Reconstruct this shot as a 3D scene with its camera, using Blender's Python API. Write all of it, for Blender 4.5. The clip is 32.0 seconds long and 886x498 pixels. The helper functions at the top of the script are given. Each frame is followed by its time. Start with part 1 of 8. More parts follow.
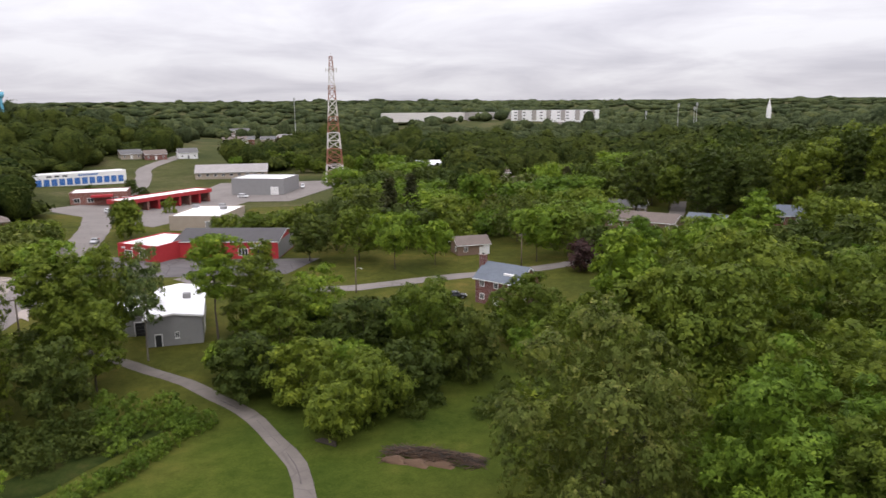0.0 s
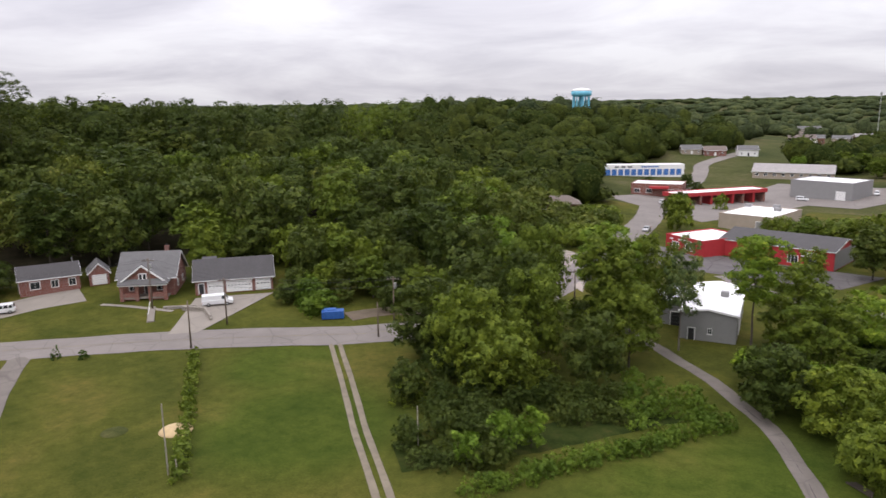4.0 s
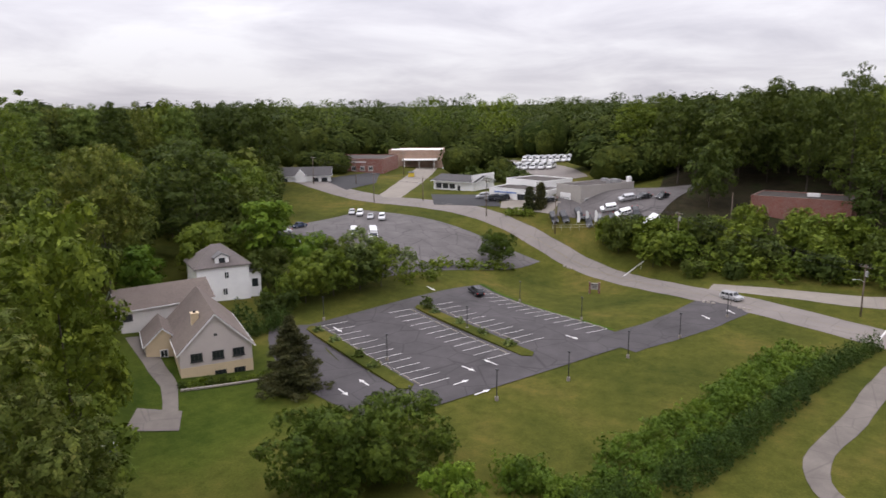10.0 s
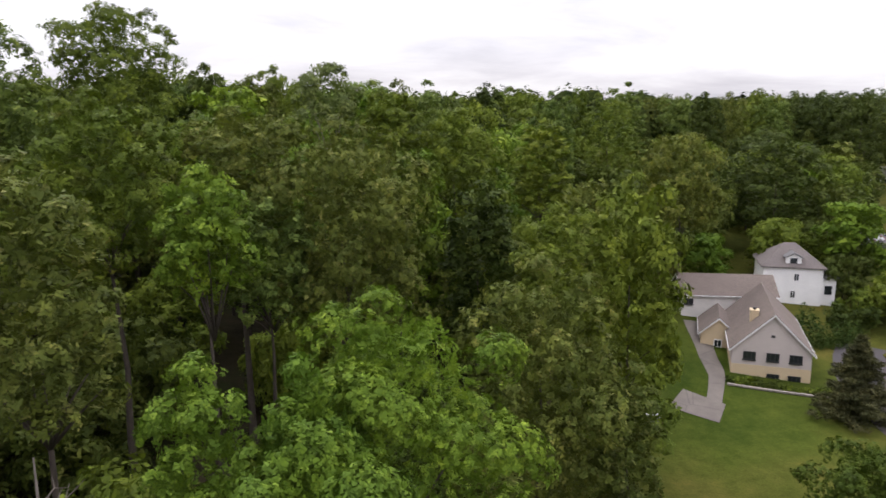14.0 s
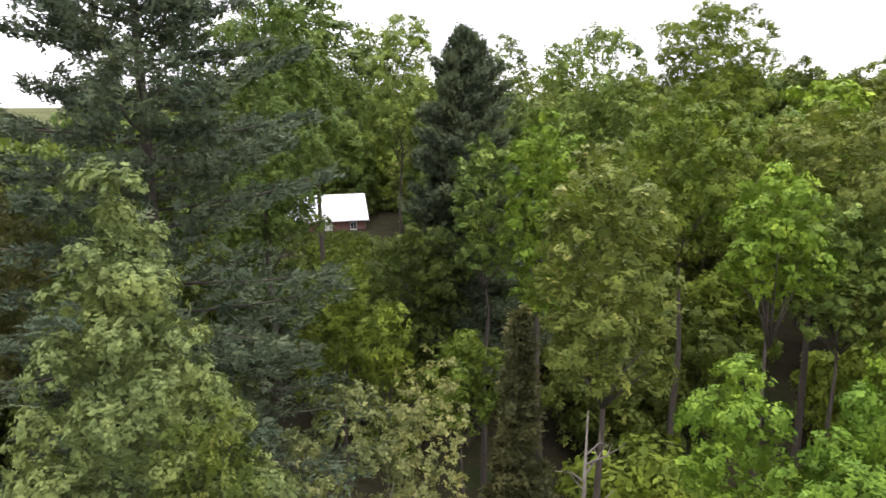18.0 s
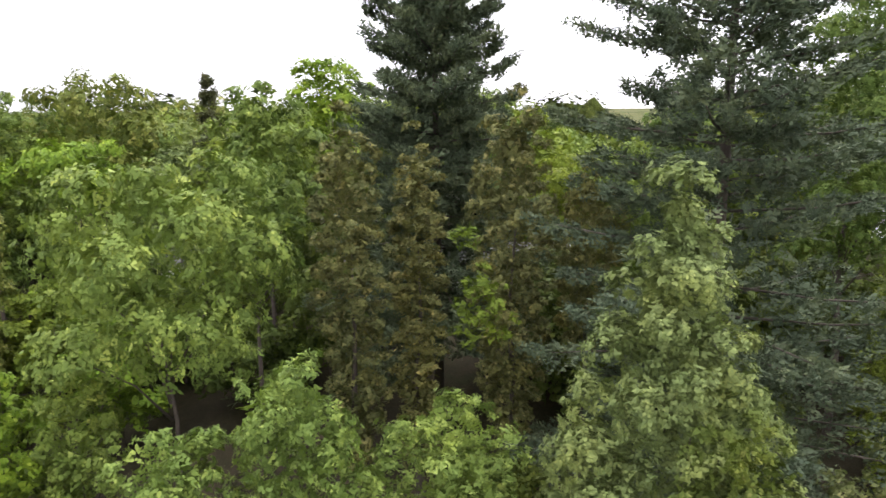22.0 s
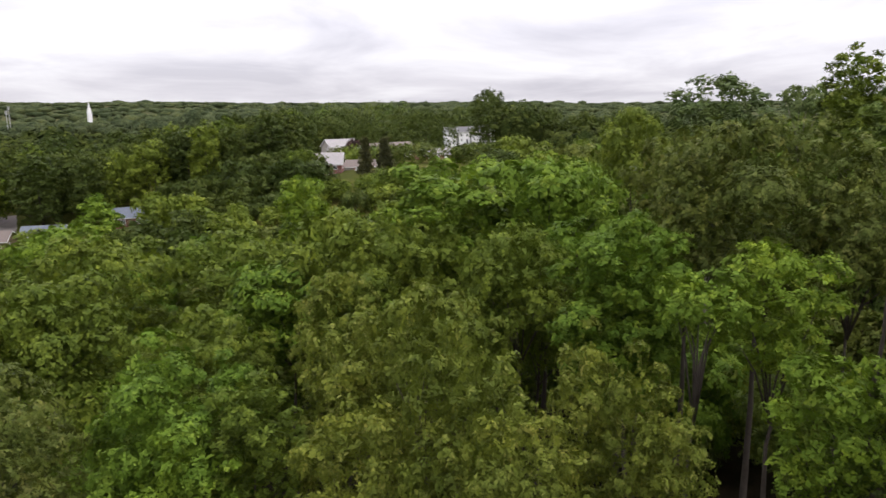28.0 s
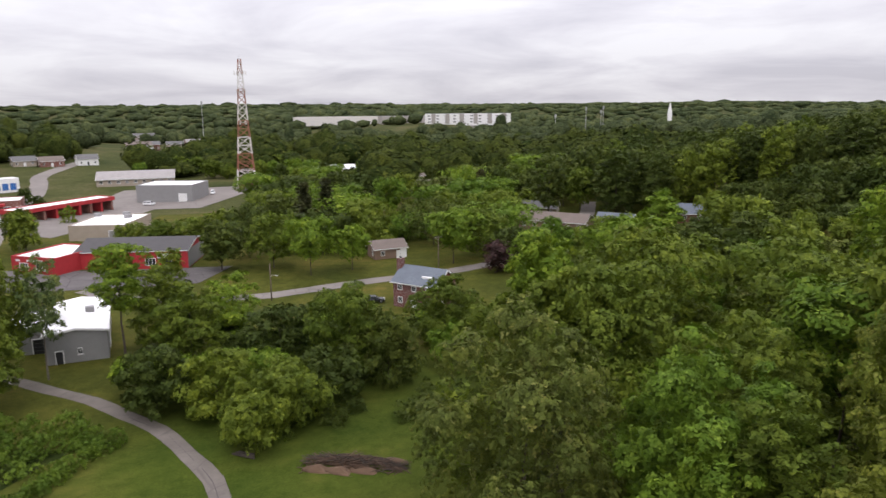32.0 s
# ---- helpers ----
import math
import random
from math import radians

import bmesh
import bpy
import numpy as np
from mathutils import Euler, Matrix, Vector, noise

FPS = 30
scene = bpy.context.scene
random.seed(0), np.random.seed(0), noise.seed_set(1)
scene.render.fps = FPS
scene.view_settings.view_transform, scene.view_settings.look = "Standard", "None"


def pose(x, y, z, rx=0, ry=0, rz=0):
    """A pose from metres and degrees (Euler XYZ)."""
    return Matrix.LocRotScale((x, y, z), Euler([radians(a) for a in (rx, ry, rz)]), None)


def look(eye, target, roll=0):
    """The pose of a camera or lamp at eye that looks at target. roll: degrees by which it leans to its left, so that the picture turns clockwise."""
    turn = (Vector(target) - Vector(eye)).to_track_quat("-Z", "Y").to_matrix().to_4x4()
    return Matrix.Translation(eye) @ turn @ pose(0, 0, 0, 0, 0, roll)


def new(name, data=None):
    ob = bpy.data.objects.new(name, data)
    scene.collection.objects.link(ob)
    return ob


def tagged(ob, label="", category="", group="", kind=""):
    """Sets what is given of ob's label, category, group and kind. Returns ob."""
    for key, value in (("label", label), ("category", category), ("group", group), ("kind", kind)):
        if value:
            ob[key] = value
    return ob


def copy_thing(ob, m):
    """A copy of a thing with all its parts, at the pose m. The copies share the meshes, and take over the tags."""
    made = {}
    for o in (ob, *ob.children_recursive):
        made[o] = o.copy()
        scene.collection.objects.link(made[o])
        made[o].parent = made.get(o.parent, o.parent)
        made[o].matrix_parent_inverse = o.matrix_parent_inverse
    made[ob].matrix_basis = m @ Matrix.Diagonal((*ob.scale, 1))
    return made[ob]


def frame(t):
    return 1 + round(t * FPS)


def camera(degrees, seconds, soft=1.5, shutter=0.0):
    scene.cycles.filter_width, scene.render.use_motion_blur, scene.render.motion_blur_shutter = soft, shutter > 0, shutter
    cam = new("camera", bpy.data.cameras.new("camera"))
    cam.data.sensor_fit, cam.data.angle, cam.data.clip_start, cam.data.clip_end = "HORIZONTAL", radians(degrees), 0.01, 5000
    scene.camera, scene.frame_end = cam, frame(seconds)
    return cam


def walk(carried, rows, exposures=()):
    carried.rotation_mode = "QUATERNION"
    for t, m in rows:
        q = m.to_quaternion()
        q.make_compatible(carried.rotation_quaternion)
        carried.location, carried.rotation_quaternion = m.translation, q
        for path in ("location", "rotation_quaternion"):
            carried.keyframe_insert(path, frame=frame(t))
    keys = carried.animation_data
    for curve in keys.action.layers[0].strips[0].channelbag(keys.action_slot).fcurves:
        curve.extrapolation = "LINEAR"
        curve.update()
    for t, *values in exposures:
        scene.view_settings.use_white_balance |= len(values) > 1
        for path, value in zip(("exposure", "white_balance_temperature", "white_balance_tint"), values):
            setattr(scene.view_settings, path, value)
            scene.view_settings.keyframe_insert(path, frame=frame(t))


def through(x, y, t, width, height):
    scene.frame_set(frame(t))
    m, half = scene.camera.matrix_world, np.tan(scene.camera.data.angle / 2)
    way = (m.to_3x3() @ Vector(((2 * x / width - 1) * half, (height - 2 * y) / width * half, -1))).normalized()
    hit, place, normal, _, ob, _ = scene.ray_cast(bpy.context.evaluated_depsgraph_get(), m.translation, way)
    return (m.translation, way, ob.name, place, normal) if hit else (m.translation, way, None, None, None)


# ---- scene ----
cam = camera(63.96, 32.0, 1.5, 0.2)
# seconds, turn to the left, tilt, lean: a drone that hovers 40 m up and turns once round
PATH = [
    (0.0, 0.00, -11.56, -0.49),
    (0.5, 5.21, -11.58, -0.51),
    (1.0, 10.42, -11.58, -0.55),
    (1.5, 15.63, -11.56, -0.60),
    (2.0, 20.79, -11.52, -0.67),
    (2.5, 25.97, -11.48, -0.74),
    (3.0, 31.30, -11.43, -0.79),
    (3.5, 37.10, -11.39, -0.81),
    (4.0, 42.81, -11.35, -0.80),
    (4.5, 48.53, -11.32, -0.78),
    (5.0, 54.24, -11.31, -0.76),
    (5.5, 59.95, -11.29, -0.74),
    (6.0, 65.46, -11.28, -0.72),
    (6.5, 70.98, -11.27, -0.71),
    (7.0, 76.54, -11.26, -0.68),
    (7.5, 82.13, -11.26, -0.64),
    (8.0, 87.70, -11.25, -0.60),
    (8.5, 93.31, -11.26, -0.55),
    (9.0, 98.91, -11.29, -0.51),
    (9.5, 104.46, -11.34, -0.48),
    (10.0, 110.02, -11.39, -0.46),
    (10.5, 115.57, -11.43, -0.45),
    (11.0, 121.10, -11.47, -0.46),
    (11.5, 126.70, -11.50, -0.49),
    (12.0, 132.33, -11.53, -0.53),
    (12.5, 137.97, -11.57, -0.54),
    (13.0, 143.55, -11.64, -0.49),
    (13.5, 149.07, -11.73, -0.43),
    (14.0, 154.60, -11.81, -0.41),
    (14.5, 160.35, -11.85, -0.45),
    (15.0, 165.90, -11.86, -0.51),
    (15.5, 171.44, -11.86, -0.56),
    (16.0, 176.98, -11.85, -0.60),
    (16.5, 182.52, -11.83, -0.65),
    (17.0, 188.05, -11.81, -0.69),
    (17.5, 193.56, -11.78, -0.68),
    (18.0, 199.04, -11.75, -0.64),
    (18.5, 204.54, -11.71, -0.61),
    (19.0, 210.05, -11.67, -0.61),
    (19.5, 215.63, -11.61, -0.65),
    (20.0, 221.12, -11.53, -0.70),
    (20.5, 226.61, -11.43, -0.72),
    (21.0, 232.15, -11.33, -0.70),
    (21.5, 237.60, -11.24, -0.65),
    (22.0, 243.07, -11.19, -0.59),
    (22.5, 248.58, -11.17, -0.52),
    (23.0, 254.12, -11.19, -0.44),
    (23.5, 259.66, -11.22, -0.37),
    (24.0, 265.26, -11.29, -0.30),
    (24.5, 270.83, -11.39, -0.26),
    (25.0, 276.43, -11.49, -0.26),
    (25.5, 281.98, -11.58, -0.30),
    (26.0, 287.57, -11.63, -0.35),
    (26.5, 293.15, -11.65, -0.38),
    (27.0, 298.64, -11.66, -0.38),
    (27.5, 304.13, -11.65, -0.36),
    (28.0, 309.62, -11.64, -0.36),
    (28.5, 315.11, -11.63, -0.39),
    (29.0, 320.56, -11.61, -0.45),
    (29.5, 325.95, -11.56, -0.49),
    (30.0, 331.38, -11.52, -0.49),
    (30.5, 336.82, -11.47, -0.47),
    (31.0, 342.26, -11.43, -0.45),
    (31.5, 347.70, -11.40, -0.47),
    (32.0, 353.17, -11.34, -0.54),
]
EYE = 40.0
EXPOSURES = [(0, 0.0), (12.0, 0.0), (13.0, 0.06), (14.0, 0.28), (14.5, 0.4), (16.5, 0.9), (18.0, 1.3), (19.5, 1.82), (20.0, 1.9), (21.0, 1.75), (22.0, 1.34), (22.5, 1.1), (24.0, 0.75), (26.0, 0.4), (28.5, 0.2), (30.0, 0.14), (31.0, 0.06), (32.0, 0.0)]
# look() leans to its left where the plan's lean is positive
walk(cam, [(t, pose(0, 0, EYE, 0, 0, y) @ pose(0, 0, 0, 90 + p) @ pose(0, 0, 0, 0, 0, r)) for t, y, p, r in PATH], EXPOSURES)

# ---------------------------------------------------------------- light
world = bpy.data.worlds.new("overcast_sky")
scene.world = world
world.use_nodes = True
WN, WL = world.node_tree.nodes, world.node_tree.links
WN.clear()


def wmath(op, a, b=0.0):
    n = WN.new("ShaderNodeMath")
    n.operation = op
    for i, v in enumerate((a, b)):
        if isinstance(v, (int, float)):
            n.inputs[i].default_value = v
        else:
            WL.new(v, n.inputs[i])
    return n.outputs[0]


sky = WN.new("ShaderNodeTexSky")
sky.sky_type, sky.sun_disc = "NISHITA", False
sky.sun_elevation, sky.sun_rotation = radians(48), radians(190)
sky_dim = WN.new("ShaderNodeVectorMath")
sky_dim.operation = "SCALE"
sky_dim.inputs["Scale"].default_value = 0.10
WL.new(sky.outputs[0], sky_dim.inputs[0])
where = WN.new("ShaderNodeTexCoord")
split = WN.new("ShaderNodeSeparateXYZ")
WL.new(where.outputs["Generated"], split.inputs[0])
up = wmath("MAXIMUM", split.outputs[2], 0.0)
low = wmath("ADD", up, 0.15)
flat = WN.new("ShaderNodeCombineXYZ")
WL.new(wmath("DIVIDE", split.outputs[0], low), flat.inputs[0])
WL.new(wmath("DIVIDE", split.outputs[1], low), flat.inputs[1])
n_big = WN.new("ShaderNodeTexNoise")
n_big.inputs["Scale"].default_value, n_big.inputs["Detail"].default_value = 0.8, 6
n_big.inputs["Roughness"].default_value, n_big.inputs["Distortion"].default_value = 0.55, 0.4
WL.new(flat.outputs[0], n_big.inputs["Vector"])
clouds = WN.new("ShaderNodeValToRGB")
ramp = clouds.color_ramp
ramp.elements[0].position, ramp.elements[0].color = 0.33, (0.65, 0.63, 0.71, 1)
ramp.elements[1].position, ramp.elements[1].color = 0.62, (0.94, 0.92, 0.98, 1)
mid = ramp.elements.new(0.47)
mid.color = (0.79, 0.765, 0.84, 1)
WL.new(n_big.outputs["Fac"], clouds.inputs[0])
lift = wmath("ADD", wmath("MULTIPLY", up, 2.4), 0.83)
bright = WN.new("ShaderNodeVectorMath")
bright.operation = "SCALE"
WL.new(clouds.outputs[0], bright.inputs[0])
WL.new(lift, bright.inputs["Scale"])
cover = WN.new("ShaderNodeMix")
cover.data_type = "RGBA"
cover.inputs["Factor"].default_value = 0.93
WL.new(sky_dim.outputs[0], cover.inputs["A"])
WL.new(bright.outputs[0], cover.inputs["B"])
back = WN.new("ShaderNodeBackground")
back.inputs["Strength"].default_value = 1.02
WL.new(cover.outputs["Result"], back.inputs["Color"])
w_out = WN.new("ShaderNodeOutputWorld")
WL.new(back.outputs[0], w_out.inputs[0])

sun = new("sun", bpy.data.lights.new("sun", "SUN"))
sun.data.energy, sun.data.angle, sun.data.color = 0.7, radians(25), (1.0, 0.97, 0.92)
sun.matrix_world = look((20, -100, 130), (0, 0, 0))


# ---------------------------------------------------------------- materials
class Nodes:
    """A node material in the making."""

    def __init__(self, name):
        self.m = bpy.data.materials.new(name)
        self.m.use_nodes = True
        self.n, self.l = self.m.node_tree.nodes, self.m.node_tree.links
        self.bsdf = next(n for n in self.n if n.type == "BSDF_PRINCIPLED")
        self.out = next(n for n in self.n if n.type == "OUTPUT_MATERIAL")

    def node(self, kind, **sets):
        n = self.n.new(kind)
        for k, v in sets.items():
            n.inputs[k.replace("_", " ")].default_value = v
        return n

    def coords(self, scale=(1, 1, 1)):
        t = self.n.new("ShaderNodeTexCoord")
        mp = self.n.new("ShaderNodeMapping")
        mp.inputs["Scale"].default_value = scale
        self.l.new(t.outputs["Object"], mp.inputs[0])
        return mp.outputs[0]

    def noise(self, scale, detail=4, rough=0.6, vec=None):
        n = self.node("ShaderNodeTexNoise", Scale=scale, Detail=detail, Roughness=rough)
        self.l.new(vec if vec else self.coords(), n.inputs["Vector"])
        return n.outputs["Fac"]

    def ramp(self, fac, stops):
        r = self.n.new("ShaderNodeValToRGB")
        e = r.color_ramp.elements
        while len(e) < len(stops):
            e.new(0.5)
        for el, (p, c) in zip(e, stops):
            el.position, el.color = p, (*c, 1)
        self.l.new(fac, r.inputs[0])
        return r.outputs[0]

    def mix(self, fac, a, b, mode="MIX"):
        x = self.n.new("ShaderNodeMix")
        x.data_type, x.blend_type = "RGBA", mode
        for v, k in ((fac, "Factor"), (a, "A"), (b, "B")):
            if isinstance(v, (int, float)):
                x.inputs[k].default_value = v
            elif isinstance(v, tuple):
                x.inputs[k].default_value = (*v, 1)
            else:
                self.l.new(v, x.inputs[k])
        return x.outputs["Result"]

    def finish(self, colour, rough=0.8, metal=0.0, bump=None, bump_d=0.02, bump_s=0.5, spec=0.3):
        b = self.bsdf
        if isinstance(colour, tuple):
            b.inputs["Base Color"].default_value = (*colour, 1)
        else:
            self.l.new(colour, b.inputs["Base Color"])
        b.inputs["Roughness"].default_value, b.inputs["Metallic"].default_value = rough, metal
        b.inputs["Specular IOR Level"].default_value = spec
        if bump:
            p = self.node("ShaderNodeBump", Strength=bump_s, Distance=bump_d)
            self.l.new(bump, p.inputs["Height"])
            self.l.new(p.outputs[0], b.inputs["Normal"])
        return self.m


def tone(c, f):
    return tuple(min(0.95, v * f) for v in c)


def plain(name, c, rough=0.7, metal=0.0, var=0.18, scale=0.6, fine=9.0, spec=0.3):
    """Paint, metal, render: colour with large stains and fine grain."""
    k = Nodes(name)
    a, b = k.noise(scale, 5, 0.65), k.noise(fine, 3)
    col = k.ramp(a, [(0.3, tone(c, 1 - var)), (0.55, c), (0.75, tone(c, 1 + var * 0.7))])
    col = k.mix(0.25, col, k.ramp(b, [(0.3, tone(c, 0.75)), (0.7, tone(c, 1.2))]))
    return k.finish(col, rough, metal, b, 0.01, 0.3, spec)


def brickwork(name, c, mortar=(0.35, 0.31, 0.28)):
    k = Nodes(name)
    t = k.n.new("ShaderNodeTexCoord")
    s = k.n.new("ShaderNodeSeparateXYZ")
    k.l.new(t.outputs["Object"], s.inputs[0])
    add = k.n.new("ShaderNodeMath")
    k.l.new(s.outputs[0], add.inputs[0])
    k.l.new(s.outputs[1], add.inputs[1])
    v = k.n.new("ShaderNodeCombineXYZ")
    k.l.new(add.outputs[0], v.inputs[0])
    k.l.new(s.outputs[2], v.inputs[1])
    br = k.node("ShaderNodeTexBrick", Scale=1.0)
    br.inputs["Color1"].default_value = (*tone(c, 0.8), 1)
    br.inputs["Color2"].default_value = (*tone(c, 1.25), 1)
    br.inputs["Mortar"].default_value = (*mortar, 1)
    br.inputs["Mortar Size"].default_value, br.inputs["Brick Width"].default_value, br.inputs["Row Height"].default_value = 0.008, 0.22, 0.075
    k.l.new(v.outputs[0], br.inputs["Vector"])
    col = k.mix(0.35, br.outputs["Color"], k.ramp(k.noise(0.5, 5), [(0.3, tone(c, 0.6)), (0.7, tone(c, 1.3))]), "MIX")
    return k.finish(col, 0.85, 0, br.outputs["Fac"], 0.01, 0.4)


def shingles(name, c):
    k = Nodes(name)
    big = k.noise(0.35, 5, 0.7)
    streak = k.noise(1.0, 4, 0.7, k.coords((5, 5, 0.6)))
    fine = k.noise(6, 2)
    w = k.node("ShaderNodeTexWave", Scale=1.1, Distortion=0.6)
    w.bands_direction = "Z"
    k.l.new(k.coords((1, 1, 3)), w.inputs["Vector"])
    col = k.ramp(big, [(0.3, tone(c, 0.75)), (0.7, tone(c, 1.2))])
    col = k.mix(0.35, col, k.ramp(streak, [(0.35, tone(c, 0.6)), (0.65, tone(c, 1.35))]))
    col = k.mix(0.3, col, k.ramp(fine, [(0.35, tone(c, 0.6)), (0.65, tone(c, 1.35))]))
    return k.finish(col, 0.9, 0, w.outputs["Fac"], 0.02, 0.4)


def foliage(name, dark, light, spots, shine=0.45, through=0.3, tips=None):
    """Leaf sprays, cut into single leaves of 1/spots metres; hue differs from leaf to leaf and from tree to tree."""
    k = Nodes(name)
    g = k.n.new("ShaderNodeNewGeometry")
    o = k.n.new("ShaderNodeObjectInfo")
    middle = tuple((a + b) / 2 for a, b in zip(dark, light))
    col = k.ramp(g.outputs["Random Per Island"], [(0.0, tuple(0.3 * a + 0.7 * b for a, b in zip(dark, middle))), (0.6, middle), (0.82, tuple((a + b) / 2 for a, b in zip(light, middle))), (1.0, tips or light)])
    bough = k.noise(0.45, 2, 0.5)
    col = k.mix(1.0, col, k.ramp(bough, [(0.34, (0.80, 0.84, 0.86)), (0.5, (1.0, 1.0, 1.0)), (0.66, (1.20, 1.14, 1.0))]), "MULTIPLY")
    shift = k.ramp(o.outputs["Random"], [(0.0, (0.70, 0.76, 0.72)), (0.5, (1.0, 1.0, 1.0)), (1.0, (1.14, 1.10, 1.0))])
    col = k.mix(1.0, col, shift, "MULTIPLY")
    vo = k.node("ShaderNodeTexVoronoi", Scale=spots)
    k.l.new(k.coords(), vo.inputs["Vector"])
    grey = k.n.new("ShaderNodeRGBToBW")
    k.l.new(vo.outputs["Color"], grey.inputs[0])
    col = k.mix(1.0, col, k.ramp(grey.outputs[0], [(0.15, (0.86, 0.87, 0.84)), (0.5, (1, 1, 1)), (0.85, (1.14, 1.12, 1.05))]), "MULTIPLY")
    k.finish(col, shine + 0.15, 0, spec=0.07)
    tr = k.n.new("ShaderNodeBsdfTranslucent")
    k.l.new(k.mix(1.0, col, (1.15, 1.3, 0.6), "MULTIPLY"), tr.inputs[0])
    ms = k.node("ShaderNodeMixShader")
    ms.inputs[0].default_value = through
    k.l.new(k.bsdf.outputs[0], ms.inputs[1])
    k.l.new(tr.outputs[0], ms.inputs[2])
    gap = k.n.new("ShaderNodeMath")
    gap.operation = "GREATER_THAN"
    k.l.new(vo.outputs["Distance"], gap.inputs[0])
    gap.inputs[1].default_value = 0.55
    cut = k.n.new("ShaderNodeMixShader")
    k.l.new(gap.outputs[0], cut.inputs[0])
    k.l.new(ms.outputs[0], cut.inputs[1])
    k.l.new(k.n.new("ShaderNodeBsdfTransparent").outputs[0], cut.inputs[2])
    k.l.new(cut.outputs[0], k.out.inputs[0])
    return k.m


def far_foliage(name, dark, light, spots):
    """Woods far off: hue differs from crown to crown, with leafy relief."""
    k = Nodes(name)
    g = k.n.new("ShaderNodeNewGeometry")
    a = k.ramp(g.outputs["Random Per Island"], [(0.0, dark), (0.5, tuple((p + q) / 2 for p, q in zip(dark, light))), (1.0, light)])
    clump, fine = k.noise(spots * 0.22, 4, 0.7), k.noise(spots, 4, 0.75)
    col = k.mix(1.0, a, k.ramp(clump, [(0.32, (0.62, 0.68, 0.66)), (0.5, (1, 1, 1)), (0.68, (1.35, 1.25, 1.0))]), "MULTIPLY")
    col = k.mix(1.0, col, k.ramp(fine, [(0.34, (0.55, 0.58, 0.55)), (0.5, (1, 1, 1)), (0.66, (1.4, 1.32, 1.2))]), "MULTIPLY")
    return k.finish(col, 0.85, 0, fine, 1.0 / spots, 1.0, 0.03)


def asphalt(name, c, crack=0.5, patch=0.35, scale=0.12):
    k = Nodes(name)
    big, fine = k.noise(scale, 6, 0.65), k.noise(14, 3)
    col = k.ramp(big, [(0.3, tone(c, 1 - patch)), (0.5, c), (0.7, tone(c, 1 + patch))])
    warp = k.mix(0.9, k.coords(), k.node("ShaderNodeTexNoise", Scale=0.6, Detail=3).outputs["Color"], "ADD")
    v = k.node("ShaderNodeTexVoronoi", Scale=0.16)
    v.feature = "DISTANCE_TO_EDGE"
    k.l.new(warp, v.inputs["Vector"])
    seams = k.ramp(v.outputs["Distance"], [(0.0, (1 - crack,) * 3), (0.022, (1, 1, 1))])
    col = k.mix(1.0, col, seams, "MULTIPLY")
    col = k.mix(0.3, col, k.ramp(fine, [(0.3, tone(c, 0.7)), (0.7, tone(c, 1.3))]))
    return k.finish(col, 0.85, 0, fine, 0.01, 0.3)


def grass(name, dark, light, straw, scale=0.05, lush=()):
    """Mown turf; lush: middles and reaches of greener stretches."""
    k = Nodes(name)
    big, mid_n, fine = k.noise(scale, 6, 0.62), k.noise(0.42, 5, 0.75), k.noise(6, 4, 0.75)
    col = k.ramp(big, [(0.34, dark), (0.52, light), (0.70, straw)])
    for (px, py), size in lush:
        near = k.n.new("ShaderNodeVectorMath")
        near.operation = "DISTANCE"
        flat_v = k.n.new("ShaderNodeVectorMath")
        flat_v.operation = "MULTIPLY"
        flat_v.inputs[1].default_value = (1, 1, 0)
        k.l.new(k.coords(), flat_v.inputs[0])
        k.l.new(flat_v.outputs[0], near.inputs[0])
        near.inputs[1].default_value = (px, py, 0)
        reach = k.node("ShaderNodeMapRange")
        k.l.new(near.outputs["Value"], reach.inputs[0])
        for q, v in ((1, size), (2, size * 0.55), (3, 0.0), (4, 0.85)):
            reach.inputs[q].default_value = v
        col = k.mix(reach.outputs[0], col, k.ramp(big, [(0.34, (0.028, 0.046, 0.007)), (0.55, (0.047, 0.066, 0.010)), (0.72, (0.070, 0.078, 0.015))]))
    col = k.mix(0.8, col, k.ramp(mid_n, [(0.30, (0.62, 0.70, 0.6)), (0.5, (1.0, 1.0, 1.0)), (0.70, (1.40, 1.25, 1.3))]), "MULTIPLY")
    col = k.mix(0.8, col, k.ramp(fine, [(0.30, (0.62, 0.66, 0.6)), (0.5, (1.0, 1.0, 1.0)), (0.70, (1.40, 1.32, 1.3))]), "MULTIPLY")
    return k.finish(col, 0.95, 0, fine, 0.06, 0.6, 0.04)


def glass_dark(name):
    k = Nodes(name)
    return k.finish(k.ramp(k.noise(0.8), [(0.3, (0.012, 0.014, 0.016)), (0.7, (0.035, 0.04, 0.045))]), 0.12, 0, spec=0.6)


M = {}
M["grass"] = grass("grass", (0.038, 0.047, 0.009), (0.063, 0.067, 0.013), (0.096, 0.083, 0.021), lush=(((-68, -70), 34.0), ((-72, 50), 18.0), ((-92, 62), 13.0), ((-3, 88), 34.0), ((-22, 66), 22.0)))
M["weeds"] = grass("weeds", (0.014, 0.022, 0.005), (0.026, 0.036, 0.008), (0.040, 0.040, 0.012), 0.3)
M["lush"] = grass("lush_grass", (0.022, 0.048, 0.006), (0.045, 0.074, 0.009), (0.07, 0.08, 0.014), 0.07)
M["litter"] = grass("leaf_litter", (0.016, 0.014, 0.009), (0.028, 0.024, 0.014), (0.022, 0.030, 0.011), 0.12)
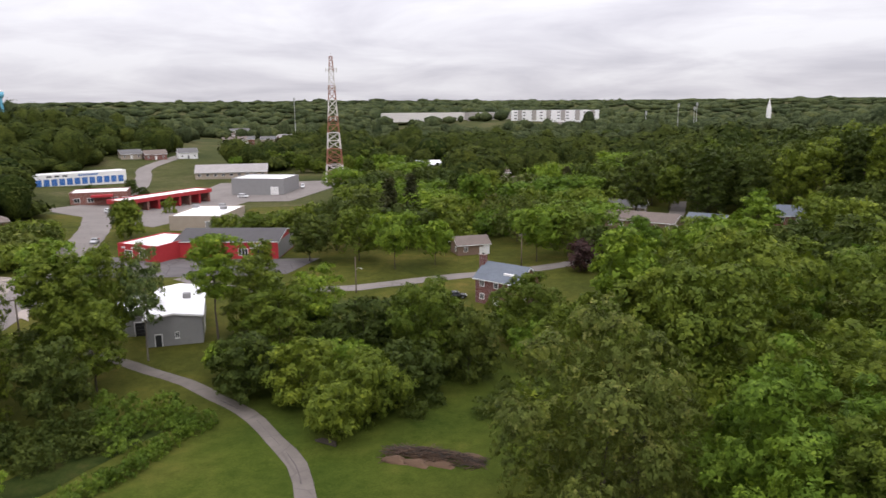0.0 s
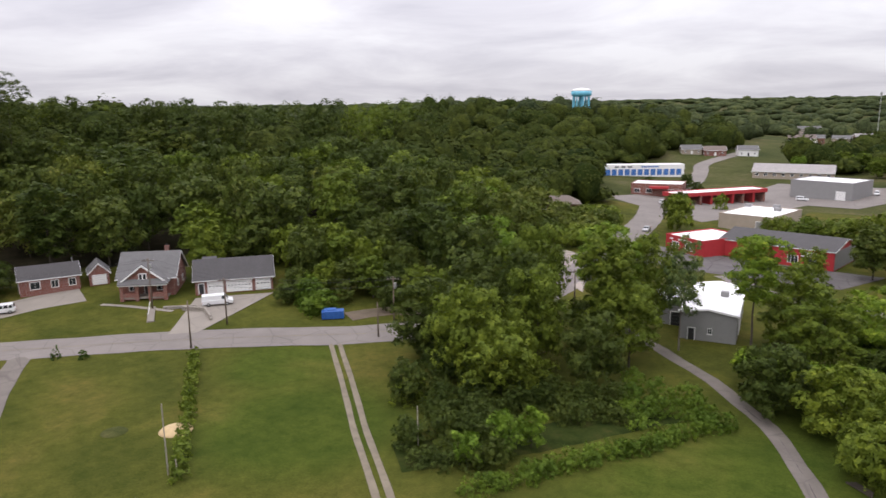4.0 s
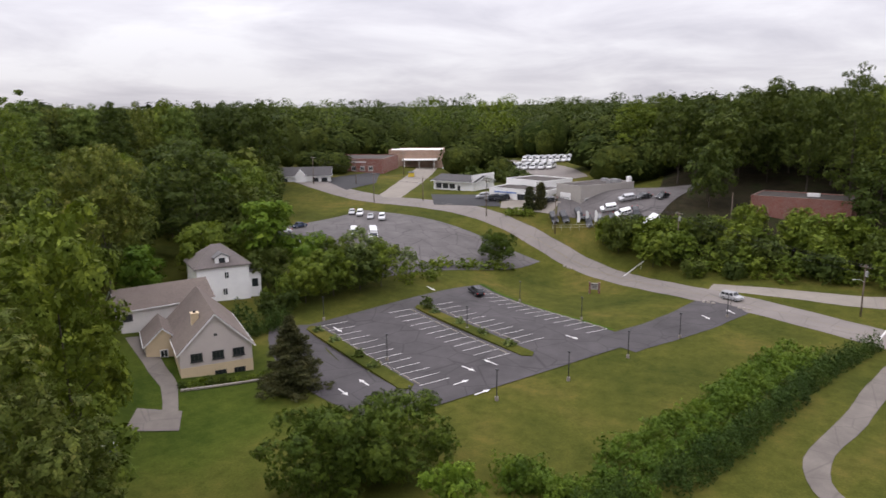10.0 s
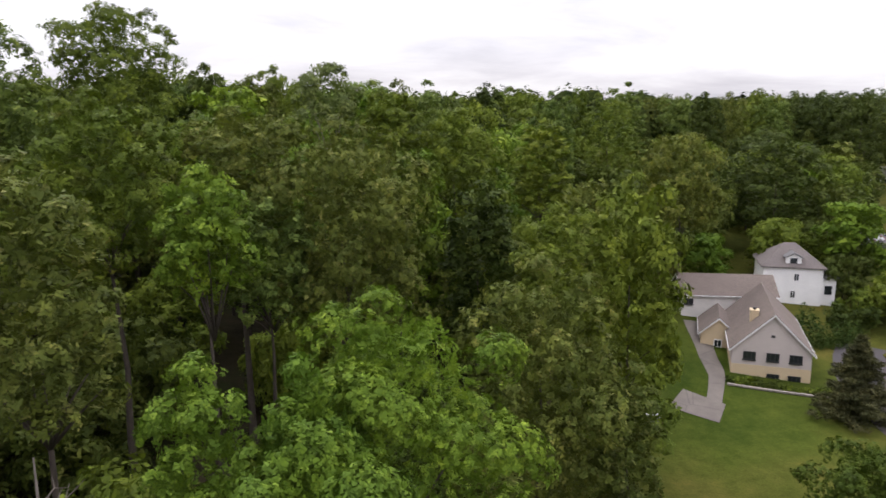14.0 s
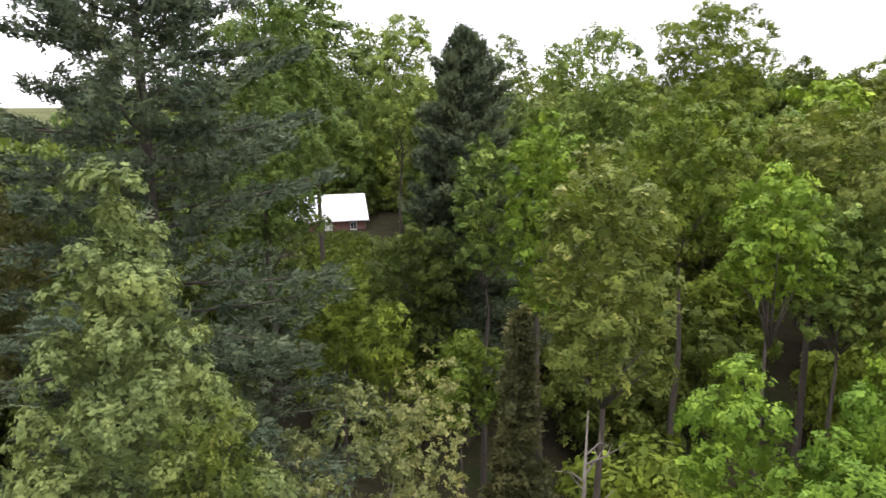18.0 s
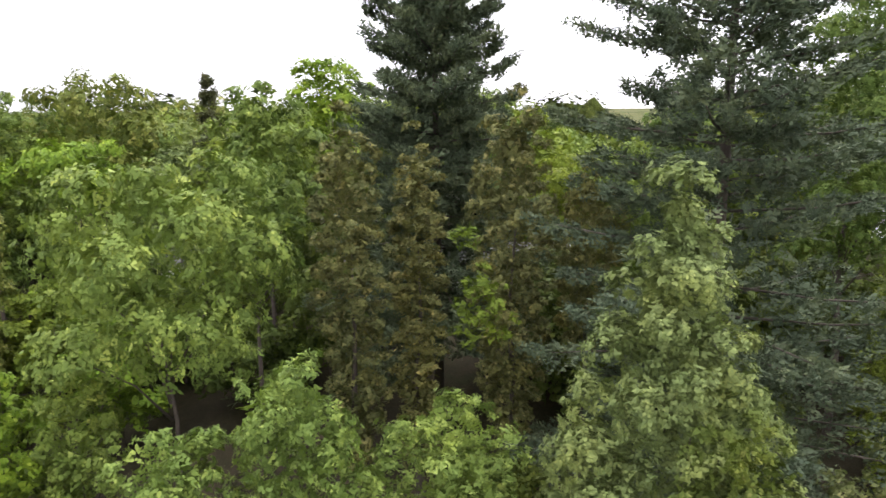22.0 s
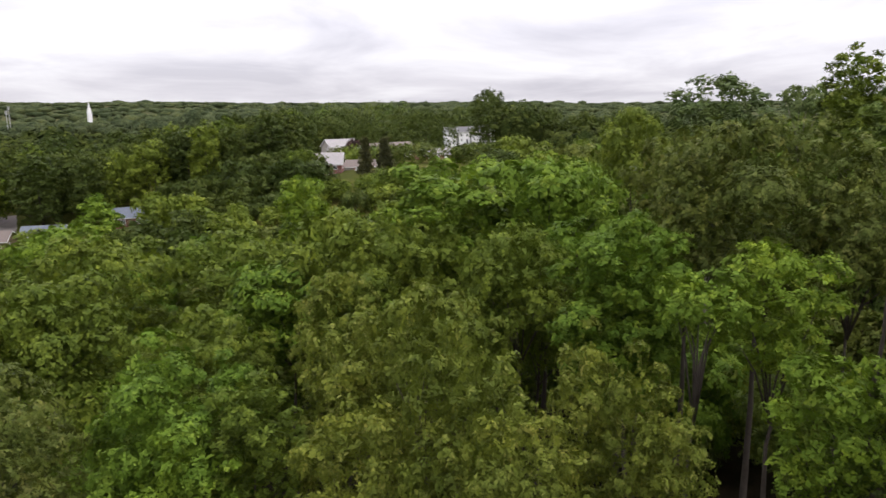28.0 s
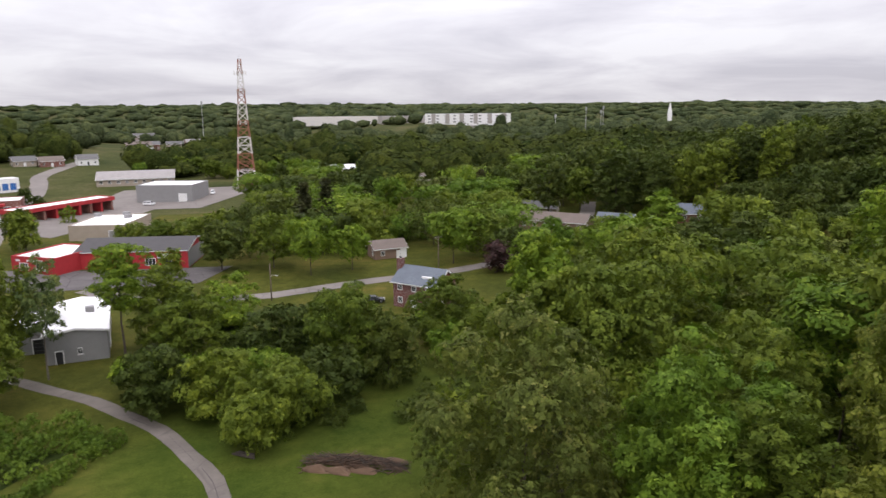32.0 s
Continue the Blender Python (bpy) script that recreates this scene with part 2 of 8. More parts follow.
M["meadow"] = grass("far_meadow", (0.030, 0.040, 0.012), (0.055, 0.060, 0.020), (0.100, 0.086, 0.045), 0.02)
M["lot"] = asphalt("lot_asphalt", (0.056, 0.050, 0.052), 0.55, 0.45)
M["oldlot"] = asphalt("old_asphalt", (0.098, 0.088, 0.087), 0.75, 0.35, 0.18)
M["road"] = asphalt("road_asphalt", (0.170, 0.150, 0.137), 0.35, 0.2, 0.1)
M["drive"] = asphalt("worn_drive", (0.134, 0.116, 0.102), 0.3, 0.35, 0.2)
M["newlot"] = asphalt("fresh_asphalt", (0.035, 0.034, 0.036), 0.2, 0.2)
M["drive_dark"] = asphalt("patched_drive", (0.075, 0.066, 0.060), 0.2, 0.35, 0.5)
M["concrete"] = asphalt("concrete", (0.215, 0.190, 0.162), 0.3, 0.18)
M["gravel"] = asphalt("pale_gravel", (0.302, 0.259, 0.223), 0.1, 0.2, 0.2)
M["dirt"] = asphalt("dirt", (0.108, 0.083, 0.058), 0.1, 0.35, 0.4)
M["sand"] = plain("sand", (0.46, 0.34, 0.19), 0.95, var=0.2, scale=1.2)
M["white_line"] = plain("road_paint", (0.62, 0.61, 0.59), 0.7, var=0.25, scale=0.9)
M["white"] = plain("white_paint", (0.74, 0.73, 0.72), 0.6, var=0.08)
M["offwhite"] = plain("aged_white", (0.6, 0.57, 0.54), 0.75, var=0.12)
M["cream"] = plain("cream_paint", (0.58, 0.46, 0.30), 0.75, var=0.1)
M["pinkgrey"] = plain("pale_render", (0.50, 0.44, 0.41), 0.85, var=0.08)
M["tan"] = plain("tan_block", (0.34, 0.285, 0.23), 0.85, var=0.14)
M["greymetal"] = plain("grey_metal_siding", (0.24, 0.235, 0.235), 0.55, 0.0, var=0.1)
M["greywall"] = plain("grey_wall", (0.33, 0.305, 0.28), 0.8, var=0.08)
M["red"] = plain("red_paint", (0.36, 0.03, 0.035), 0.55, var=0.15)
M["blue"] = plain("blue_paint", (0.05, 0.15, 0.42), 0.5, var=0.12)
M["teal"] = plain("pale_blue_paint", (0.16, 0.46, 0.60), 0.5, var=0.08)
M["tarp"] = plain("blue_sheet", (0.03, 0.10, 0.32), 0.45, var=0.3, scale=1.5)
M["brown"] = plain("brown_siding", (0.20, 0.135, 0.10), 0.8, var=0.15)
M["stone"] = plain("stone", (0.28, 0.25, 0.215), 0.9, var=0.35, scale=2.0)
M["dark"] = plain("dark_paint", (0.03, 0.03, 0.032), 0.5, var=0.2)
M["rubber"] = plain("rubber", (0.018, 0.018, 0.018), 0.8)
M["steel"] = plain("galvanised_steel", (0.42, 0.42, 0.42), 0.45, 0.6, var=0.12)
M["orange"] = plain("faded_red_paint", (0.26, 0.11, 0.07), 0.6, var=0.15)
M["pole_wood"] = plain("pole_wood", (0.13, 0.10, 0.078), 0.9, var=0.3, scale=2)
M["pale_wood"] = plain("weathered_wood", (0.30, 0.265, 0.23), 0.9, var=0.3, scale=2)
M["bark"] = plain("bark", (0.062, 0.050, 0.040), 0.95, var=0.4, scale=1.5)
M["palebark"] = plain("pale_bark", (0.15, 0.13, 0.11), 0.95, var=0.35, scale=2)
M["brick"] = brickwork("red_brick", (0.180, 0.061, 0.045))
M["darkbrick"] = brickwork("dark_brick", (0.131, 0.041, 0.037))
M["tanbrick"] = brickwork("tan_brick", (0.295, 0.189, 0.131))
M["roof_grey"] = shingles("grey_shingles", (0.127, 0.123, 0.123))
M["roof_dark"] = shingles("dark_shingles", (0.070, 0.066, 0.067))
M["roof_brown"] = shingles("brown_shingles", (0.152, 0.123, 0.107))
M["roof_blue"] = shingles("blue_grey_shingles", (0.123, 0.139, 0.164))
M["roof_pale"] = shingles("pale_shingles", (0.295, 0.275, 0.267))
M["roof_white"] = plain("white_membrane", (0.80, 0.79, 0.80), 0.55, var=0.07, scale=0.4)
M["roof_tar"] = plain("tar_roof", (0.085, 0.075, 0.070), 0.95, var=0.3, scale=0.4, spec=0.1)
M["roof_slate"] = shingles("worn_slate", (0.130, 0.112, 0.106))
M["glass"] = glass_dark("window_glass")
for key, c in (("car_white", (0.72, 0.72, 0.73)), ("car_silver", (0.38, 0.38, 0.39)), ("car_black", (0.016, 0.017, 0.02)),
               ("car_blue", (0.03, 0.045, 0.08)), ("car_red", (0.10, 0.012, 0.014)), ("car_grey", (0.12, 0.12, 0.125))):
    M[key] = plain(key + "_paint", c, 0.25, 0.1, var=0.04, spec=0.6)
M["lamp_red"] = plain("red_lens", (0.35, 0.02, 0.02), 0.3)
M["lamp_clear"] = plain("clear_lens", (0.6, 0.6, 0.6), 0.2)
M["faded_line"] = plain("faded_lane_paint", (0.20, 0.17, 0.11), 0.8, var=0.4, scale=0.7)
M["cut_wood"] = plain("cut_wood", (0.094, 0.062, 0.044), 0.95, var=0.5, scale=2.5)
M["red_earth"] = plain("red_earth", (0.115, 0.072, 0.045), 0.95, var=0.4, scale=0.6)
M["dirt_track"] = plain("dirt_track", (0.180, 0.152, 0.112), 0.95, var=0.4, scale=0.5)
M["yellow"] = plain("yellow_paint", (0.55, 0.40, 0.04), 0.6)

LEAF = {}


def leaf_kind(key, dark, light, through=0.3, fine=1.0, tips=None):
    for level, spots in enumerate((6.5, 3.4, 1.9, 9.5)):
        LEAF[key, level] = foliage("leaf_" + key, dark, light, spots * fine, through=through, tips=tips)


leaf_kind("green", (0.044, 0.068, 0.010), (0.142, 0.180, 0.024), 0.13)
leaf_kind("deep", (0.025, 0.040, 0.010), (0.080, 0.102, 0.020), 0.13)
leaf_kind("bright", (0.043, 0.082, 0.010), (0.134, 0.206, 0.022), 0.13, tips=(0.172, 0.245, 0.034))
leaf_kind("garden", (0.032, 0.054, 0.009), (0.102, 0.138, 0.020), 0.13)
leaf_kind("vine", (0.044, 0.078, 0.011), (0.130, 0.190, 0.025), 0.13)
leaf_kind("lime", (0.052, 0.098, 0.012), (0.152, 0.218, 0.022), 0.13, tips=(0.185, 0.245, 0.032))
leaf_kind("olive", (0.043, 0.059, 0.013), (0.124, 0.147, 0.028), 0.13, tips=(0.168, 0.170, 0.050))
leaf_kind("willow", (0.054, 0.072, 0.012), (0.168, 0.194, 0.027), 0.13, tips=(0.205, 0.210, 0.048))
leaf_kind("tawny", (0.064, 0.076, 0.026), (0.165, 0.172, 0.064), 0.13, tips=(0.205, 0.195, 0.090))
leaf_kind("pale", (0.052, 0.076, 0.026), (0.150, 0.184, 0.064), 0.13)
leaf_kind("fresh", (0.044, 0.072, 0.017), (0.146, 0.195, 0.042), 0.13, tips=(0.190, 0.235, 0.060))
leaf_kind("cedar", (0.044, 0.050, 0.019), (0.134, 0.136, 0.048), 0.10, tips=(0.175, 0.155, 0.060))
leaf_kind("pine", (0.026, 0.039, 0.025), (0.086, 0.108, 0.064), 0.08, 1.0)
leaf_kind("spruce", (0.030, 0.035, 0.017), (0.088, 0.088, 0.038), 0.10)
leaf_kind("thuja", (0.020, 0.039, 0.009), (0.060, 0.095, 0.019), 0.10)
leaf_kind("purple", (0.026, 0.016, 0.016), (0.073, 0.041, 0.041), 0.10)
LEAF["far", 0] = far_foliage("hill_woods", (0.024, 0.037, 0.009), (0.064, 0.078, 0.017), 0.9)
# paler and bluer than the hill woods: distance haze painted into the colour
LEAF["far", 1] = far_foliage("horizon_woods_hazed", (0.038, 0.052, 0.024), (0.076, 0.092, 0.040), 0.35)

# ---------------------------------------------------------------- ground
KNOTS = []


def knot(turn, r, z):
    a = radians(turn)
    KNOTS.append((-r * math.sin(a), r * math.cos(a), z))


knot(0, 0, 1.5)
knot(10, 75, 0)
knot(40, 70, 0)
knot(70, 90, 0)
knot(95, 90, 0)
knot(115, 110, 0)
knot(25, 120, 0)
knot(355, 110, 0)
knot(135, 72, 0)
knot(130, 110, 1.0)
knot(75, 132, 0)
knot(50, 122, 0)
knot(62, 155, 2)
knot(73, 172, 2.5)
knot(88, 150, 0)
knot(100, 190, 2.5)
knot(112, 175, 4.5)
knot(119, 225, 8)
knot(98, 205, 12.0)
knot(108, 225, 11)
knot(120, 270, 14)
knot(113, 340, 14)
knot(75, 260, 20)
knot(60, 240, 12)
knot(45, 190, 4)
knot(45, 300, 10)
knot(85, 300, 29)
knot(20, 190, 0)
knot(22, 330, 0)
knot(355, 180, 0)
knot(345, 205, 1.5)
knot(8, 350, 2)
knot(355, 310, 5)
knot(330, 120, 2)
knot(318, 190, 18)
knot(305, 230, 20)
knot(312, 330, 18)
knot(290, 60, 5)
knot(320, 50, 2.5)
knot(265, 50, 13)
knot(240, 50, 17)
knot(210, 60, 15)
knot(180, 65, 12)
knot(160, 60, 8)
knot(150, 130, 9)
knot(180, 130, 18)
knot(220, 130, 19)
knot(260, 130, 18)
knot(150, 250, 18)
knot(200, 300, 24)
knot(270, 300, 18)
knot(335, 270, 8)
knot(96, 240, 12.5)
knot(101, 300, 13.5)
knot(104, 350, 14)
knot(91, 262, 19)
knot(120, 90, 0)
knot(112, 78, 0)
knot(105, 130, 0)
knot(112, 140, 0.7)
knot(92, 60, 0)
knot(85, 185, 4.5)
knot(50, 50, 0)
knot(20, 50, 0.3)
knot(330, 175, 6)
knot(338, 195, 4)
KN = np.array(KNOTS)


def bulge(r):
    return np.sqrt(r * r + 900.0)


_n = len(KN)
_sys = np.ones((_n + 1, _n + 1))
_sys[:_n, :_n] = bulge(np.linalg.norm(KN[:, None, :2] - KN[None, :, :2], axis=2))
_sys[_n, _n] = 0
COEF = np.linalg.solve(_sys, np.append(KN[:, 2], 0))


def ease(a, b, v):
    t = np.clip((v - a) / (b - a), 0, 1)
    return t * t * (3 - 2 * t)


def heights(x, y):
    """The ground's height: hills near by through the knots, rolling country far off."""
    x, y = np.asarray(x, float), np.asarray(y, float)
    r = np.hypot(x, y)
    z = bulge(np.sqrt((x[..., None] - KN[:, 0]) ** 2 + (y[..., None] - KN[:, 1]) ** 2)) @ COEF[:-1] + COEF[-1]
    turn = np.degrees(np.arctan2(-x, y)) % 360
    rolling = (np.sin(x * 0.0051 + 1.3) * np.cos(y * 0.0043 + 0.4) * 7 + np.sin(x * 0.0023 - y * 0.0031 + 2.0) * 8) * ease(450, 900, r) * (1 - 0.7 * ease(2000, 3500, r))
    ridge = 26 * np.exp(-(((turn - 38) / 17.0) ** 2)) * ease(380, 640, r) * (1 - ease(800, 1500, r))
    mound = 15 * np.exp(-((((turn + 180) % 360 - 175) / 9.0) ** 2)) * ease(720, 950, r) * (1 - ease(1300, 1900, r))
    country = mound + 4 + (22 + 24 * np.maximum(0, np.cos(np.radians(turn - 25)))) * ease(500, 4200, r) + 0.9 * rolling + ridge
    w = ease(330, 520, r)
    return z * (1 - w) + country * w


def gz(x, y):
    return float(heights(x, y))


# ---------------------------------------------------------------- building blocks
def mesh_of(name, verts, faces, mats, face_mats=None, smooth=False):
    me = bpy.data.meshes.new(name)
    me.from_pydata([tuple(v) for v in verts], [], [tuple(f) for f in faces])
    for m in mats if isinstance(mats, (list, tuple)) else [mats]:
        me.materials.append(m)
    if face_mats is not None:
        me.polygons.foreach_set("material_index", np.asarray(face_mats, np.int32))
    if smooth:
        me.polygons.foreach_set("use_smooth", np.ones(len(me.polygons), bool))
    me.update()
    return me


def leaf_mesh(name, v, mat):
    """A mesh of loose three-cornered leaves from an array of 3 n corners."""
    n = len(v) // 3
    me = bpy.data.meshes.new(name)
    me.vertices.add(3 * n)
    me.vertices.foreach_set("co", np.asarray(v, np.float32).ravel())
    me.loops.add(3 * n)
    me.loops.foreach_set("vertex_index", np.arange(3 * n, dtype=np.int32))
    me.polygons.add(n)
    me.polygons.foreach_set("loop_start", np.arange(0, 3 * n, 3, dtype=np.int32))
    me.materials.append(mat)
    me.update(calc_edges=True)
    return me


def part(name, data, parent, label="", m=None):
    ob = new(name, data)
    ob.parent = parent
    if m is not None:
        ob.matrix_basis = m
    if label:
        tagged(ob, label)
    return ob


def root(name, label, category, m, group="", kind=""):
    ob = new(name)
    ob.empty_display_size = 0.3
    ob.matrix_basis = m
    return tagged(ob, label, category, group, kind)


class Shape:
    """Collects boxes, prisms and tubes into one mesh."""

    def __init__(self):
        self.v, self.f = [], []

    def add(self, v, f):
        k = len(self.v)
        self.v += [tuple(p) for p in v]
        self.f += [tuple(i + k for i in q) for q in f]
        return self

    def box(self, cx, cy, cz, sx, sy, sz, taper=1.0):
        x, y, z, t = sx / 2, sy / 2, sz / 2, taper
        v = [(-x, -y, -z), (x, -y, -z), (x, y, -z), (-x, y, -z), (-x * t, -y * t, z), (x * t, -y * t, z), (x * t, y * t, z), (-x * t, y * t, z)]
        return self.add([(a + cx, b + cy, c + cz) for a, b, c in v], [(3, 2, 1, 0), (4, 5, 6, 7), (0, 1, 5, 4), (1, 2, 6, 5), (2, 3, 7, 6), (3, 0, 4, 7)])

    def prism(self, outline, a, b, axis="x"):
        """An outline of (u, z), pushed along x (u is y) or along y (u is x)."""
        n = len(outline)
        pt = (lambda s, u, z: (s, u, z)) if axis == "x" else (lambda s, u, z: (u, s, z))
        v = [pt(a, u, z) for u, z in outline] + [pt(b, u, z) for u, z in outline]
        f = [tuple(range(n)), tuple(range(2 * n - 1, n - 1, -1))]
        f += [(i, i + n, (i + 1) % n + n, (i + 1) % n) for i in range(n)]
        return self.add(v, [q[::-1] for q in f] if axis == "x" else f)

    def tube(self, path, radii, sides=7):
        v, f = [], []
        for i, (p, r) in enumerate(zip(path, radii)):
            p = Vector(p)
            d = (Vector(path[min(i + 1, len(path) - 1)]) - Vector(path[max(i - 1, 0)])).normalized()
            a = d.cross(Vector((0.31, 0.95, 0.05))).normalized()
            b = d.cross(a)
            for s in range(sides):
                t = 2 * math.pi * s / sides
                v.append(tuple(p + a * math.cos(t) * r + b * math.sin(t) * r))
        for i in range(len(path) - 1):
            for s in range(sides):
                f.append((i * sides + s, i * sides + (s + 1) % sides, (i + 1) * sides + (s + 1) % sides, (i + 1) * sides + s))
        f.append(tuple(range(sides - 1, -1, -1)))
        f.append(tuple(range((len(path) - 1) * sides, len(path) * sides)))
        return self.add(v, f)

    def mesh(self, name, mat, bevel=0.0, smooth=False):
        me = mesh_of(name, self.v, self.f, mat, smooth=smooth)
        bm = bmesh.new()
        bm.from_mesh(me)
        bmesh.ops.recalc_face_normals(bm, faces=bm.faces)
        if bevel:
            bmesh.ops.bevel(bm, geom=bm.edges[:], offset=bevel, segments=1, affect="EDGES", clamp_overlap=True)
        bm.to_mesh(me)
        bm.free()
        return me


def place(x, y, turn=0.0, z=None, scale=None):
    m = pose(x, y, gz(x, y) if z is None else z, 0, 0, turn)
    return m @ Matrix.Diagonal((*scale, 1)) if scale else m


# clearings, in which no wild tree stands: discs and lanes
CLEAR = []


def clear(x, y, r):
    CLEAR.append((x, y, r))


def clear_lane(points, r):
    for (x0, y0), (x1, y1) in zip(points, points[1:]):
        n = max(1, int(math.hypot(x1 - x0, y1 - y0) / r))
        for i in range(n + 1):
            clear(x0 + (x1 - x0) * i / n, y0 + (y1 - y0) * i / n, r)


# ---------------------------------------------------------------- the ground, one sheet to the horizon
axis_n = np.concatenate([np.arange(0, 240, 4.0), 240 * 1.055 ** np.arange(0, 55)])
axis_n = np.append(axis_n[axis_n < 4450], 4500.0)
ax = np.concatenate([-axis_n[:0:-1], axis_n])
gx, gy = np.meshgrid(ax, ax, indexing="ij")
gh = heights(gx, gy)
side = len(ax)
cell = np.arange(side * side).reshape(side, side)
faces = np.stack([cell[:-1, :-1], cell[1:, :-1], cell[1:, 1:], cell[:-1, 1:]], -1).reshape(-1, 4)
mx, my = (gx[:-1, :-1] + gx[1:, 1:]) / 2, (gy[:-1, :-1] + gy[1:, 1:]) / 2
mr, mt = np.hypot(mx, my), np.degrees(np.arctan2(-mx, my)) % 360
wild = np.zeros(mr.shape, np.int32)
wild[mr > 420] = 2
wild[(mr > 285) & ((mt < 32) | (mt > 352))] = 2
wild[(mr < 300) & (mr > 12) & (mt > 152) & (mt < 300)] = 1
wild[(mr < 105) & (mr > 12) & (mt >= 300) & (mt < 349)] = 1
wild[(mr > 182) & (mr < 400) & (mt > 44) & (mt < 93)] = 1
ground = new("ground", mesh_of("ground", np.stack([gx, gy, gh], -1).reshape(-1, 3), faces, [M["grass"], M["litter"], M["meadow"]], wild.ravel(), True))
tagged(ground, "mown grass and leaf-strewn woodland ground on gentle hills", "ground", kind="structure")


def lane(name, label, points, width, mat, lift=0.10, kind="structure", category="road", ends=None, step=3.0, waist=None):
    """A strip that lies on the ground along a line."""
    pts, P = [], [Vector((x, y)) for x, y in points]
    for i in range(len(P) - 1):
        p0, p1, p2, p3 = P[max(i - 1, 0)], P[i], P[i + 1], P[min(i + 2, len(P) - 1)]
        n = max(2, int((p2 - p1).length / step))
        for j in range(n):
            t = j / n
            pts.append(0.5 * (2 * p1 + (p2 - p0) * t + (2 * p0 - 5 * p1 + 4 * p2 - p3) * t * t + (3 * p1 - p0 - 3 * p2 + p3) * t ** 3))
    pts.append(P[-1])
    across = max(2, int(width / step) + 1)
    v, f = [], []
    for i, p in enumerate(pts):
        d = (pts[min(i + 1, len(pts) - 1)] - pts[max(i - 1, 0)]).normalized()
        w = width if ends is None else width * (ends[0] + (ends[1] - ends[0]) * i / (len(pts) - 1))
        if waist and waist[0] < p.y < waist[1]:
            w *= 1 - waist[2] * min(1.0, (p.y - waist[0]) / 25, (waist[1] - p.y) / 25)
        for j in range(across + 1):
            o = (j / across - 0.5) * w + (min(0.12, width * 0.035) * math.sin(i * 1.7 + j) if j in (0, across) else 0)
            x, y = p.x - d.y * o, p.y + d.x * o
            v.append((x, y, gz(x, y) + lift - (0.0 if 0 < j < across else 0.05)))
    m = across + 1
    for i in range(len(pts) - 1):
        for j in range(across):
            f.append((i * m + j, (i + 1) * m + j, (i + 1) * m + j + 1, i * m + j + 1))
    me = mesh_of(name, v, [q[::-1] for q in f], mat)
    ob = new(name, me)
    clear_lane(points, width / 2 + 2.5)
    return tagged(ob, label, category, kind=kind)


def patch(name, label, a, b, c, d, mat, lift=0.10, category="pavement", step=3.0, kind="structure"):
    """A four-cornered sheet that lies on the ground."""
    a, b, c, d = (Vector(p) for p in (a, b, c, d))
    nu, nv = max(2, int((b - a).length / step)), max(2, int((d - a).length / step))
    v, f = [], []
    for i in range(nu + 1):
        for j in range(nv + 1):
            s, t = i / nu, j / nv
            p = (a * (1 - s) + b * s) * (1 - t) + (d * (1 - s) + c * s) * t
            v.append((p.x, p.y, gz(p.x, p.y) + lift))
    for i in range(nu):
        for j in range(nv):
            k = i * (nv + 1) + j
            f.append((k, k + nv + 1, k + nv + 2, k + 1))
    n = (b - a).x * (d - a).y - (b - a).y * (d - a).x
    ob = new(name, mesh_of(name, v, f if n > 0 else [q[::-1] for q in f], mat))
    ctr = (a + b + c + d) / 4
    for s in (0.12, 0.37, 0.63, 0.88):
        for t in (0.12, 0.37, 0.63, 0.88):
            p = (a * (1 - s) + b * s) * (1 - t) + (d * (1 - s) + c * s) * t
            clear(p.x, p.y, max(4.0, (b - a).length / 7, (d - a).length / 7))
    return tagged(ob, label, category, kind=kind)


# roads and drives
MAIN = [(-140, 300), (-128, 262), (-112, 225), (-100, 188), (-91, 152), (-84, 122), (-84, 98), (-93, 80.5), (-106, 66.5), (-119, 52), (-131.5, 36), (-144, 19), (-157, 2), (-172, -17), (-188, -39), (-200, -62), (-210, -87), (-218, -113), (-231, -145), (-250, -190)]
main_road = lane("road", "worn pale grey two-lane asphalt road", MAIN, 9.4, M["road"], 0.12, waist=(-75, 8, 0.36))
lane("road_side", "narrow pale residential road through lawns", [(-62, 164), (-45, 153), (-23, 153.5), (-13, 157), (1, 163), (25, 171), (48, 186), (70, 215), (84, 250)], 5.0, M["road"], 0.11)
lane("drive_curved", "curved worn grey asphalt driveway", [(-128, 34.5), (-119, 29.5), (-108, 24.5), (-97.6, 20.4), (-90, 16.6), (-84.3, 14.4), (-79.5, 13.9), (-75, 15.2), (-70, 18.6), (-66, 22.5)], 2.4, M["drive"], 0.11, category="driveway", ends=(1.5, 0.95))
lane("drive_lower", "long curved gravelly asphalt driveway", [(-60, 112), (-52, 108), (-45.6, 103.6), (-38, 99), (-32, 93.4), (-26.5, 88.6), (-20.8, 80.5), (-16.8, 74), (-14.2, 66), (-12.5, 58), (-11.5, 48), (-12, 36)], 2.3, M["drive"], 0.10, category="driveway")
for line, width in (([(-14.0, 65.0), (-13.2, 61.0), (-12.6, 57.0)], 0.9), ([(-18.6, 77.0), (-16.7, 73.4), (-15.4, 69.6)], 1.1), ([(-24.4, 86.0), (-21.8, 82.0), (-19.8, 78.9)], 0.8), ([(-31.2, 92.6), (-27.8, 89.6)], 1.2), ([(-12.4, 55.8), (-11.8, 51.0), (-11.5, 47.0)], 1.0)):
    lane("drive_wear", "dark worn strip along the driveway's middle", line, width, M["drive_dark"], 0.106, category="driveway", ends=(0.4, 0.5), step=0.8)
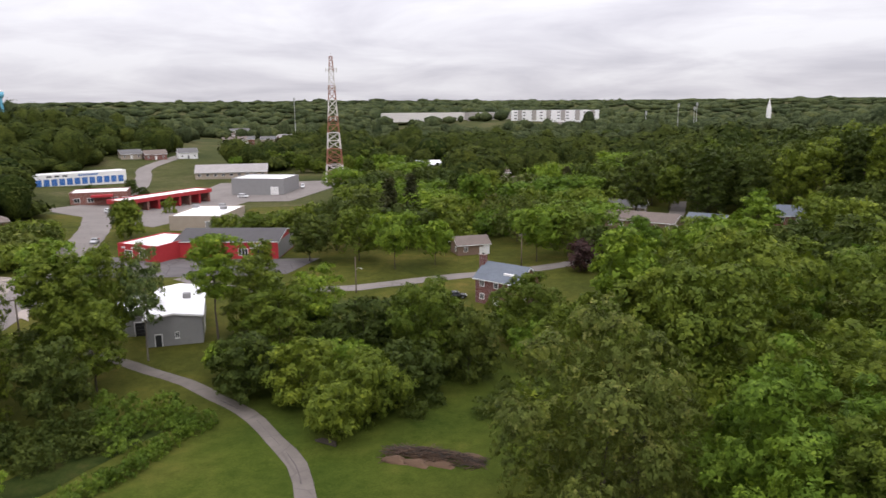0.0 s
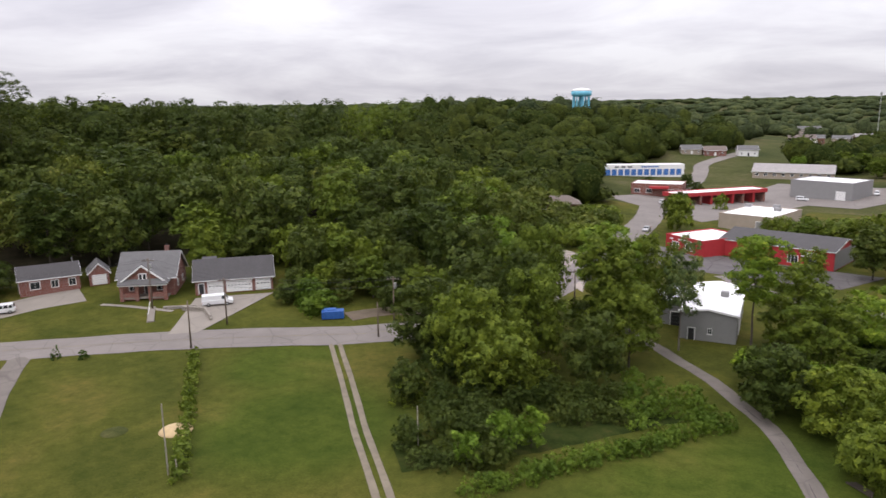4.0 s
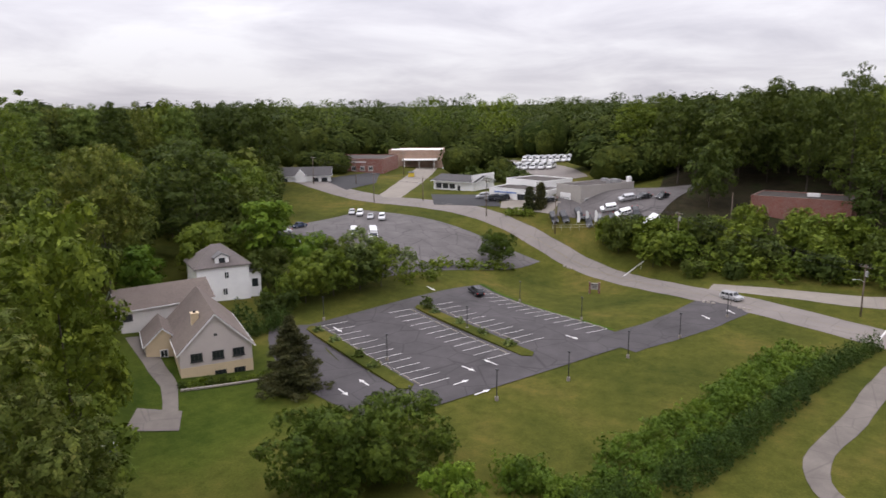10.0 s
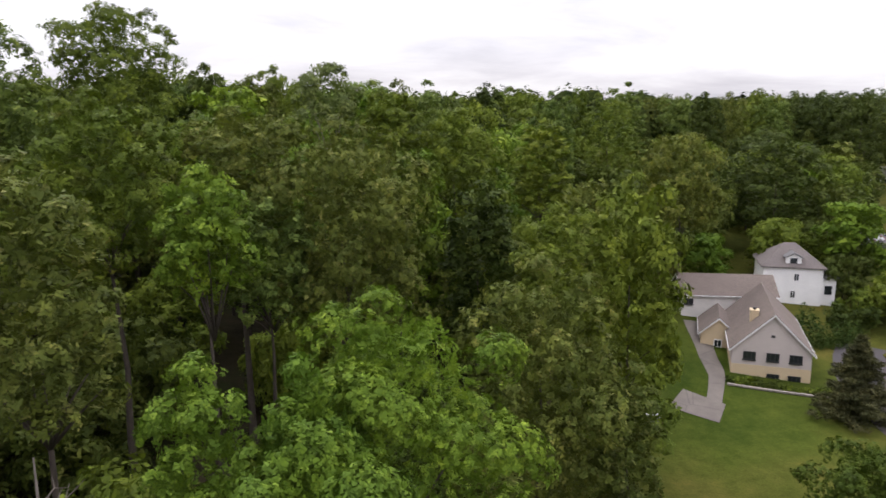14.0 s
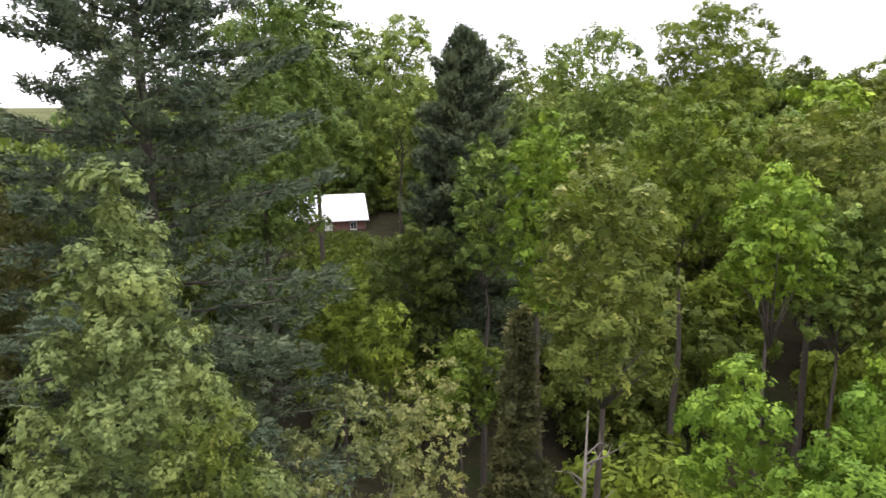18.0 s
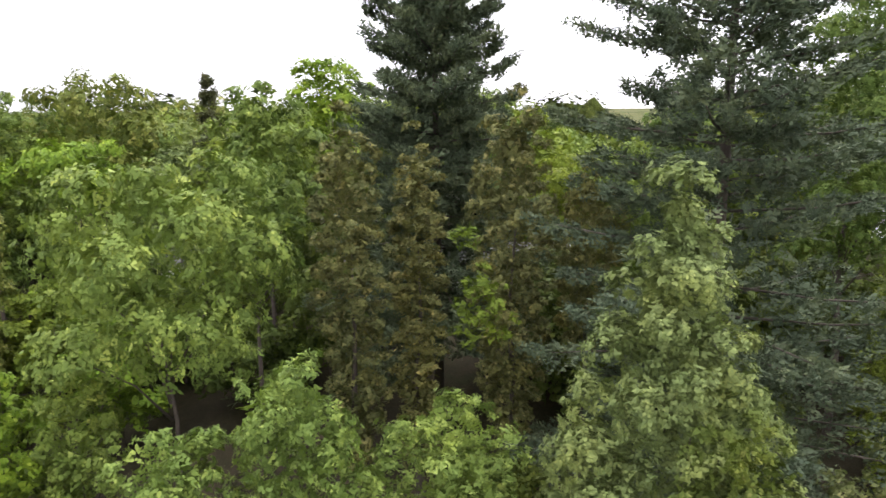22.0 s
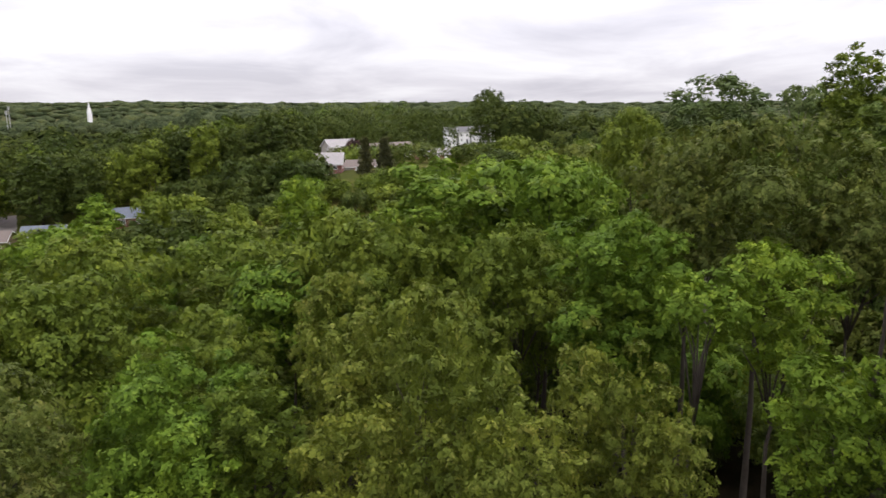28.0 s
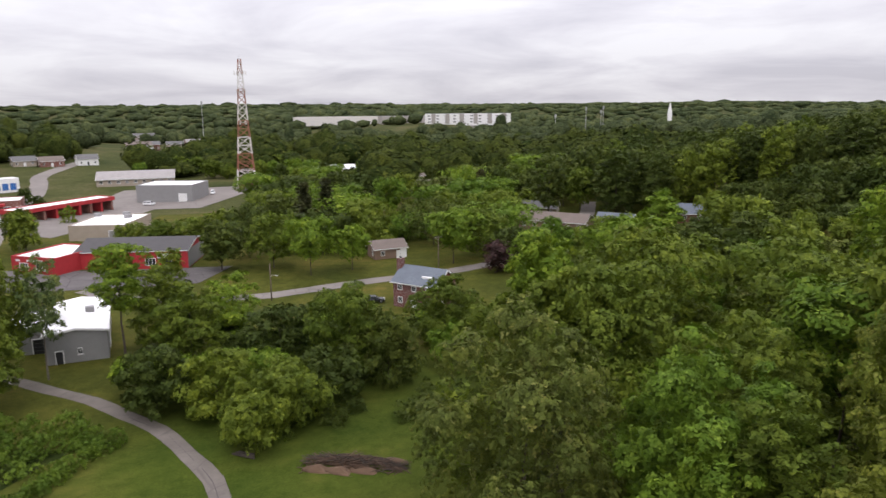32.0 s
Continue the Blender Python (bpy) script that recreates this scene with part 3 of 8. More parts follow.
lane("dirt_patch", "dark bare turning patch at the driveway's end", [(-71.8, 17.6), (-68.6, 20.4), (-67.4, 23.6), (-67.8, 28.0)], 4.6, M["drive_dark"], 0.125, category="dirt", ends=(0.7, 1.1), step=0.8)
for o in (-0.75, 0.75):
    lane("track", "pale dirt wheel track across the lawn", [(-94 + o * 0.6, 73.5 + o * 0.8), (-84 + o * 0.6, 67 + o * 0.8), (-75 + o * 0.6, 61 + o * 0.8), (-64 + o * 0.6, 53.5 + o * 0.8), (-52.6 + o * 0.6, 46.3 + o * 0.8), (-38 + o * 0.6, 36.5 + o * 0.8)], 0.85, M["dirt_track"], 0.09, category="track")
lane("drive_brick_house", "wide pale concrete driveway beside the brick shop", [(-163.2, 3.5), (-161.0, 12), (-158.6, 22), (-156.4, 33), (-157, 46), (-155.5, 55)], 7.5, M["concrete"], 0.11, category="driveway", ends=(0.6, 1.35))
patch("garage_apron", "pale concrete driveway before the garages", (-119.8, 56.0), (-116.6, 60.0), (-125.5, 82.5), (-134.5, 69.5), M["concrete"], 0.11, "driveway")
lane("path", "narrow pale concrete footpath to the bungalow", [(-146, 55), (-142, 57.5), (-139, 59), (-131, 62.8)], 1.1, M["concrete"], 0.11, category="path")
# paved lots west of the lawn
patch("parking_lot", "dark grey asphalt parking lot with painted stalls", (-79, -35), (-121, -8), (-150.5, -46), (-108, -66), M["lot"], 0.10, "parking lot")
lane("lot_entrance", "dark asphalt entrance lane from the road", [(-117, -12), (-123, -8.5), (-132, -2.8), (-143, 2.8), (-152, 7)], 9.5, M["lot"], 0.11, category="driveway", ends=(0.9, 1.35))
lane("lot_back_lane", "asphalt lane round the back of the lot", [(-82, -38), (-88, -50), (-96, -60), (-107, -68)], 9.0, M["lot"], 0.108, category="driveway")
patch("old_lot", "large cracked grey asphalt lot", (-139, -65), (-180, -38.5), (-199, -99), (-158, -110), M["oldlot"], 0.10, "parking lot")
patch("shop_lot", "dark asphalt forecourt beside the road", (-205, -56), (-206, -78), (-222, -85), (-219, -62), M["newlot"], 0.12, "parking lot")
patch("dealer_lot", "grey asphalt yard full of parked vehicles", (-193, -12), (-199, -38), (-212, -40), (-236, 2), M["oldlot"], 0.11, "parking lot")
patch("dealer_front", "grey concrete forecourt", (-200, -40), (-204, -56), (-214, -58), (-206, -38), M["concrete"], 0.12, "parking lot")
patch("cottage_lot", "dark asphalt lot before the small white shop", (-222, -117), (-236, -112), (-262, -122), (-232, -132), M["newlot"], 0.12, "parking lot")
lane("shop_drive", "pale concrete drive beside a grass verge", [(-216, -98), (-240, -101), (-268, -107), (-300, -116)], 9.0, M["concrete"], 0.12, category="driveway")
lane("fleet_yard", "gravel yard behind the vans", [(-268, -50), (-300, -66), (-335, -96)], 22.0, M["road"], 0.12, category="yard")
# paved ground by the stores
patch("store_lot", "grey asphalt lot before the red store", (-38, 168), (-92, 160), (-88, 184), (-33, 186), M["oldlot"], 0.10, "parking lot")
patch("pale_lot", "pale gravel lot behind trees", (-78, 128), (-92, 138), (-108, 160), (-94, 158), M["gravel"], 0.10, "parking lot")
patch("plaza_lot", "pale grey asphalt lot of the car wash", (-96, 232), (-150, 262), (-140, 306), (-80, 310), M["road"], 0.10, "parking lot")
patch("tower_lot", "pale lot with parked cars below the mast", (-116, 304), (-64, 296), (-44, 362), (-112, 358), M["road"], 0.13, "parking lot")
lane("hill_road", "pale road climbing between houses", [(-140, 300), (-146, 340), (-158, 376), (-170, 410), (-172, 470)], 8.0, M["road"], 0.14, step=6)
lane("far_highway", "pale highway running off between trees", [(165, 930), (190, 1150), (205, 1400), (260, 1800)], 26.0, M["road"], 0.6, step=20)
patch("back_lot", "pale worn asphalt lot behind the trees", (-109.9, 151.4), (-93.0, 163.0), (-78.0, 136.0), (-92.0, 130.0), M["drive"], 0.10, "pavement")
patch("tan_house_path", "grey paved square on the lawn", (-69, -68.6), (-63.5, -65.5), (-66.8, -60), (-71.3, -63.2), M["drive"], 0.10, "path")
lane("tan_house_walk", "grey asphalt walk beside the church hall", [(-70, -64), (-76.5, -69.8), (-80, -74.8), (-88, -86)], 2.4, M["drive"], 0.105, category="path", ends=(0.8, 1.5))

# ---------------------------------------------------------------- trees
TREES = random.Random(7)


def rand_dirs(rng, n):
    v = rng.normal(size=(n, 3))
    return v / np.linalg.norm(v, axis=1)[:, None]


def unit(v):
    return v / np.maximum(np.linalg.norm(v, axis=1), 1e-6)[:, None]


def leaves(rng, c, n, count, length, width, rough, droop=0.1, out=0.35):
    """Sprays of pointed leaves that lie roughly square to n; length may differ from centre to centre."""
    k = len(c) * count
    c, n = np.repeat(c, count, 0), np.repeat(n, count, 0)
    length = np.repeat(np.broadcast_to(length, len(c) // count), count)
    width = np.repeat(np.broadcast_to(width, len(c) // count), count)
    nrm = unit(n + np.array([0, 0, 0.12]) + rand_dirs(rng, k) * rough)
    d = unit(unit(np.cross(nrm, rand_dirs(rng, k))) + n * out + np.array([0, 0, -droop]))
    s = unit(np.cross(nrm, d))
    L = (length * rng.uniform(0.65, 1.3, k))[:, None]
    W = (width * rng.uniform(0.7, 1.25, k))[:, None]
    c = c + rand_dirs(rng, k) * length[:, None] * 0.45
    return np.stack([c + s * W - d * L * 0.3, c + d * L * 0.8 - np.array([0, 0, 0.10]) * L, c - s * W - d * L * 0.3], 1).reshape(-1, 3)


def outline(form, u):
    """A crown's girth at the share u of its height."""
    if form == "cone":
        return 0.10 + 0.90 * (1 - u) ** 0.85
    if form == "column":
        return np.clip(0.55 + 0.65 * u, 0, 1) * np.sqrt(np.clip(1.02 - u ** 3, 0, 1))
    if form == "vase":
        return np.sqrt(np.clip(1 - np.abs((u - 0.62) / 0.66) ** 2.4, 0.02, 1))
    return np.sqrt(np.clip(1 - np.abs((u - 0.42) / 0.61) ** 2.6, 0.02, 1))


def broad_crown(seed, H, R, base, tufts, count, length, width, form="round", boughs=18, rough=0.35, droop=0.1, ragged=0.25, core=0.10, hang=0.0):
    """Boughs set round a crown's outline, each of several leafy clumps with gaps between; some kinds hang in strands."""
    rng = np.random.default_rng(seed)
    n = int(boughs * min(2.2, max(0.75, (H - base) / (2 * R))))
    steps = np.linspace(0.02, 0.95, 60)
    share = np.cumsum(outline(form, steps) + 0.15)
    u = np.interp((np.arange(n) + rng.uniform(0.1, 0.9, n)) / n, share / share[-1], steps)
    g = outline(form, u)
    a = np.arange(n) * 2.4 + rng.uniform(-0.5, 0.5, n) + seed
    big = R * rng.uniform(0.28, 0.44, n) * (18 / n) ** 0.3 * (0.55 + 0.45 * g)
    q = np.maximum(0.0, R * g * rng.uniform(0.80, 1.06, n) - big * 0.8)
    ctr = np.stack([np.cos(a) * q, np.sin(a) * q, np.minimum(base + (H - base) * u, H - big * 0.8)], 1)
    ctr[-1], big[-1] = (rng.uniform(-0.1, 0.1) * R, rng.uniform(-0.1, 0.1) * R, H - big[-1] * 0.8), max(big[-1], 0.22 * R)
    per = 6
    away = unit(np.stack([ctr[:, 0], ctr[:, 1], np.full(n, 0.15 * R)], 1))
    d = unit(rand_dirs(rng, n * per) + np.repeat(away, per, 0) * 0.55 + np.array([0, 0, 0.35]))
    rad = np.repeat(big, per) * rng.uniform(0.36, 0.62, n * per)
    clump = np.repeat(ctr, per, 0) + d * np.array([1, 1, 0.72]) * np.repeat(big, per)[:, None] * rng.uniform(0.45, 0.85, n * per)[:, None]
    pick = rng.choice(n * per, tufts, p=rad ** 2 / (rad ** 2).sum())
    e = unit(rand_dirs(rng, tufts) + d[pick] * 0.45 + np.array([0, 0, 0.30]))
    c = clump[pick] + e * np.array([1, 1, 0.72]) * (rad[pick] * (1 + rng.normal(0, ragged * 0.6, tufts)))[:, None]
    v = [leaves(rng, c, unit(e + d[pick] * 0.3), count, length, width, rough, droop)]
    if hang:
        m = int(tufts * hang)
        i = rng.integers(0, n * per, m)
        a = rng.uniform(0, 6.283, m)
        o = np.stack([np.cos(a), np.sin(a), np.zeros(m)], 1)
        top = clump[i] + o * rad[i][:, None] * rng.uniform(0.7, 1.15, m)[:, None] + np.array([0, 0, 0.1])
        for k in range(6):
            keep = rng.random(m) > 0.12 * k
            v.append(leaves(rng, top[keep] + o[keep] * 0.05 * k - np.array([0, 0, 0.30 * k + 0.1]), o[keep], 1, length * 1.2, width * 0.6, 0.45, 3.0, 0.1))
    inner = max(10, int(tufts * count * core))
    t = rng.random(inner)
    a = rng.uniform(0, 6.283, inner)
    r = R * outline(form, t) * 0.66 * np.sqrt(rng.random(inner))
    p = np.stack([np.cos(a) * r, np.sin(a) * r, base + (H - base) * 0.9 * t], 1)
    v.append(leaves(rng, p, rand_dirs(rng, inner), 1, length * 2.0, length * 1.1, 0.8, 0.2))
    return np.concatenate(v), ctr


def pine_crown(seed, H, R, base, per, count, length, width, tiers, power=0.6, lift=0.95):
    """Whorls of long level boughs with gaps between, each a flat feathery plume of needle tufts; upswept near the tip."""
    rng = np.random.default_rng(seed)
    cs, ns, ends = [], [], []
    for i in range(tiers):
        t = i / (tiers - 1)
        lean = rng.uniform(0, 6.283)
        for k in range(6):
            if rng.random() < 0.06:
                continue
            a = (k + rng.uniform(-0.35, 0.35)) * 2 * math.pi / 6 + lean
            z = base + (H - base) * t * 0.97 + rng.uniform(-0.35, 0.35) * (H - base) / tiers
            r = R * (0.06 + 0.94 * (1 - t) ** power) * rng.uniform(0.6, 1.1)
            rise = lift * t ** 1.3 + rng.uniform(-0.10, 0.10) - 0.04
            m = max(8, int(per * (0.45 + 0.75 * r / R)))
            s = rng.uniform(0.18, 1, m) ** 0.75
            wide = (0.05 + 0.15 * np.sin(np.clip(s, 0, 1) * 2.75)) * r + 0.12
            o = rng.uniform(-1, 1, m) * wide
            zz = z + s * r * rise + 0.20 * r * np.maximum(0, s - 0.5) ** 2 - 0.10 * r * s + rng.normal(0, 0.07, m) - 0.30 * np.abs(o)
            cs.append(np.stack([np.cos(a) * s * r - np.sin(a) * o, np.sin(a) * s * r + np.cos(a) * o, zz], 1))
            side = np.sign(o) * 0.7
            ns.append(np.stack([math.cos(a) - math.sin(a) * side, math.sin(a) + math.cos(a) * side, np.full(m, 0.6 + rise)], 1))
            ends.append((math.cos(a) * r * 0.9, math.sin(a) * r * 0.9, z + r * 0.9 * rise - 0.07 * r, z))
    c, n = np.concatenate(cs), unit(np.concatenate(ns))
    v = leaves(rng, c, n, count, length, width, 0.45, -0.10, 1.3)
    inner = len(c) // 3
    t = rng.random(inner)
    a = rng.uniform(0, 6.283, inner)
    r = R * 0.5 * (1 - t) ** power * np.sqrt(rng.random(inner))
    p = np.stack([np.cos(a) * r, np.sin(a) * r, base + (H * 0.95 - base) * t], 1)
    return np.concatenate([v, leaves(rng, p, rand_dirs(rng, inner), 1, length * 1.8, length * 0.6, 0.6, 0.1)]), ends


def cone_crown(seed, H, R, base, tufts, count, length, width, power=0.8, up=0.5, tall=1.7):
    """A conifer's cone built of many overlapping plumes."""
    rng = np.random.default_rng(seed)
    plumes = 60
    t = 1 - np.sqrt(rng.uniform(0, 1, plumes))
    a = rng.uniform(0, 2 * math.pi, plumes)
    r = R * (1 - t) ** power * rng.uniform(0.62, 0.92, plumes)
    ctr = np.stack([np.cos(a) * r, np.sin(a) * r, base + (H * 0.95 - base) * t], 1)
    rad = R * rng.uniform(0.16, 0.30, plumes) * (0.35 + 0.65 * (1 - t))
    pick = rng.choice(plumes, tufts, p=rad ** 2 / (rad ** 2).sum())
    d = rand_dirs(rng, tufts)
    d = unit(d + np.stack([np.cos(a[pick]), np.sin(a[pick]), np.full(tufts, 0.2)], 1) * 0.7)
    c = ctr[pick] + d * np.array([1, 1, tall]) * (rad[pick] * (1 + rng.normal(0, 0.12, tufts)))[:, None]
    n = unit(d + np.array([0, 0, up]))
    v = leaves(rng, c, n, count, length, width, 0.6, -0.25 if up > 0 else 0.3, 0.6)
    inner = max(10, tufts * count // 9)
    t = 1 - np.sqrt(rng.random(inner))
    a = rng.uniform(0, 6.283, inner)
    r = R * 0.8 * (1 - t) ** power * np.sqrt(rng.random(inner))
    q = np.stack([np.cos(a) * r, np.sin(a) * r, base + (H * 0.95 - base) * t], 1)
    return np.concatenate([v, leaves(rng, q, rand_dirs(rng, inner), 1, length * 1.7, length * 0.9, 0.6, 0.1)])


def trunk_mesh(name, seed, H, R, base, mat, ctr=(), thick=0.02, sides=7):
    rng = random.Random(seed)
    s = Shape()
    r = min(H * thick, 0.30)
    bend = [(rng.uniform(-0.02, 0.02) * H, rng.uniform(-0.02, 0.02) * H) for _ in range(5)]
    path = [(0, 0, -0.6), (0, 0, 0.4)] + [(bend[i][0] * (i + 1) / 4, bend[i][1] * (i + 1) / 4, H * (0.2 + 0.17 * i)) for i in range(4)]
    s.tube(path, [r * 1.5, r * 1.1, r * 0.85, r * 0.65, r * 0.42, r * 0.2], sides)
    for i, c in enumerate(list(ctr)[:8]):
        z0 = max(base * 0.75, min(H * 0.6, c[2] - math.hypot(c[0], c[1]) * 0.9))
        p0 = (0, 0, z0)
        p1 = (c[0] * 0.45 + rng.uniform(-0.3, 0.3), c[1] * 0.45 + rng.uniform(-0.3, 0.3), z0 + (c[2] - z0) * 0.6)
        s.tube([p0, p1, tuple(c)], [r * 0.32, r * 0.2, r * 0.07], 5)
    return s.mesh(name, mat, smooth=True)


class Kind:
    """A kind of tree. Far trees share a few meshes; a near one is grown to its own size."""

    def __init__(self, name, label, category, H, R, grow, variants=3, low=0.06, form="round"):
        self.name, self.label, self.category, self.H, self.R, self.grow, self.variants = name, label, category, H, R, grow, variants
        self.low, self.form, self.data, self.n = low, form, {}, 0

    def put(self, x, y, height, radius, level=1, label="", group="woodland trees", z=None, turn=None, low=None, form=None):
        i = self.n % self.variants
        self.n += 1
        # level 3: at hand, 0: close by, 1: across the lawns, 2: on the hills
        step = 1.25 if level in (0, 3) else 1.6
        H = self.H * step ** round(math.log(height / self.H, step))
        R = self.R * step ** round(math.log(radius / self.R, step))
        low = self.low if low is None else max(0.0, round(low / 0.08) * 0.08)
        form = form or self.form
        key = (level, i, round(H, 3), round(R, 3), round(low, 2), form)
        if key not in self.data:
            self.data[key] = self.grow(level, i, H, R, low, form)
        crown, trunk = self.data[key]
        m = place(x, y, TREES.uniform(0, 360) if turn is None else turn, (gz(x, y) if z is None else z) - 0.1, (radius / R, radius / R, height / H))
        ob = root(self.name, label or self.label, self.category, m, group)
        if trunk:
            part("trunk", trunk, ob)
        part("crown", crown, ob)
        return ob


# leaves for each square metre of crown, their length and width, by level
GRAIN = ((31.0, 0.37, 0.18), (14.0, 0.60, 0.32), (4.5, 1.05, 0.56), (62.0, 0.25, 0.125))


def broad_kind(name, label, leaf, bark="bark", low=0.22, rough=0.26, droop=0.1, boughs=18, ragged=0.25, seed=0, variants=3, category="tree", fine=1.0, dense=1.0, H=16.0, R=5.0, form="round", hang=0.0, core=0.10):
    def grow(level, i, H, R, low, form):
        per, L, W = GRAIN[level]
        L, W = L * fine, W * fine
        base = H * low
        area = 4 * R * (H - base) * 0.9 + 3 * R * R
        leaf_n = int(area * per * dense / fine ** 2)
        leaf_n = min(leaf_n, (24000, 6800, 1700, 32000)[level])
        count = (6, 4, 2, 7)[level]
        v, ctr = broad_crown(seed + i * 17 + 3 + int(R * 7), H, R, base, max(20, leaf_n // count), count, L, W, form, boughs, rough, droop, ragged * (1.0, 0.7, 0.45, 1.0)[level], core, hang if level in (0, 3) else 0.0)
        return leaf_mesh(name + "_crown", v, LEAF[leaf, level]), None if category == "shrub" else trunk_mesh(name + "_trunk", seed + i, H, R, base, M[bark], ctr[1:], 0.0095, 8 if level in (0, 3) else 6)

    return Kind(name, label, category, H, R, grow, variants, low, form)


maple = broad_kind("maple_tree", "full green maple tree in summer leaf", "green", seed=11, boughs=20)
linden = broad_kind("linden_tree", "light green linden tree with leafy tufts", "fresh", seed=17, boughs=24, ragged=0.4)
garden_maple = broad_kind("maple_tree", "rounded dense garden maple", "garden", seed=13, boughs=24, dense=1.3, ragged=0.2)
oak = broad_kind("oak_tree", "dark green broad-crowned oak tree", "deep", seed=23, boughs=22)
hickory = broad_kind("hickory_tree", "tall dark green hickory tree in full leaf", "deep", seed=29, boughs=20, form="vase")
walnut = broad_kind("walnut_tree", "bright fresh-green walnut tree with feathery sprays", "bright", seed=37, boughs=13, ragged=0.2, droop=0.2, fine=1.1)
locust = broad_kind("locust_tree", "lime-green locust tree with layered sprays", "lime", seed=41, boughs=14, ragged=0.2, low=0.35, form="vase")
ash = broad_kind("ash_tree", "olive-green tree with yellowish flower tufts", "olive", seed=53, boughs=26, ragged=0.35, rough=0.35)
birch = broad_kind("birch_tree", "pale grey-green tree with a light slim trunk", "pale", bark="palebark", low=0.25, seed=61, boughs=20, ragged=0.5, fine=0.85, dense=0.8, rough=0.35, core=0.03)
willow = broad_kind("willow_tree", "drooping yellow-green tree with hanging sprays", "willow", seed=71, droop=0.7, boughs=22, ragged=0.35, fine=0.9, dense=0.8, hang=0.30)
elm = broad_kind("elm_tree", "pale olive-green elm tree with a pointed crown", "pale", seed=67, boughs=30, ragged=0.4, fine=0.95, dense=1.1, rough=0.3)
tawny = broad_kind("boxelder_tree", "sparse tawny yellow-green tree with bare pale twigs", "tawny", bark="palebark", low=0.1, seed=77, boughs=20, ragged=0.6, fine=0.7, dense=0.55, rough=0.6, core=0.02)
plum = broad_kind("plum_tree", "dark purple-leaved garden tree", "purple", seed=83, variants=1, low=0.1)
shrub = broad_kind("shrub", "rounded leafy green shrub with dense leaves", "green", low=-0.2, seed=131, boughs=12, H=3.0, R=2.2, fine=0.7, dense=0.42, category="shrub", ragged=0.35)
brush = broad_kind("brush", "dark tangled bushes under the trees", "deep", low=-0.2, seed=151, boughs=12, H=3.0, R=2.2, fine=0.75, dense=0.5, category="shrub", ragged=0.4)
bramble = broad_kind("bramble", "tangled low thicket of green vines", "vine", low=-0.2, seed=141, boughs=12, H=3.0, R=2.2, fine=0.75, dense=0.55, category="shrub", ragged=0.4)
cedar = broad_kind("cedar_tree", "tall bronze-green cedar with dense upright sprays", "cedar", low=0.3, seed=101, boughs=34, ragged=0.4, droop=-0.4, H=22.0, R=3.0, fine=0.85, dense=1.1, form="column", rough=0.32)


def pine_grow(level, i, H, R, low, form):
    per, count, L, W, tiers = ((66, 8, 0.62, 0.13, 30), (18, 5, 1.1, 0.30, 14), (6, 3, 1.9, 0.75, 10), (56, 8, 0.55, 0.11, 24))[level]
    v, ends = pine_crown(91 + i, H, R, H * low, per, count, L, W, tiers)
    s = Shape()
    s.tube([(0, 0, -0.6), (0, 0, H * 0.3), (0.1, 0, H * 0.7), (0, 0.1, H * 0.98)], [0.42, 0.32, 0.16, 0.03], 7)
    for x, y, z1, z0 in ends if level in (0, 3) else ():
        s.tube([(0, 0, z0), (x * 0.6, y * 0.6, z0 + (z1 - z0) * 0.5 - 0.15), (x, y, z1)], [0.09, 0.06, 0.02], 4)
    return leaf_mesh("pine_crown", v, LEAF["pine", level]), s.mesh("pine_trunk", M["bark"], smooth=True)


pine = Kind("pine_tree", "tall blue-green white pine with layered boughs", "tree", 26.0, 6.0, pine_grow, 2, 0.1)


def cone_kind(name, label, leaf, H, R, low, power, seed, up=0.5, category="tree", variants=2, bark=True, fine=1.0, dense=1.0):
    def grow(level, i, H, R, low, form):
        per, L, W = GRAIN[level]
        n = int(min(math.pi * R * H * 0.75 * per * 1.15 * dense, (15000, 2800, 800, 20000)[level]))
        t = Shape().tube([(0, 0, -0.5), (0, 0, H * 0.5), (0, 0, H * 0.9)], [H * 0.009, H * 0.005, 0.02], 6).mesh(name + "_trunk", M["bark"]) if bark else None
        return leaf_mesh(name + "_crown", cone_crown(seed + i, H, R, H * low, max(20, n // 5), 5, L * fine, W * fine, power, up), LEAF[leaf, level]), t

    return Kind(name, label, category, H, R, grow, variants, low)




def spruce_grow(level, i, H, R, low, form):
    per, count, L, W, tiers = ((34, 7, 0.55, 0.16, 18), (12, 5, 0.85, 0.30, 13), (6, 3, 1.4, 0.6, 9), (40, 6, 0.45, 0.12, 18))[level]
    v, ends = pine_crown(111 + i, H, R, H * low, per, count, L, W, tiers, 0.95, 0.25)
    trunk = Shape().tube([(0, 0, -0.5), (0, 0, H * 0.5), (0, 0, H * 0.97)], [H * 0.012, H * 0.007, 0.02], 6)
    return leaf_mesh("spruce_crown", v, LEAF["spruce", level]), trunk.mesh("spruce_trunk", M["bark"])


spruce = Kind("spruce_tree", "dark drooping spruce tree", "tree", 12.0, 4.0, spruce_grow, 2, 0.03)
thuja = cone_kind("arborvitae", "clipped dense green arborvitae", "thuja", 5.0, 1.7, 0.0, 0.55, 121, 0.9, "hedge plant", fine=0.6, dense=2.2, bark=False)
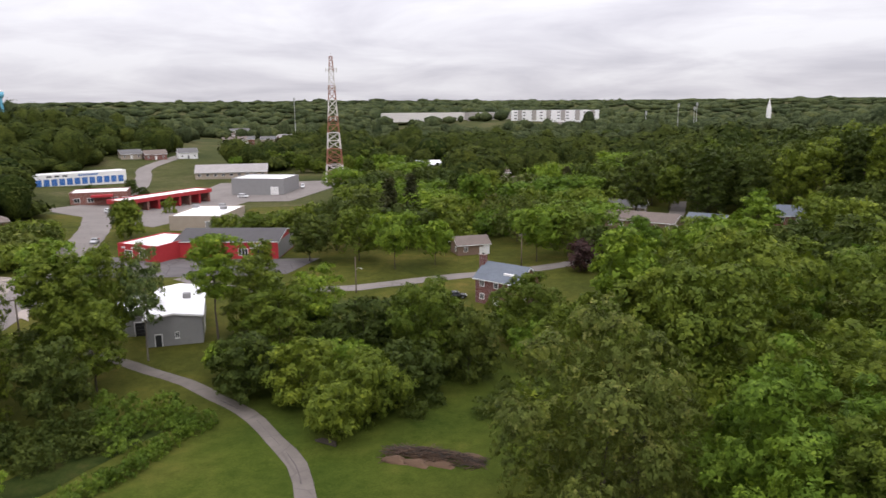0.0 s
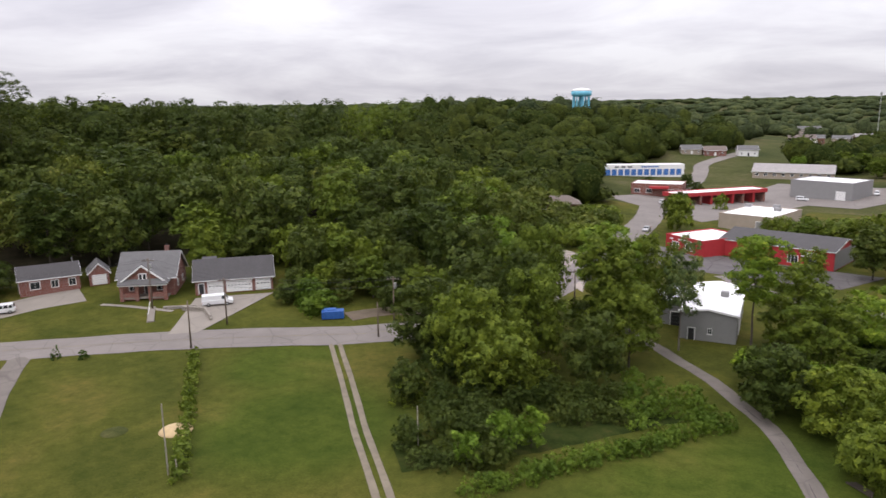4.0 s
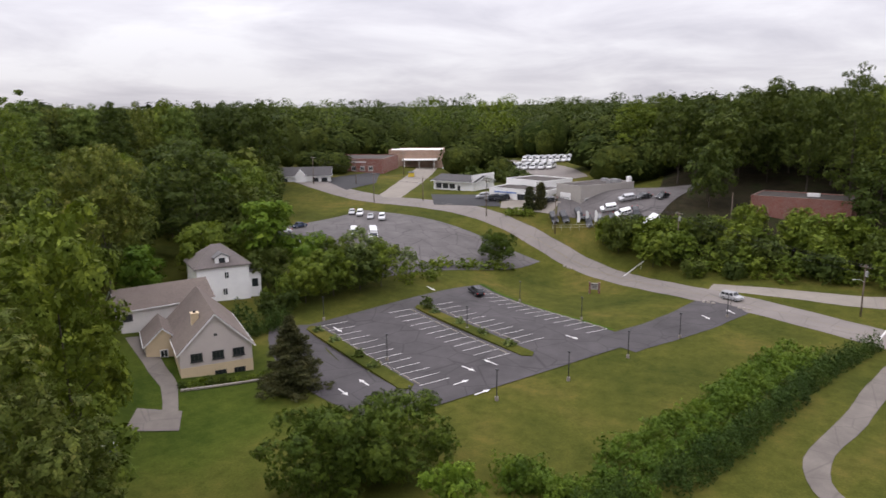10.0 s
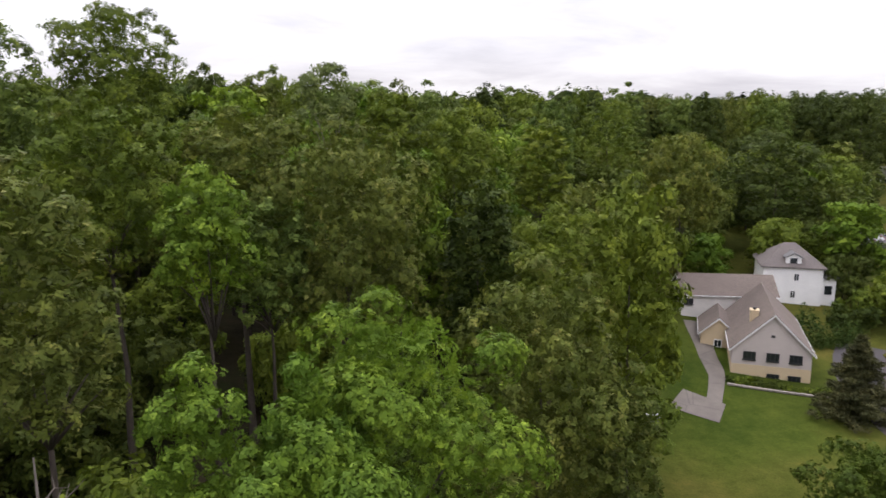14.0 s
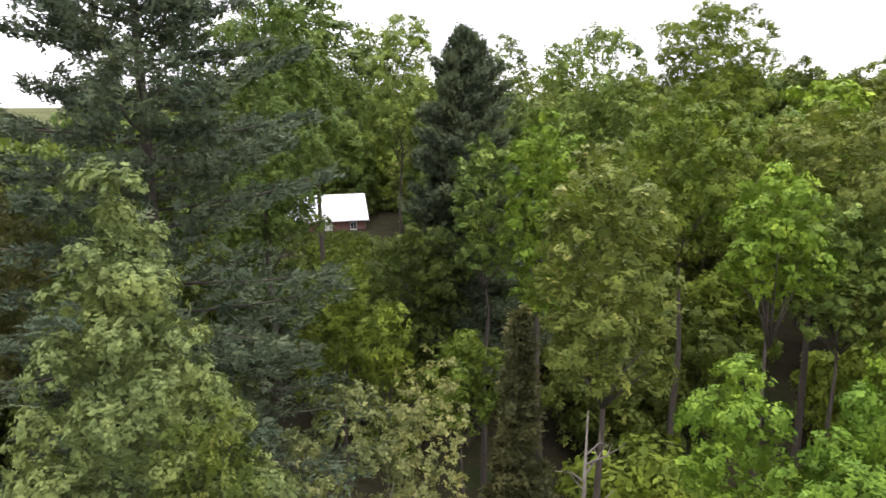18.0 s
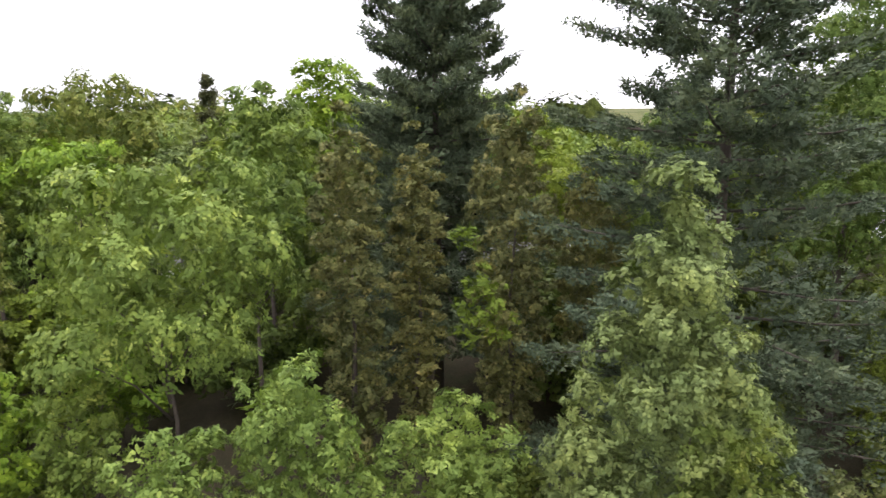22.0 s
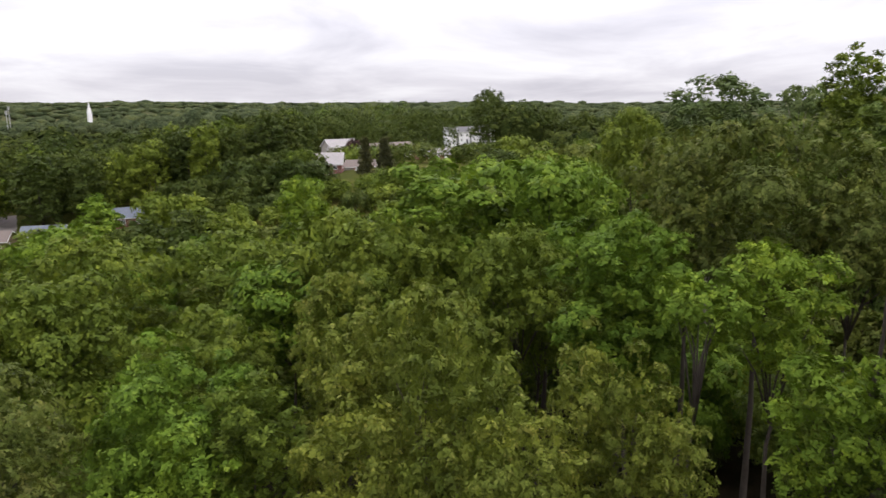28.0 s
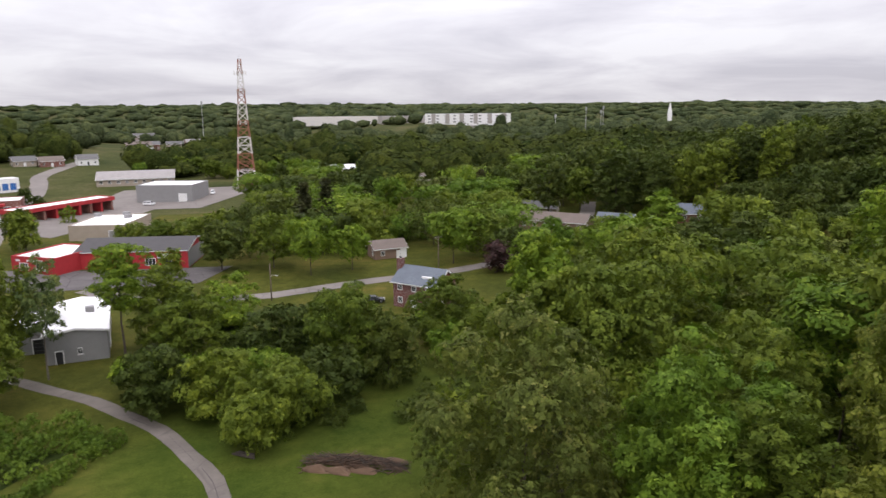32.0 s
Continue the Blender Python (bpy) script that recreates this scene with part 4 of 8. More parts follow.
# ---------------------------------------------------------------- buildings
class Building:
    """A building from its two front corners at the ground (fl, fr as one faces it) and its depth."""

    def __init__(self, name, label, category, fl, fr, depth, h, wall, roof, style="gable", rh=2.0, ridge="x", over=0.4, z=None, group="", lower=None, clear_r=None):
        fl, fr = Vector(fl), Vector(fr)
        e = (fr - fl).normalized()
        self.w, self.d, self.h, self.rh, self.ridge = (fr - fl).length, depth, h, rh, ridge
        c = (fl + fr) / 2 + Vector((-e.y, e.x)) * depth / 2
        self.z = z if z is not None else max(gz(*fl), gz(*fr), gz(*c)) - 0.15
        self.turn = math.degrees(math.atan2(e.y, e.x))
        self.ob = root(name, label, category, pose(c.x, c.y, self.z, 0, 0, self.turn), group)
        clear(c.x, c.y, clear_r if clear_r else max(self.w, depth) * 0.55 + 2.0)
        w, d = self.w / 2, depth / 2
        s = Shape()
        if style == "gable" and ridge == "x":
            s.prism([(-d, -2.5), (d, -2.5), (d, h), (0, h + rh), (-d, h)], -w, w, "x")
        elif style == "gable":
            s.prism([(-w, -2.5), (w, -2.5), (w, h), (0, h + rh), (-w, h)], -d, d, "y")
        else:
            s.box(0, 0, (h - 2.5) / 2, self.w, depth, h + 2.5)
        self.wall = part("wall", s.mesh(name + "_wall", M[wall]), self.ob)
        r, o, t = Shape(), over, 0.16
        if style == "gable":
            a, b = (d, w) if ridge == "x" else (w, d)
            drop = rh / a * o
            top = [(-a - o, h - drop), (0, h + rh), (a + o, h - drop)]
            ring = [(u, zz + 0.02) for u, zz in top] + [(u, zz + t + 0.02) for u, zz in reversed(top)]
            r.prism(ring, -b - o, b + o, ridge)
        elif style == "hip":
            k = min(w, d) * 0.85
            v = [(-w - o, -d - o, h), (w + o, -d - o, h), (w + o, d + o, h), (-w - o, d + o, h)]
            v += [(p[0], p[1], h + 0.18) for p in v]
            v += [(-w + k, 0, h + rh), (w - k, 0, h + rh)]
            r.add(v, [(3, 2, 1, 0), (0, 1, 5, 4), (1, 2, 6, 5), (2, 3, 7, 6), (3, 0, 4, 7), (4, 5, 9, 8), (6, 7, 8, 9), (5, 6, 9), (7, 4, 8)])
        else:
            r.box(0, 0, h + 0.06, self.w - 0.5, depth - 0.5, 0.12)
        self.roof = part("roof", r.mesh(name + "_roof", M[roof]), self.ob)
        if style == "flat":
            p = Shape()
            for sx in (-1, 1):
                p.box(sx * (w - 0.09), 0, h + 0.2, 0.24, depth + 0.04, 0.4)
            for sy in (-1, 1):
                p.box(0, sy * (d - 0.09), h + 0.2, self.w - 0.3, 0.24, 0.4)
            part("parapet", p.mesh(name + "_parapet", M[wall]), self.ob)
        elif style == "gable" and over > 0.05:
            # pale barge boards along the roof's edges
            for s2 in (-1, 1):
                g = Shape()
                b2 = (w if ridge == "x" else d) + o
                ring = [(-a - o, h - drop - 0.16), (0, h + rh - 0.16), (a + o, h - drop - 0.16), (a + o, h - drop + 0.10), (0, h + rh + 0.10), (-a - o, h - drop + 0.10)]
                g.prism(ring, s2 * b2 - 0.03, s2 * b2 + 0.05, ridge)
                part("barge_board", g.mesh(name + "_barge", M["white"]), self.ob)
                e2 = Shape()
                if ridge == "x":
                    e2.box(0, s2 * (a + o + 0.03), h - drop + 0.04, 2 * b2, 0.1, 0.16)
                else:
                    e2.box(s2 * (a + o + 0.03), 0, h - drop + 0.04, 0.1, 2 * b2, 0.16)
                part("gutter", e2.mesh(name + "_gutter", M["white"]), self.ob)
        if lower:
            q = Shape().box(0, 0, lower[0] / 2 - 1.2, self.w + 0.06, depth + 0.06, lower[0] + 2.4)
            part("wall_base", q.mesh(name + "_base", M[lower[1]]), self.ob)

    def spot(self, side, u, z):
        """A pose on a wall, with local -y outwards."""
        w, d = self.w / 2, self.d / 2
        return {"f": pose(u, -d, z), "b": pose(-u, d, z, 0, 0, 180), "l": pose(-w, -u, z, 0, 0, -90), "r": pose(w, u, z, 0, 0, 90)}[side]

    def window(self, side, u, sill, w, h, bars=1, frame_mat="white"):
        m = self.spot(side, u, sill)
        s = Shape()
        f = max(0.06, min(0.14, w * 0.1))
        s.box(0, -0.05, f / 2, w, 0.14, f).box(0, -0.05, h - f / 2, w, 0.14, f)
        s.box(-w / 2 + f / 2, -0.05, h / 2, f, 0.14, h - 2 * f).box(w / 2 - f / 2, -0.05, h / 2, f, 0.14, h - 2 * f)
        for i in range(bars):
            s.box(-w / 2 + w * (i + 1) / (bars + 1), -0.05, h / 2, 0.07, 0.12, h - 2 * f)
        ob = part("window", s.mesh("window_frame", M[frame_mat]), self.ob, "", m)
        if math.hypot(*self.ob.matrix_basis.translation[:2]) < 140:
            part("sill", Shape().box(0, -0.09, -0.04, w + 0.16, 0.22, 0.08).mesh("sill", M[frame_mat]), ob)
        part("pane", Shape().box(0, -0.025, h / 2, w - 2 * f, 0.05, h - 2 * f).mesh("pane", M["glass"]), ob)
        return ob

    def door(self, side, u, w, h, mat="white", lights=False, rows=0, z=0.0):
        m = self.spot(side, u, z)
        s = Shape()
        if rows:
            for i in range(rows):
                s.box(0, -0.06, h * (i + 0.5) / rows, w, 0.10, h / rows - 0.035)
        else:
            s.box(0, -0.06, h / 2, w, 0.12, h)
        ob = part("garage_door" if rows else "door", s.mesh("door_leaf", M[mat], 0.01), self.ob, "", m)
        g = Shape().box(-w / 2 - 0.07, -0.06, h / 2, 0.14, 0.16, h).box(w / 2 + 0.07, -0.06, h / 2, 0.14, 0.16, h).box(0, -0.06, h + 0.07, w + 0.28, 0.16, 0.14)
        part("door_frame", g.mesh("door_frame", M["white"]), ob)
        if lights:
            for i in range(lights):
                part("door_light", Shape().box(-w / 2 + w * (i + 0.5) / lights, -0.13, h * 0.62, w / lights * 0.4, 0.03, h * 0.09).mesh("door_light", M["glass"]), ob)
        elif not rows:
            part("handle", Shape().box(w * 0.38, -0.15, h * 0.48, 0.05, 0.06, 0.14).mesh("handle", M["dark"]), ob)
        return ob

    def chimney(self, x, y, top, w=0.8, mat="brick", foot=None):
        z0 = self.h * 0.6 if foot is None else foot
        s = Shape().box(x, y, (z0 + top) / 2, w, w, top - z0).box(x, y, top + 0.06, w + 0.16, w + 0.16, 0.14)
        ob = part("chimney", s.mesh("chimney", M[mat]), self.ob)
        part("flue", Shape().tube([(x, y, top), (x, y, top + 0.45)], [w * 0.22, w * 0.2], 8).mesh("flue", M["dark"]), ob)

    def box(self, name, mat, cx, cy, cz, sx, sy, sz, label="", bevel=0.0):
        return part(name, Shape().box(cx, cy, cz, sx, sy, sz).mesh(name, M[mat], bevel), self.ob, label)

    def bars(self, side, u, z, n, w, h, mat):
        """Lettering too far off to read, as plain bars."""
        s = Shape()
        for i in range(n):
            s.box(-w / 2 + w * (i + 0.5) / n, -0.05, h / 2, w / n * 0.7, 0.06, h)
        part("lettering", s.mesh("lettering", M[mat]), self.ob, "", self.spot(side, u, z) @ pose(0, -0.06, 0))


# brick bungalow, its outbuildings and the three-bay garage
b = Building("bungalow", "red brick bungalow with grey shingle roof and gabled porch", "house", (-147.2, 59.5), (-140.0, 68.0), 10.0, 4.0, "brick", "roof_grey", "gable", 4.2, "x", 0.6)
b.window("r", -2.5, 1.2, 1.0, 1.5)
b.window("r", 2.0, 1.2, 1.0, 1.5)
b.window("l", 0.0, 1.2, 1.0, 1.5)
b.window("l", 3.0, 1.2, 1.0, 1.5)
b.chimney(2.8, 2.0, 9.0)
b.box("dormer", "white", -4.2, 3.2, 6.3, 1.8, 2.6, 1.8, "small white shed dormer")
s = Shape().prism([(-4.3, 3.3), (4.3, 3.3), (0, 6.6)], -7.6, -2.0, "y")
part("porch_gable", s.mesh("porch_gable", M["brick"]), b.ob, "brick-red gable above the porch")
s = Shape().prism([(-4.9, 3.0), (0, 6.75), (4.9, 3.0), (4.9, 3.2), (0, 6.97), (-4.9, 3.2)], -8.0, -1.5, "y")
part("porch_roof", s.mesh("porch_roof", M["roof_grey"]), b.ob)
for sgn in (-1, 1):
    s = Shape().prism([(-5.0, 2.86), (0, 6.6), (5.0, 2.86), (5.0, 3.2), (0, 6.99), (-5.0, 3.2)], -8.1, -7.95, "y")
part("porch_barge", s.mesh("porch_barge", M["white"]), b.ob, "white barge boards")
s = Shape().prism([(-8.6, 2.95), (-7.4, 4.1), (-7.4, 4.25), (-8.6, 3.1)], -4.9, 4.9, "x")
part("porch_skirt", s.mesh("porch_skirt", M["roof_grey"]), b.ob, "grey shingle skirt roof")
b.box("porch_beam", "white", 0, -8.35, 2.86, 9.6, 0.3, 0.3)
for x in (-4.3, -1.3, 1.3, 4.3):
    b.box("porch_pier", "brick", x, -7.8, 1.2, 0.7, 0.7, 3.4)
b.box("porch_wall", "brick", -2.9, -7.8, 0.45, 2.6, 0.35, 1.4)
b.box("porch_wall", "brick", 2.9, -7.8, 0.45, 2.6, 0.35, 1.4)
b.box("porch_floor", "concrete", 0, -6.4, 0.1, 9.2, 3.2, 0.3)
b.door("f", 0, 1.0, 2.1, "dark")
b.window("f", -2.8, 0.9, 1.8, 1.3)
b.window("f", 2.8, 0.9, 1.8, 1.3)
s = Shape().box(0, -7.68, 4.5, 1.7, 0.12, 1.4)
part("attic_window", s.mesh("attic_window", M["white"]), b.ob, "white double attic window")
for x in (-0.4, 0.4):
    b.box("attic_pane", "glass", x, -7.76, 4.5, 0.55, 0.06, 1.05)

b = Building("brick_shop", "low red brick shop with three white windows", "building", (-162.3, 45.2), (-159.2, 56.2), 6.5, 3.3, "brick", "roof_dark", "gable", 2.2, "x", 0.35)
for u in (-2.8, 0.9, 4.2):
    b.window("f", u, 1.0, 1.5 if u > -2 else 2.0, 1.7, 1)
b.box("vent_pipe", "steel", 4.8, 0, 6.1, 0.2, 0.2, 0.9)
b.door("l", 0, 1.0, 2.1, "white")
b = Building("small_garage", "small garage with white door and grey shingle roof", "garage", (-158.9, 58.0), (-157.6, 61.8), 6.5, 2.7, "brick", "roof_grey", "gable", 2.0, "y", 0.3)
b.door("f", 0, 2.6, 2.1, "white", rows=4)
b.window("r", 0.5, 1.2, 0.8, 0.9)
b = Building("three_bay_garage", "brick garage with three white overhead doors and dark roof", "garage", (-136.0, 70.4), (-127.6, 83.8), 8.5, 3.1, "brick", "roof_dark", "gable", 3.3, "x", 0.5)
b.door("f", -3.9, 2.9, 2.3, "white", lights=4, rows=4)
b.door("f", 0.95, 5.0, 2.3, "white", lights=7, rows=4)
b.door("f", 5.9, 2.9, 2.3, "white", lights=4, rows=4)
b.door("f", -6.7, 1.0, 2.1, "dark")
b.window("r", 0, 1.2, 0.9, 1.1)
b.box("attic_box", "roof_dark", -5.0, 1.5, 5.9, 3.0, 3.0, 1.2)

# church hall and white house by the parking lot
b = Building("church_hall", "pale rendered hall with cream basement and brown gabled roof", "hall", (-79.6, -70.2), (-87.2, -63.0), 18.0, 5.0, "pinkgrey", "roof_brown", "gable", 5.2, "y", 0.45, z=-0.1, lower=(2.5, "cream"))
for u in (-2.9, 0.2, 3.2):
    b.window("f", u, 3.25, 1.7, 1.25, 2, "dark")
for u in (0.4, 3.2):
    b.window("f", u, 0.3, 1.7, 1.1, 2, "dark")
b.chimney(-2.2, -4.4, 9.4, 1.1, "cream", 5.5)
b.box("vent", "dark", 0, -9.03, 7.0, 0.5, 0.08, 0.35)
b.door("l", -4.0, 1.2, 2.2, "dark", z=0.3)
b = Building("hall_annex", "low side annex with cream walls and brown roof", "hall", (-82.6, -79.2), (-86.3, -75.6), 8.0, 3.6, "cream", "roof_brown", "gable", 2.4, "y", 0.4, z=0.5)
b.window("l", -2.0, 1.2, 1.2, 1.3)
b.door("l", 1.4, 1.2, 2.2, "brown", z=0.2)
b.window("f", 0, 1.2, 1.2, 1.3)
b = Building("rear_wing", "long rear wing with white walls and brown roof", "hall", (-87.5, -88.6), (-100.2, -80.2), 8.0, 4.6, "offwhite", "roof_brown", "gable", 2.5, "x", 0.5, z=2.8)
for u in (-6.5, 5.8, 7.2):
    b.window("f", u, 2.6, 1.5, 1.1, 1, "dark")
b = Building("white_house", "white two-storey house with hipped slate roof and dormer", "house", (-106.8, -88.6), (-114.4, -82.2), 9.5, 7.0, "white", "roof_slate", "hip", 3.8, "x", 0.5, z=3.0)
for u, z in ((0.6, 4.6), (-3.0, 1.4), (0.2, 1.4)):
    b.window("f", u, z, 0.9, 1.4)
for u in (-2.5, 1.5):
    for z in (1.6, 4.7):
        b.window("r", u, z, 1.0, 1.4)
s = Shape().prism([(-1.3, 7.2), (1.3, 7.2), (1.3, 8.9), (0, 9.5), (-1.3, 8.9)], -4.4, -1.0, "y")
dm = part("dormer", s.mesh("dormer", M["white"]), b.ob, "white attic dormer")
part("dormer_pane", Shape().box(0, -4.42, 8.25, 1.2, 0.06, 0.95).mesh("dormer_pane", M["glass"]), dm)
s = Shape().prism([(-1.6, 8.7), (0, 9.5), (1.6, 8.7), (1.6, 8.85), (0, 9.68), (-1.6, 8.85)], -4.6, -0.8, "y")
part("dormer_roof", s.mesh("dormer_roof", M["roof_grey"]), dm)
b.box("bay", "white", 6.1, -1.5, 2.6, 2.6, 5.0, 5.2, "white side bay")
b.box("bay_roof", "roof_grey", 6.2, -1.5, 5.35, 3.2, 5.6, 0.3)
for y in (-2.8, -0.6):
    b.box("bay_window", "glass", 7.42, y, 3.0, 0.08, 1.0, 1.6)
b.box("bay_window", "glass", 6.2, -4.03, 3.0, 1.2, 0.08, 1.6)

# the dealer's low buildings and the shops up the road
b = Building("dealer_workshop", "grey flat-roofed workshop with white overhead door", "workshop", (-210.2, -40.4), (-204.0, -32.0), 22.0, 5.6, "greywall", "roof_tar", "flat", z=11.2)
b.door("f", -1.2, 4.0, 3.4, "white", lights=5, rows=5)
b.door("r", -9.0, 1.0, 2.2, "dark")
b.window("r", -4.0, 1.4, 1.2, 1.4, 1, "dark")
for x, y, q in ((-2, 6, 1.4), (2.5, 3, 1.0), (1.5, 7, 2.0)):
    b.box("roof_unit", "greymetal", x, y, 6.2, q * 1.4, q, 1.0, "grey rooftop air unit", 0.05)
b.box("roof_unit", "white", 3.6, 10.5, 6.6, 1.2, 1.2, 1.6, "white rooftop vent box", 0.05)
b = Building("dealer_showroom", "low showroom with white front and dark flat roof", "shop", (-213.0, -62.0), (-207.5, -43.2), 12.0, 4.0, "white", "roof_tar", "flat", z=10.7)
b.window("f", 2.0, 0.8, 3.4, 2.0, 2, "dark")
b.window("f", 6.4, 0.8, 2.6, 2.0, 2, "dark")
b.bars("f", -4.0, 2.9, 12, 8.0, 0.45, "blue")
b = Building("dealer_rear_wing", "low grey rear wing with dark flat roof", "workshop", (-226.0, -60.0), (-218.0, -46.0), 14.0, 5.2, "white", "roof_tar", "flat", z=11.2)
b.window("f", 0, 2.6, 2.4, 1.2, 1, "dark")
b = Building("white_shop", "small white shop with shallow dark roof", "shop", (-233.0, -88.2), (-228.8, -71.8), 12.0, 3.6, "white", "roof_dark", "gable", 1.6, "x", 0.8, z=11.0)
for u in (-6.2, -3.4, -0.6):
    b.window("f", u, 1.0, 2.2, 1.7, 1, "dark")
b.door("f", 2.2, 1.1, 2.2, "dark")
b.box("side_screen", "white", 7.9, 0.5, 2.9, 0.3, 14.5, 6.2, "tall white side wall")
b = Building("red_brick_shop", "long red brick shop with white sign fascia", "shop", (-254, -141), (-258, -119), 26.0, 5.6, "brick", "roof_tar", "flat", z=13.7)
for u in (-7.5, -4.5, -1.0, 2.5, 6.0):
    b.window("f", u, 1.2, 1.8, 1.8)
b.bars("f", 1.0, 4.4, 9, 6.0, 0.5, "white")
b = Building("tan_brick_block", "tan brick block with open carport", "shop", (-290, -131), (-297, -108), 18.0, 7.2, "tanbrick", "roof_white", "flat", z=13.4)
b.box("carport_roof", "white", 2, -12, 3.6, 15, 6.5, 0.5, "white carport roof")
for x in (-4.5, 2.0, 8.5):
    b.box("carport_post", "white", x, -14.6, 1.4, 0.25, 0.25, 4.2)
b = Building("small_white_shop", "low white shop with dark roof and gabled entrance", "shop", (-219.5, -146.5), (-230.5, -127.5), 9.0, 3.3, "white", "roof_dark", "gable", 2.6, "x", 0.6, z=12.3)
for u in (-8.4, -5.6, 5.4, 8.6):
    b.window("f", u, 0.9, 2.1, 1.5, 1, "dark")
b.door("f", 0, 1.6, 2.3, "dark")
s = Shape().prism([(-1.9, 0), (1.9, 0), (1.9, 3.3), (0, 5.6), (-1.9, 3.3)], -5.6, -4.0, "y")
part("entrance_gable", s.mesh("entrance_gable", M["white"]), b.ob, "white gabled entrance")
b = Building("hidden_brick_building", "flat-roofed red brick building among trees", "building", (-207, 13), (-200, 36), 14.0, 5.0, "brick", "roof_tar", "flat", z=10.5)
b.box("roof_unit", "white", 2, 0, 5.6, 3, 1.6, 0.9, "white rooftop duct", 0.05)

# stores, works and houses north of the lawn
b = Building("metal_workshop", "grey metal workshop with bright white low roof", "workshop", (-50.2, 114.2), (-41.4, 116.9), 21.0, 5.0, "greymetal", "roof_white", "gable", 0.7, "y", 0.25)
b.door("f", -2.6, 1.0, 2.2, "dark")
b.window("f", 0.4, 1.4, 0.7, 1.1)
b.door("r", -3.0, 3.2, 3.2, "white", rows=5)
b.box("roof_unit", "greymetal", 1.8, 0, 6.1, 1.4, 1.2, 0.9, "grey rooftop unit", 0.04)
b = Building("workshop_annex", "lower grey annex with white roof", "workshop", (-58.4, 119.0), (-51.0, 121.2), 12.0, 4.2, "greymetal", "roof_white", "flat")
b.door("f", 1.5, 2.6, 2.6, "dark", rows=4)
b = Building("red_shop", "red store with white flat roof", "shop", (-86.0, 184.0), (-73.6, 179.0), 17.0, 3.8, "red", "roof_white", "flat")
b.window("f", -3.0, 0.7, 2.6, 1.9, 2)
b.window("f", 2.0, 0.7, 2.6, 1.9, 2)
b.bars("f", 0.5, 2.95, 7, 5.0, 0.5, "white")
b.bars("f", -4.6, 2.95, 2, 1.4, 0.5, "white")
b = Building("red_store", "long red store with dark gabled roof and grey gable end", "shop", (-72.0, 186.5), (-44.0, 185.5), 19.0, 4.4, "red", "roof_dark", "gable", 2.0, "x", 0.3)
b.box("gable_cladding", "greymetal", 14.08, 0, 2.2, 0.12, 18.6, 4.4, "grey metal gable wall")
b.box("sign", "white", 8.2, -9.6, 3.2, 3.6, 0.12, 1.3, "white sign board")
b.door("f", 9.0, 1.8, 2.3, "dark")
b.window("f", 4.6, 0.6, 2.6, 2.0, 2)
b = Building("tan_block_store", "tan block building with white roof", "building", (-88.5, 226.8), (-71.5, 225.9), 24.0, 4.6, "tan", "roof_white", "flat")
b.door("f", 5.0, 3.0, 3.2, "greymetal", rows=5)
for x, y in ((-5, 2), (3, 5), (6, -2)):
    b.box("roof_unit", "greymetal", x, y, 6.2, 2.0, 1.6, 1.0, "", 0.05)
b = Building("red_brick_store", "low red brick store with white roof", "shop", (-148.5, 281), (-128.4, 287.5), 15.0, 4.4, "brick", "roof_white", "flat")
for u in (-8, -3, 6, 10):
    b.window("f", u, 0.8, 2.4, 1.8, 1)
b.box("canopy", "red", 1.5, -9.0, 3.4, 8.0, 3.4, 0.9, "red entrance canopy")
b = Building("metal_warehouse", "grey metal warehouse with white roof", "warehouse", (-95.7, 321.5), (-71.3, 317.8), 20.0, 7.0, "greymetal", "roof_white", "flat")
b.door("f", 8, 3.4, 3.6, "white", rows=5)
b = Building("white_roof_offices", "long tan office row with white metal roof", "offices", (-128.7, 370), (-93.3, 377.5), 15.0, 3.4, "tan", "roof_pale", "gable", 3.4, "x", 0.5)
for i in range(9):
    b.window("f", -16 + i * 4, 1.2, 1.6, 1.6, 1)
b = Building("storage_block", "white storage building with a row of blue doors", "storage building", (-188, 326), (-157, 353), 8.0, 5.0, "white", "roof_white", "flat")
for i in range(12):
    b.door("f", -18.5 + i * 3.3, 2.5, 3.1, "blue", rows=5)
for i in range(3):
    b.window("f", -14 + i * 3.4, 3.8, 2.4, 1.0, 1)
b.bars("f", 3.0, 3.9, 8, 9.0, 0.8, "blue")
b = Building("white_shed", "long low white building among trees", "building", (-22, 371), (0, 374), 14.0, 4.6, "white", "roof_white", "gable", 1.6, "x", 0.3)
b.door("f", 4, 3.0, 3.0, "greymetal", rows=4)
b = Building("mast_hut", "red brick hut below the mast", "hut", (-56.5, 349.5), (-45.5, 348.5), 8.0, 5.4, "darkbrick", "red", "flat")
b.door("f", -2, 1.2, 2.2, "dark")

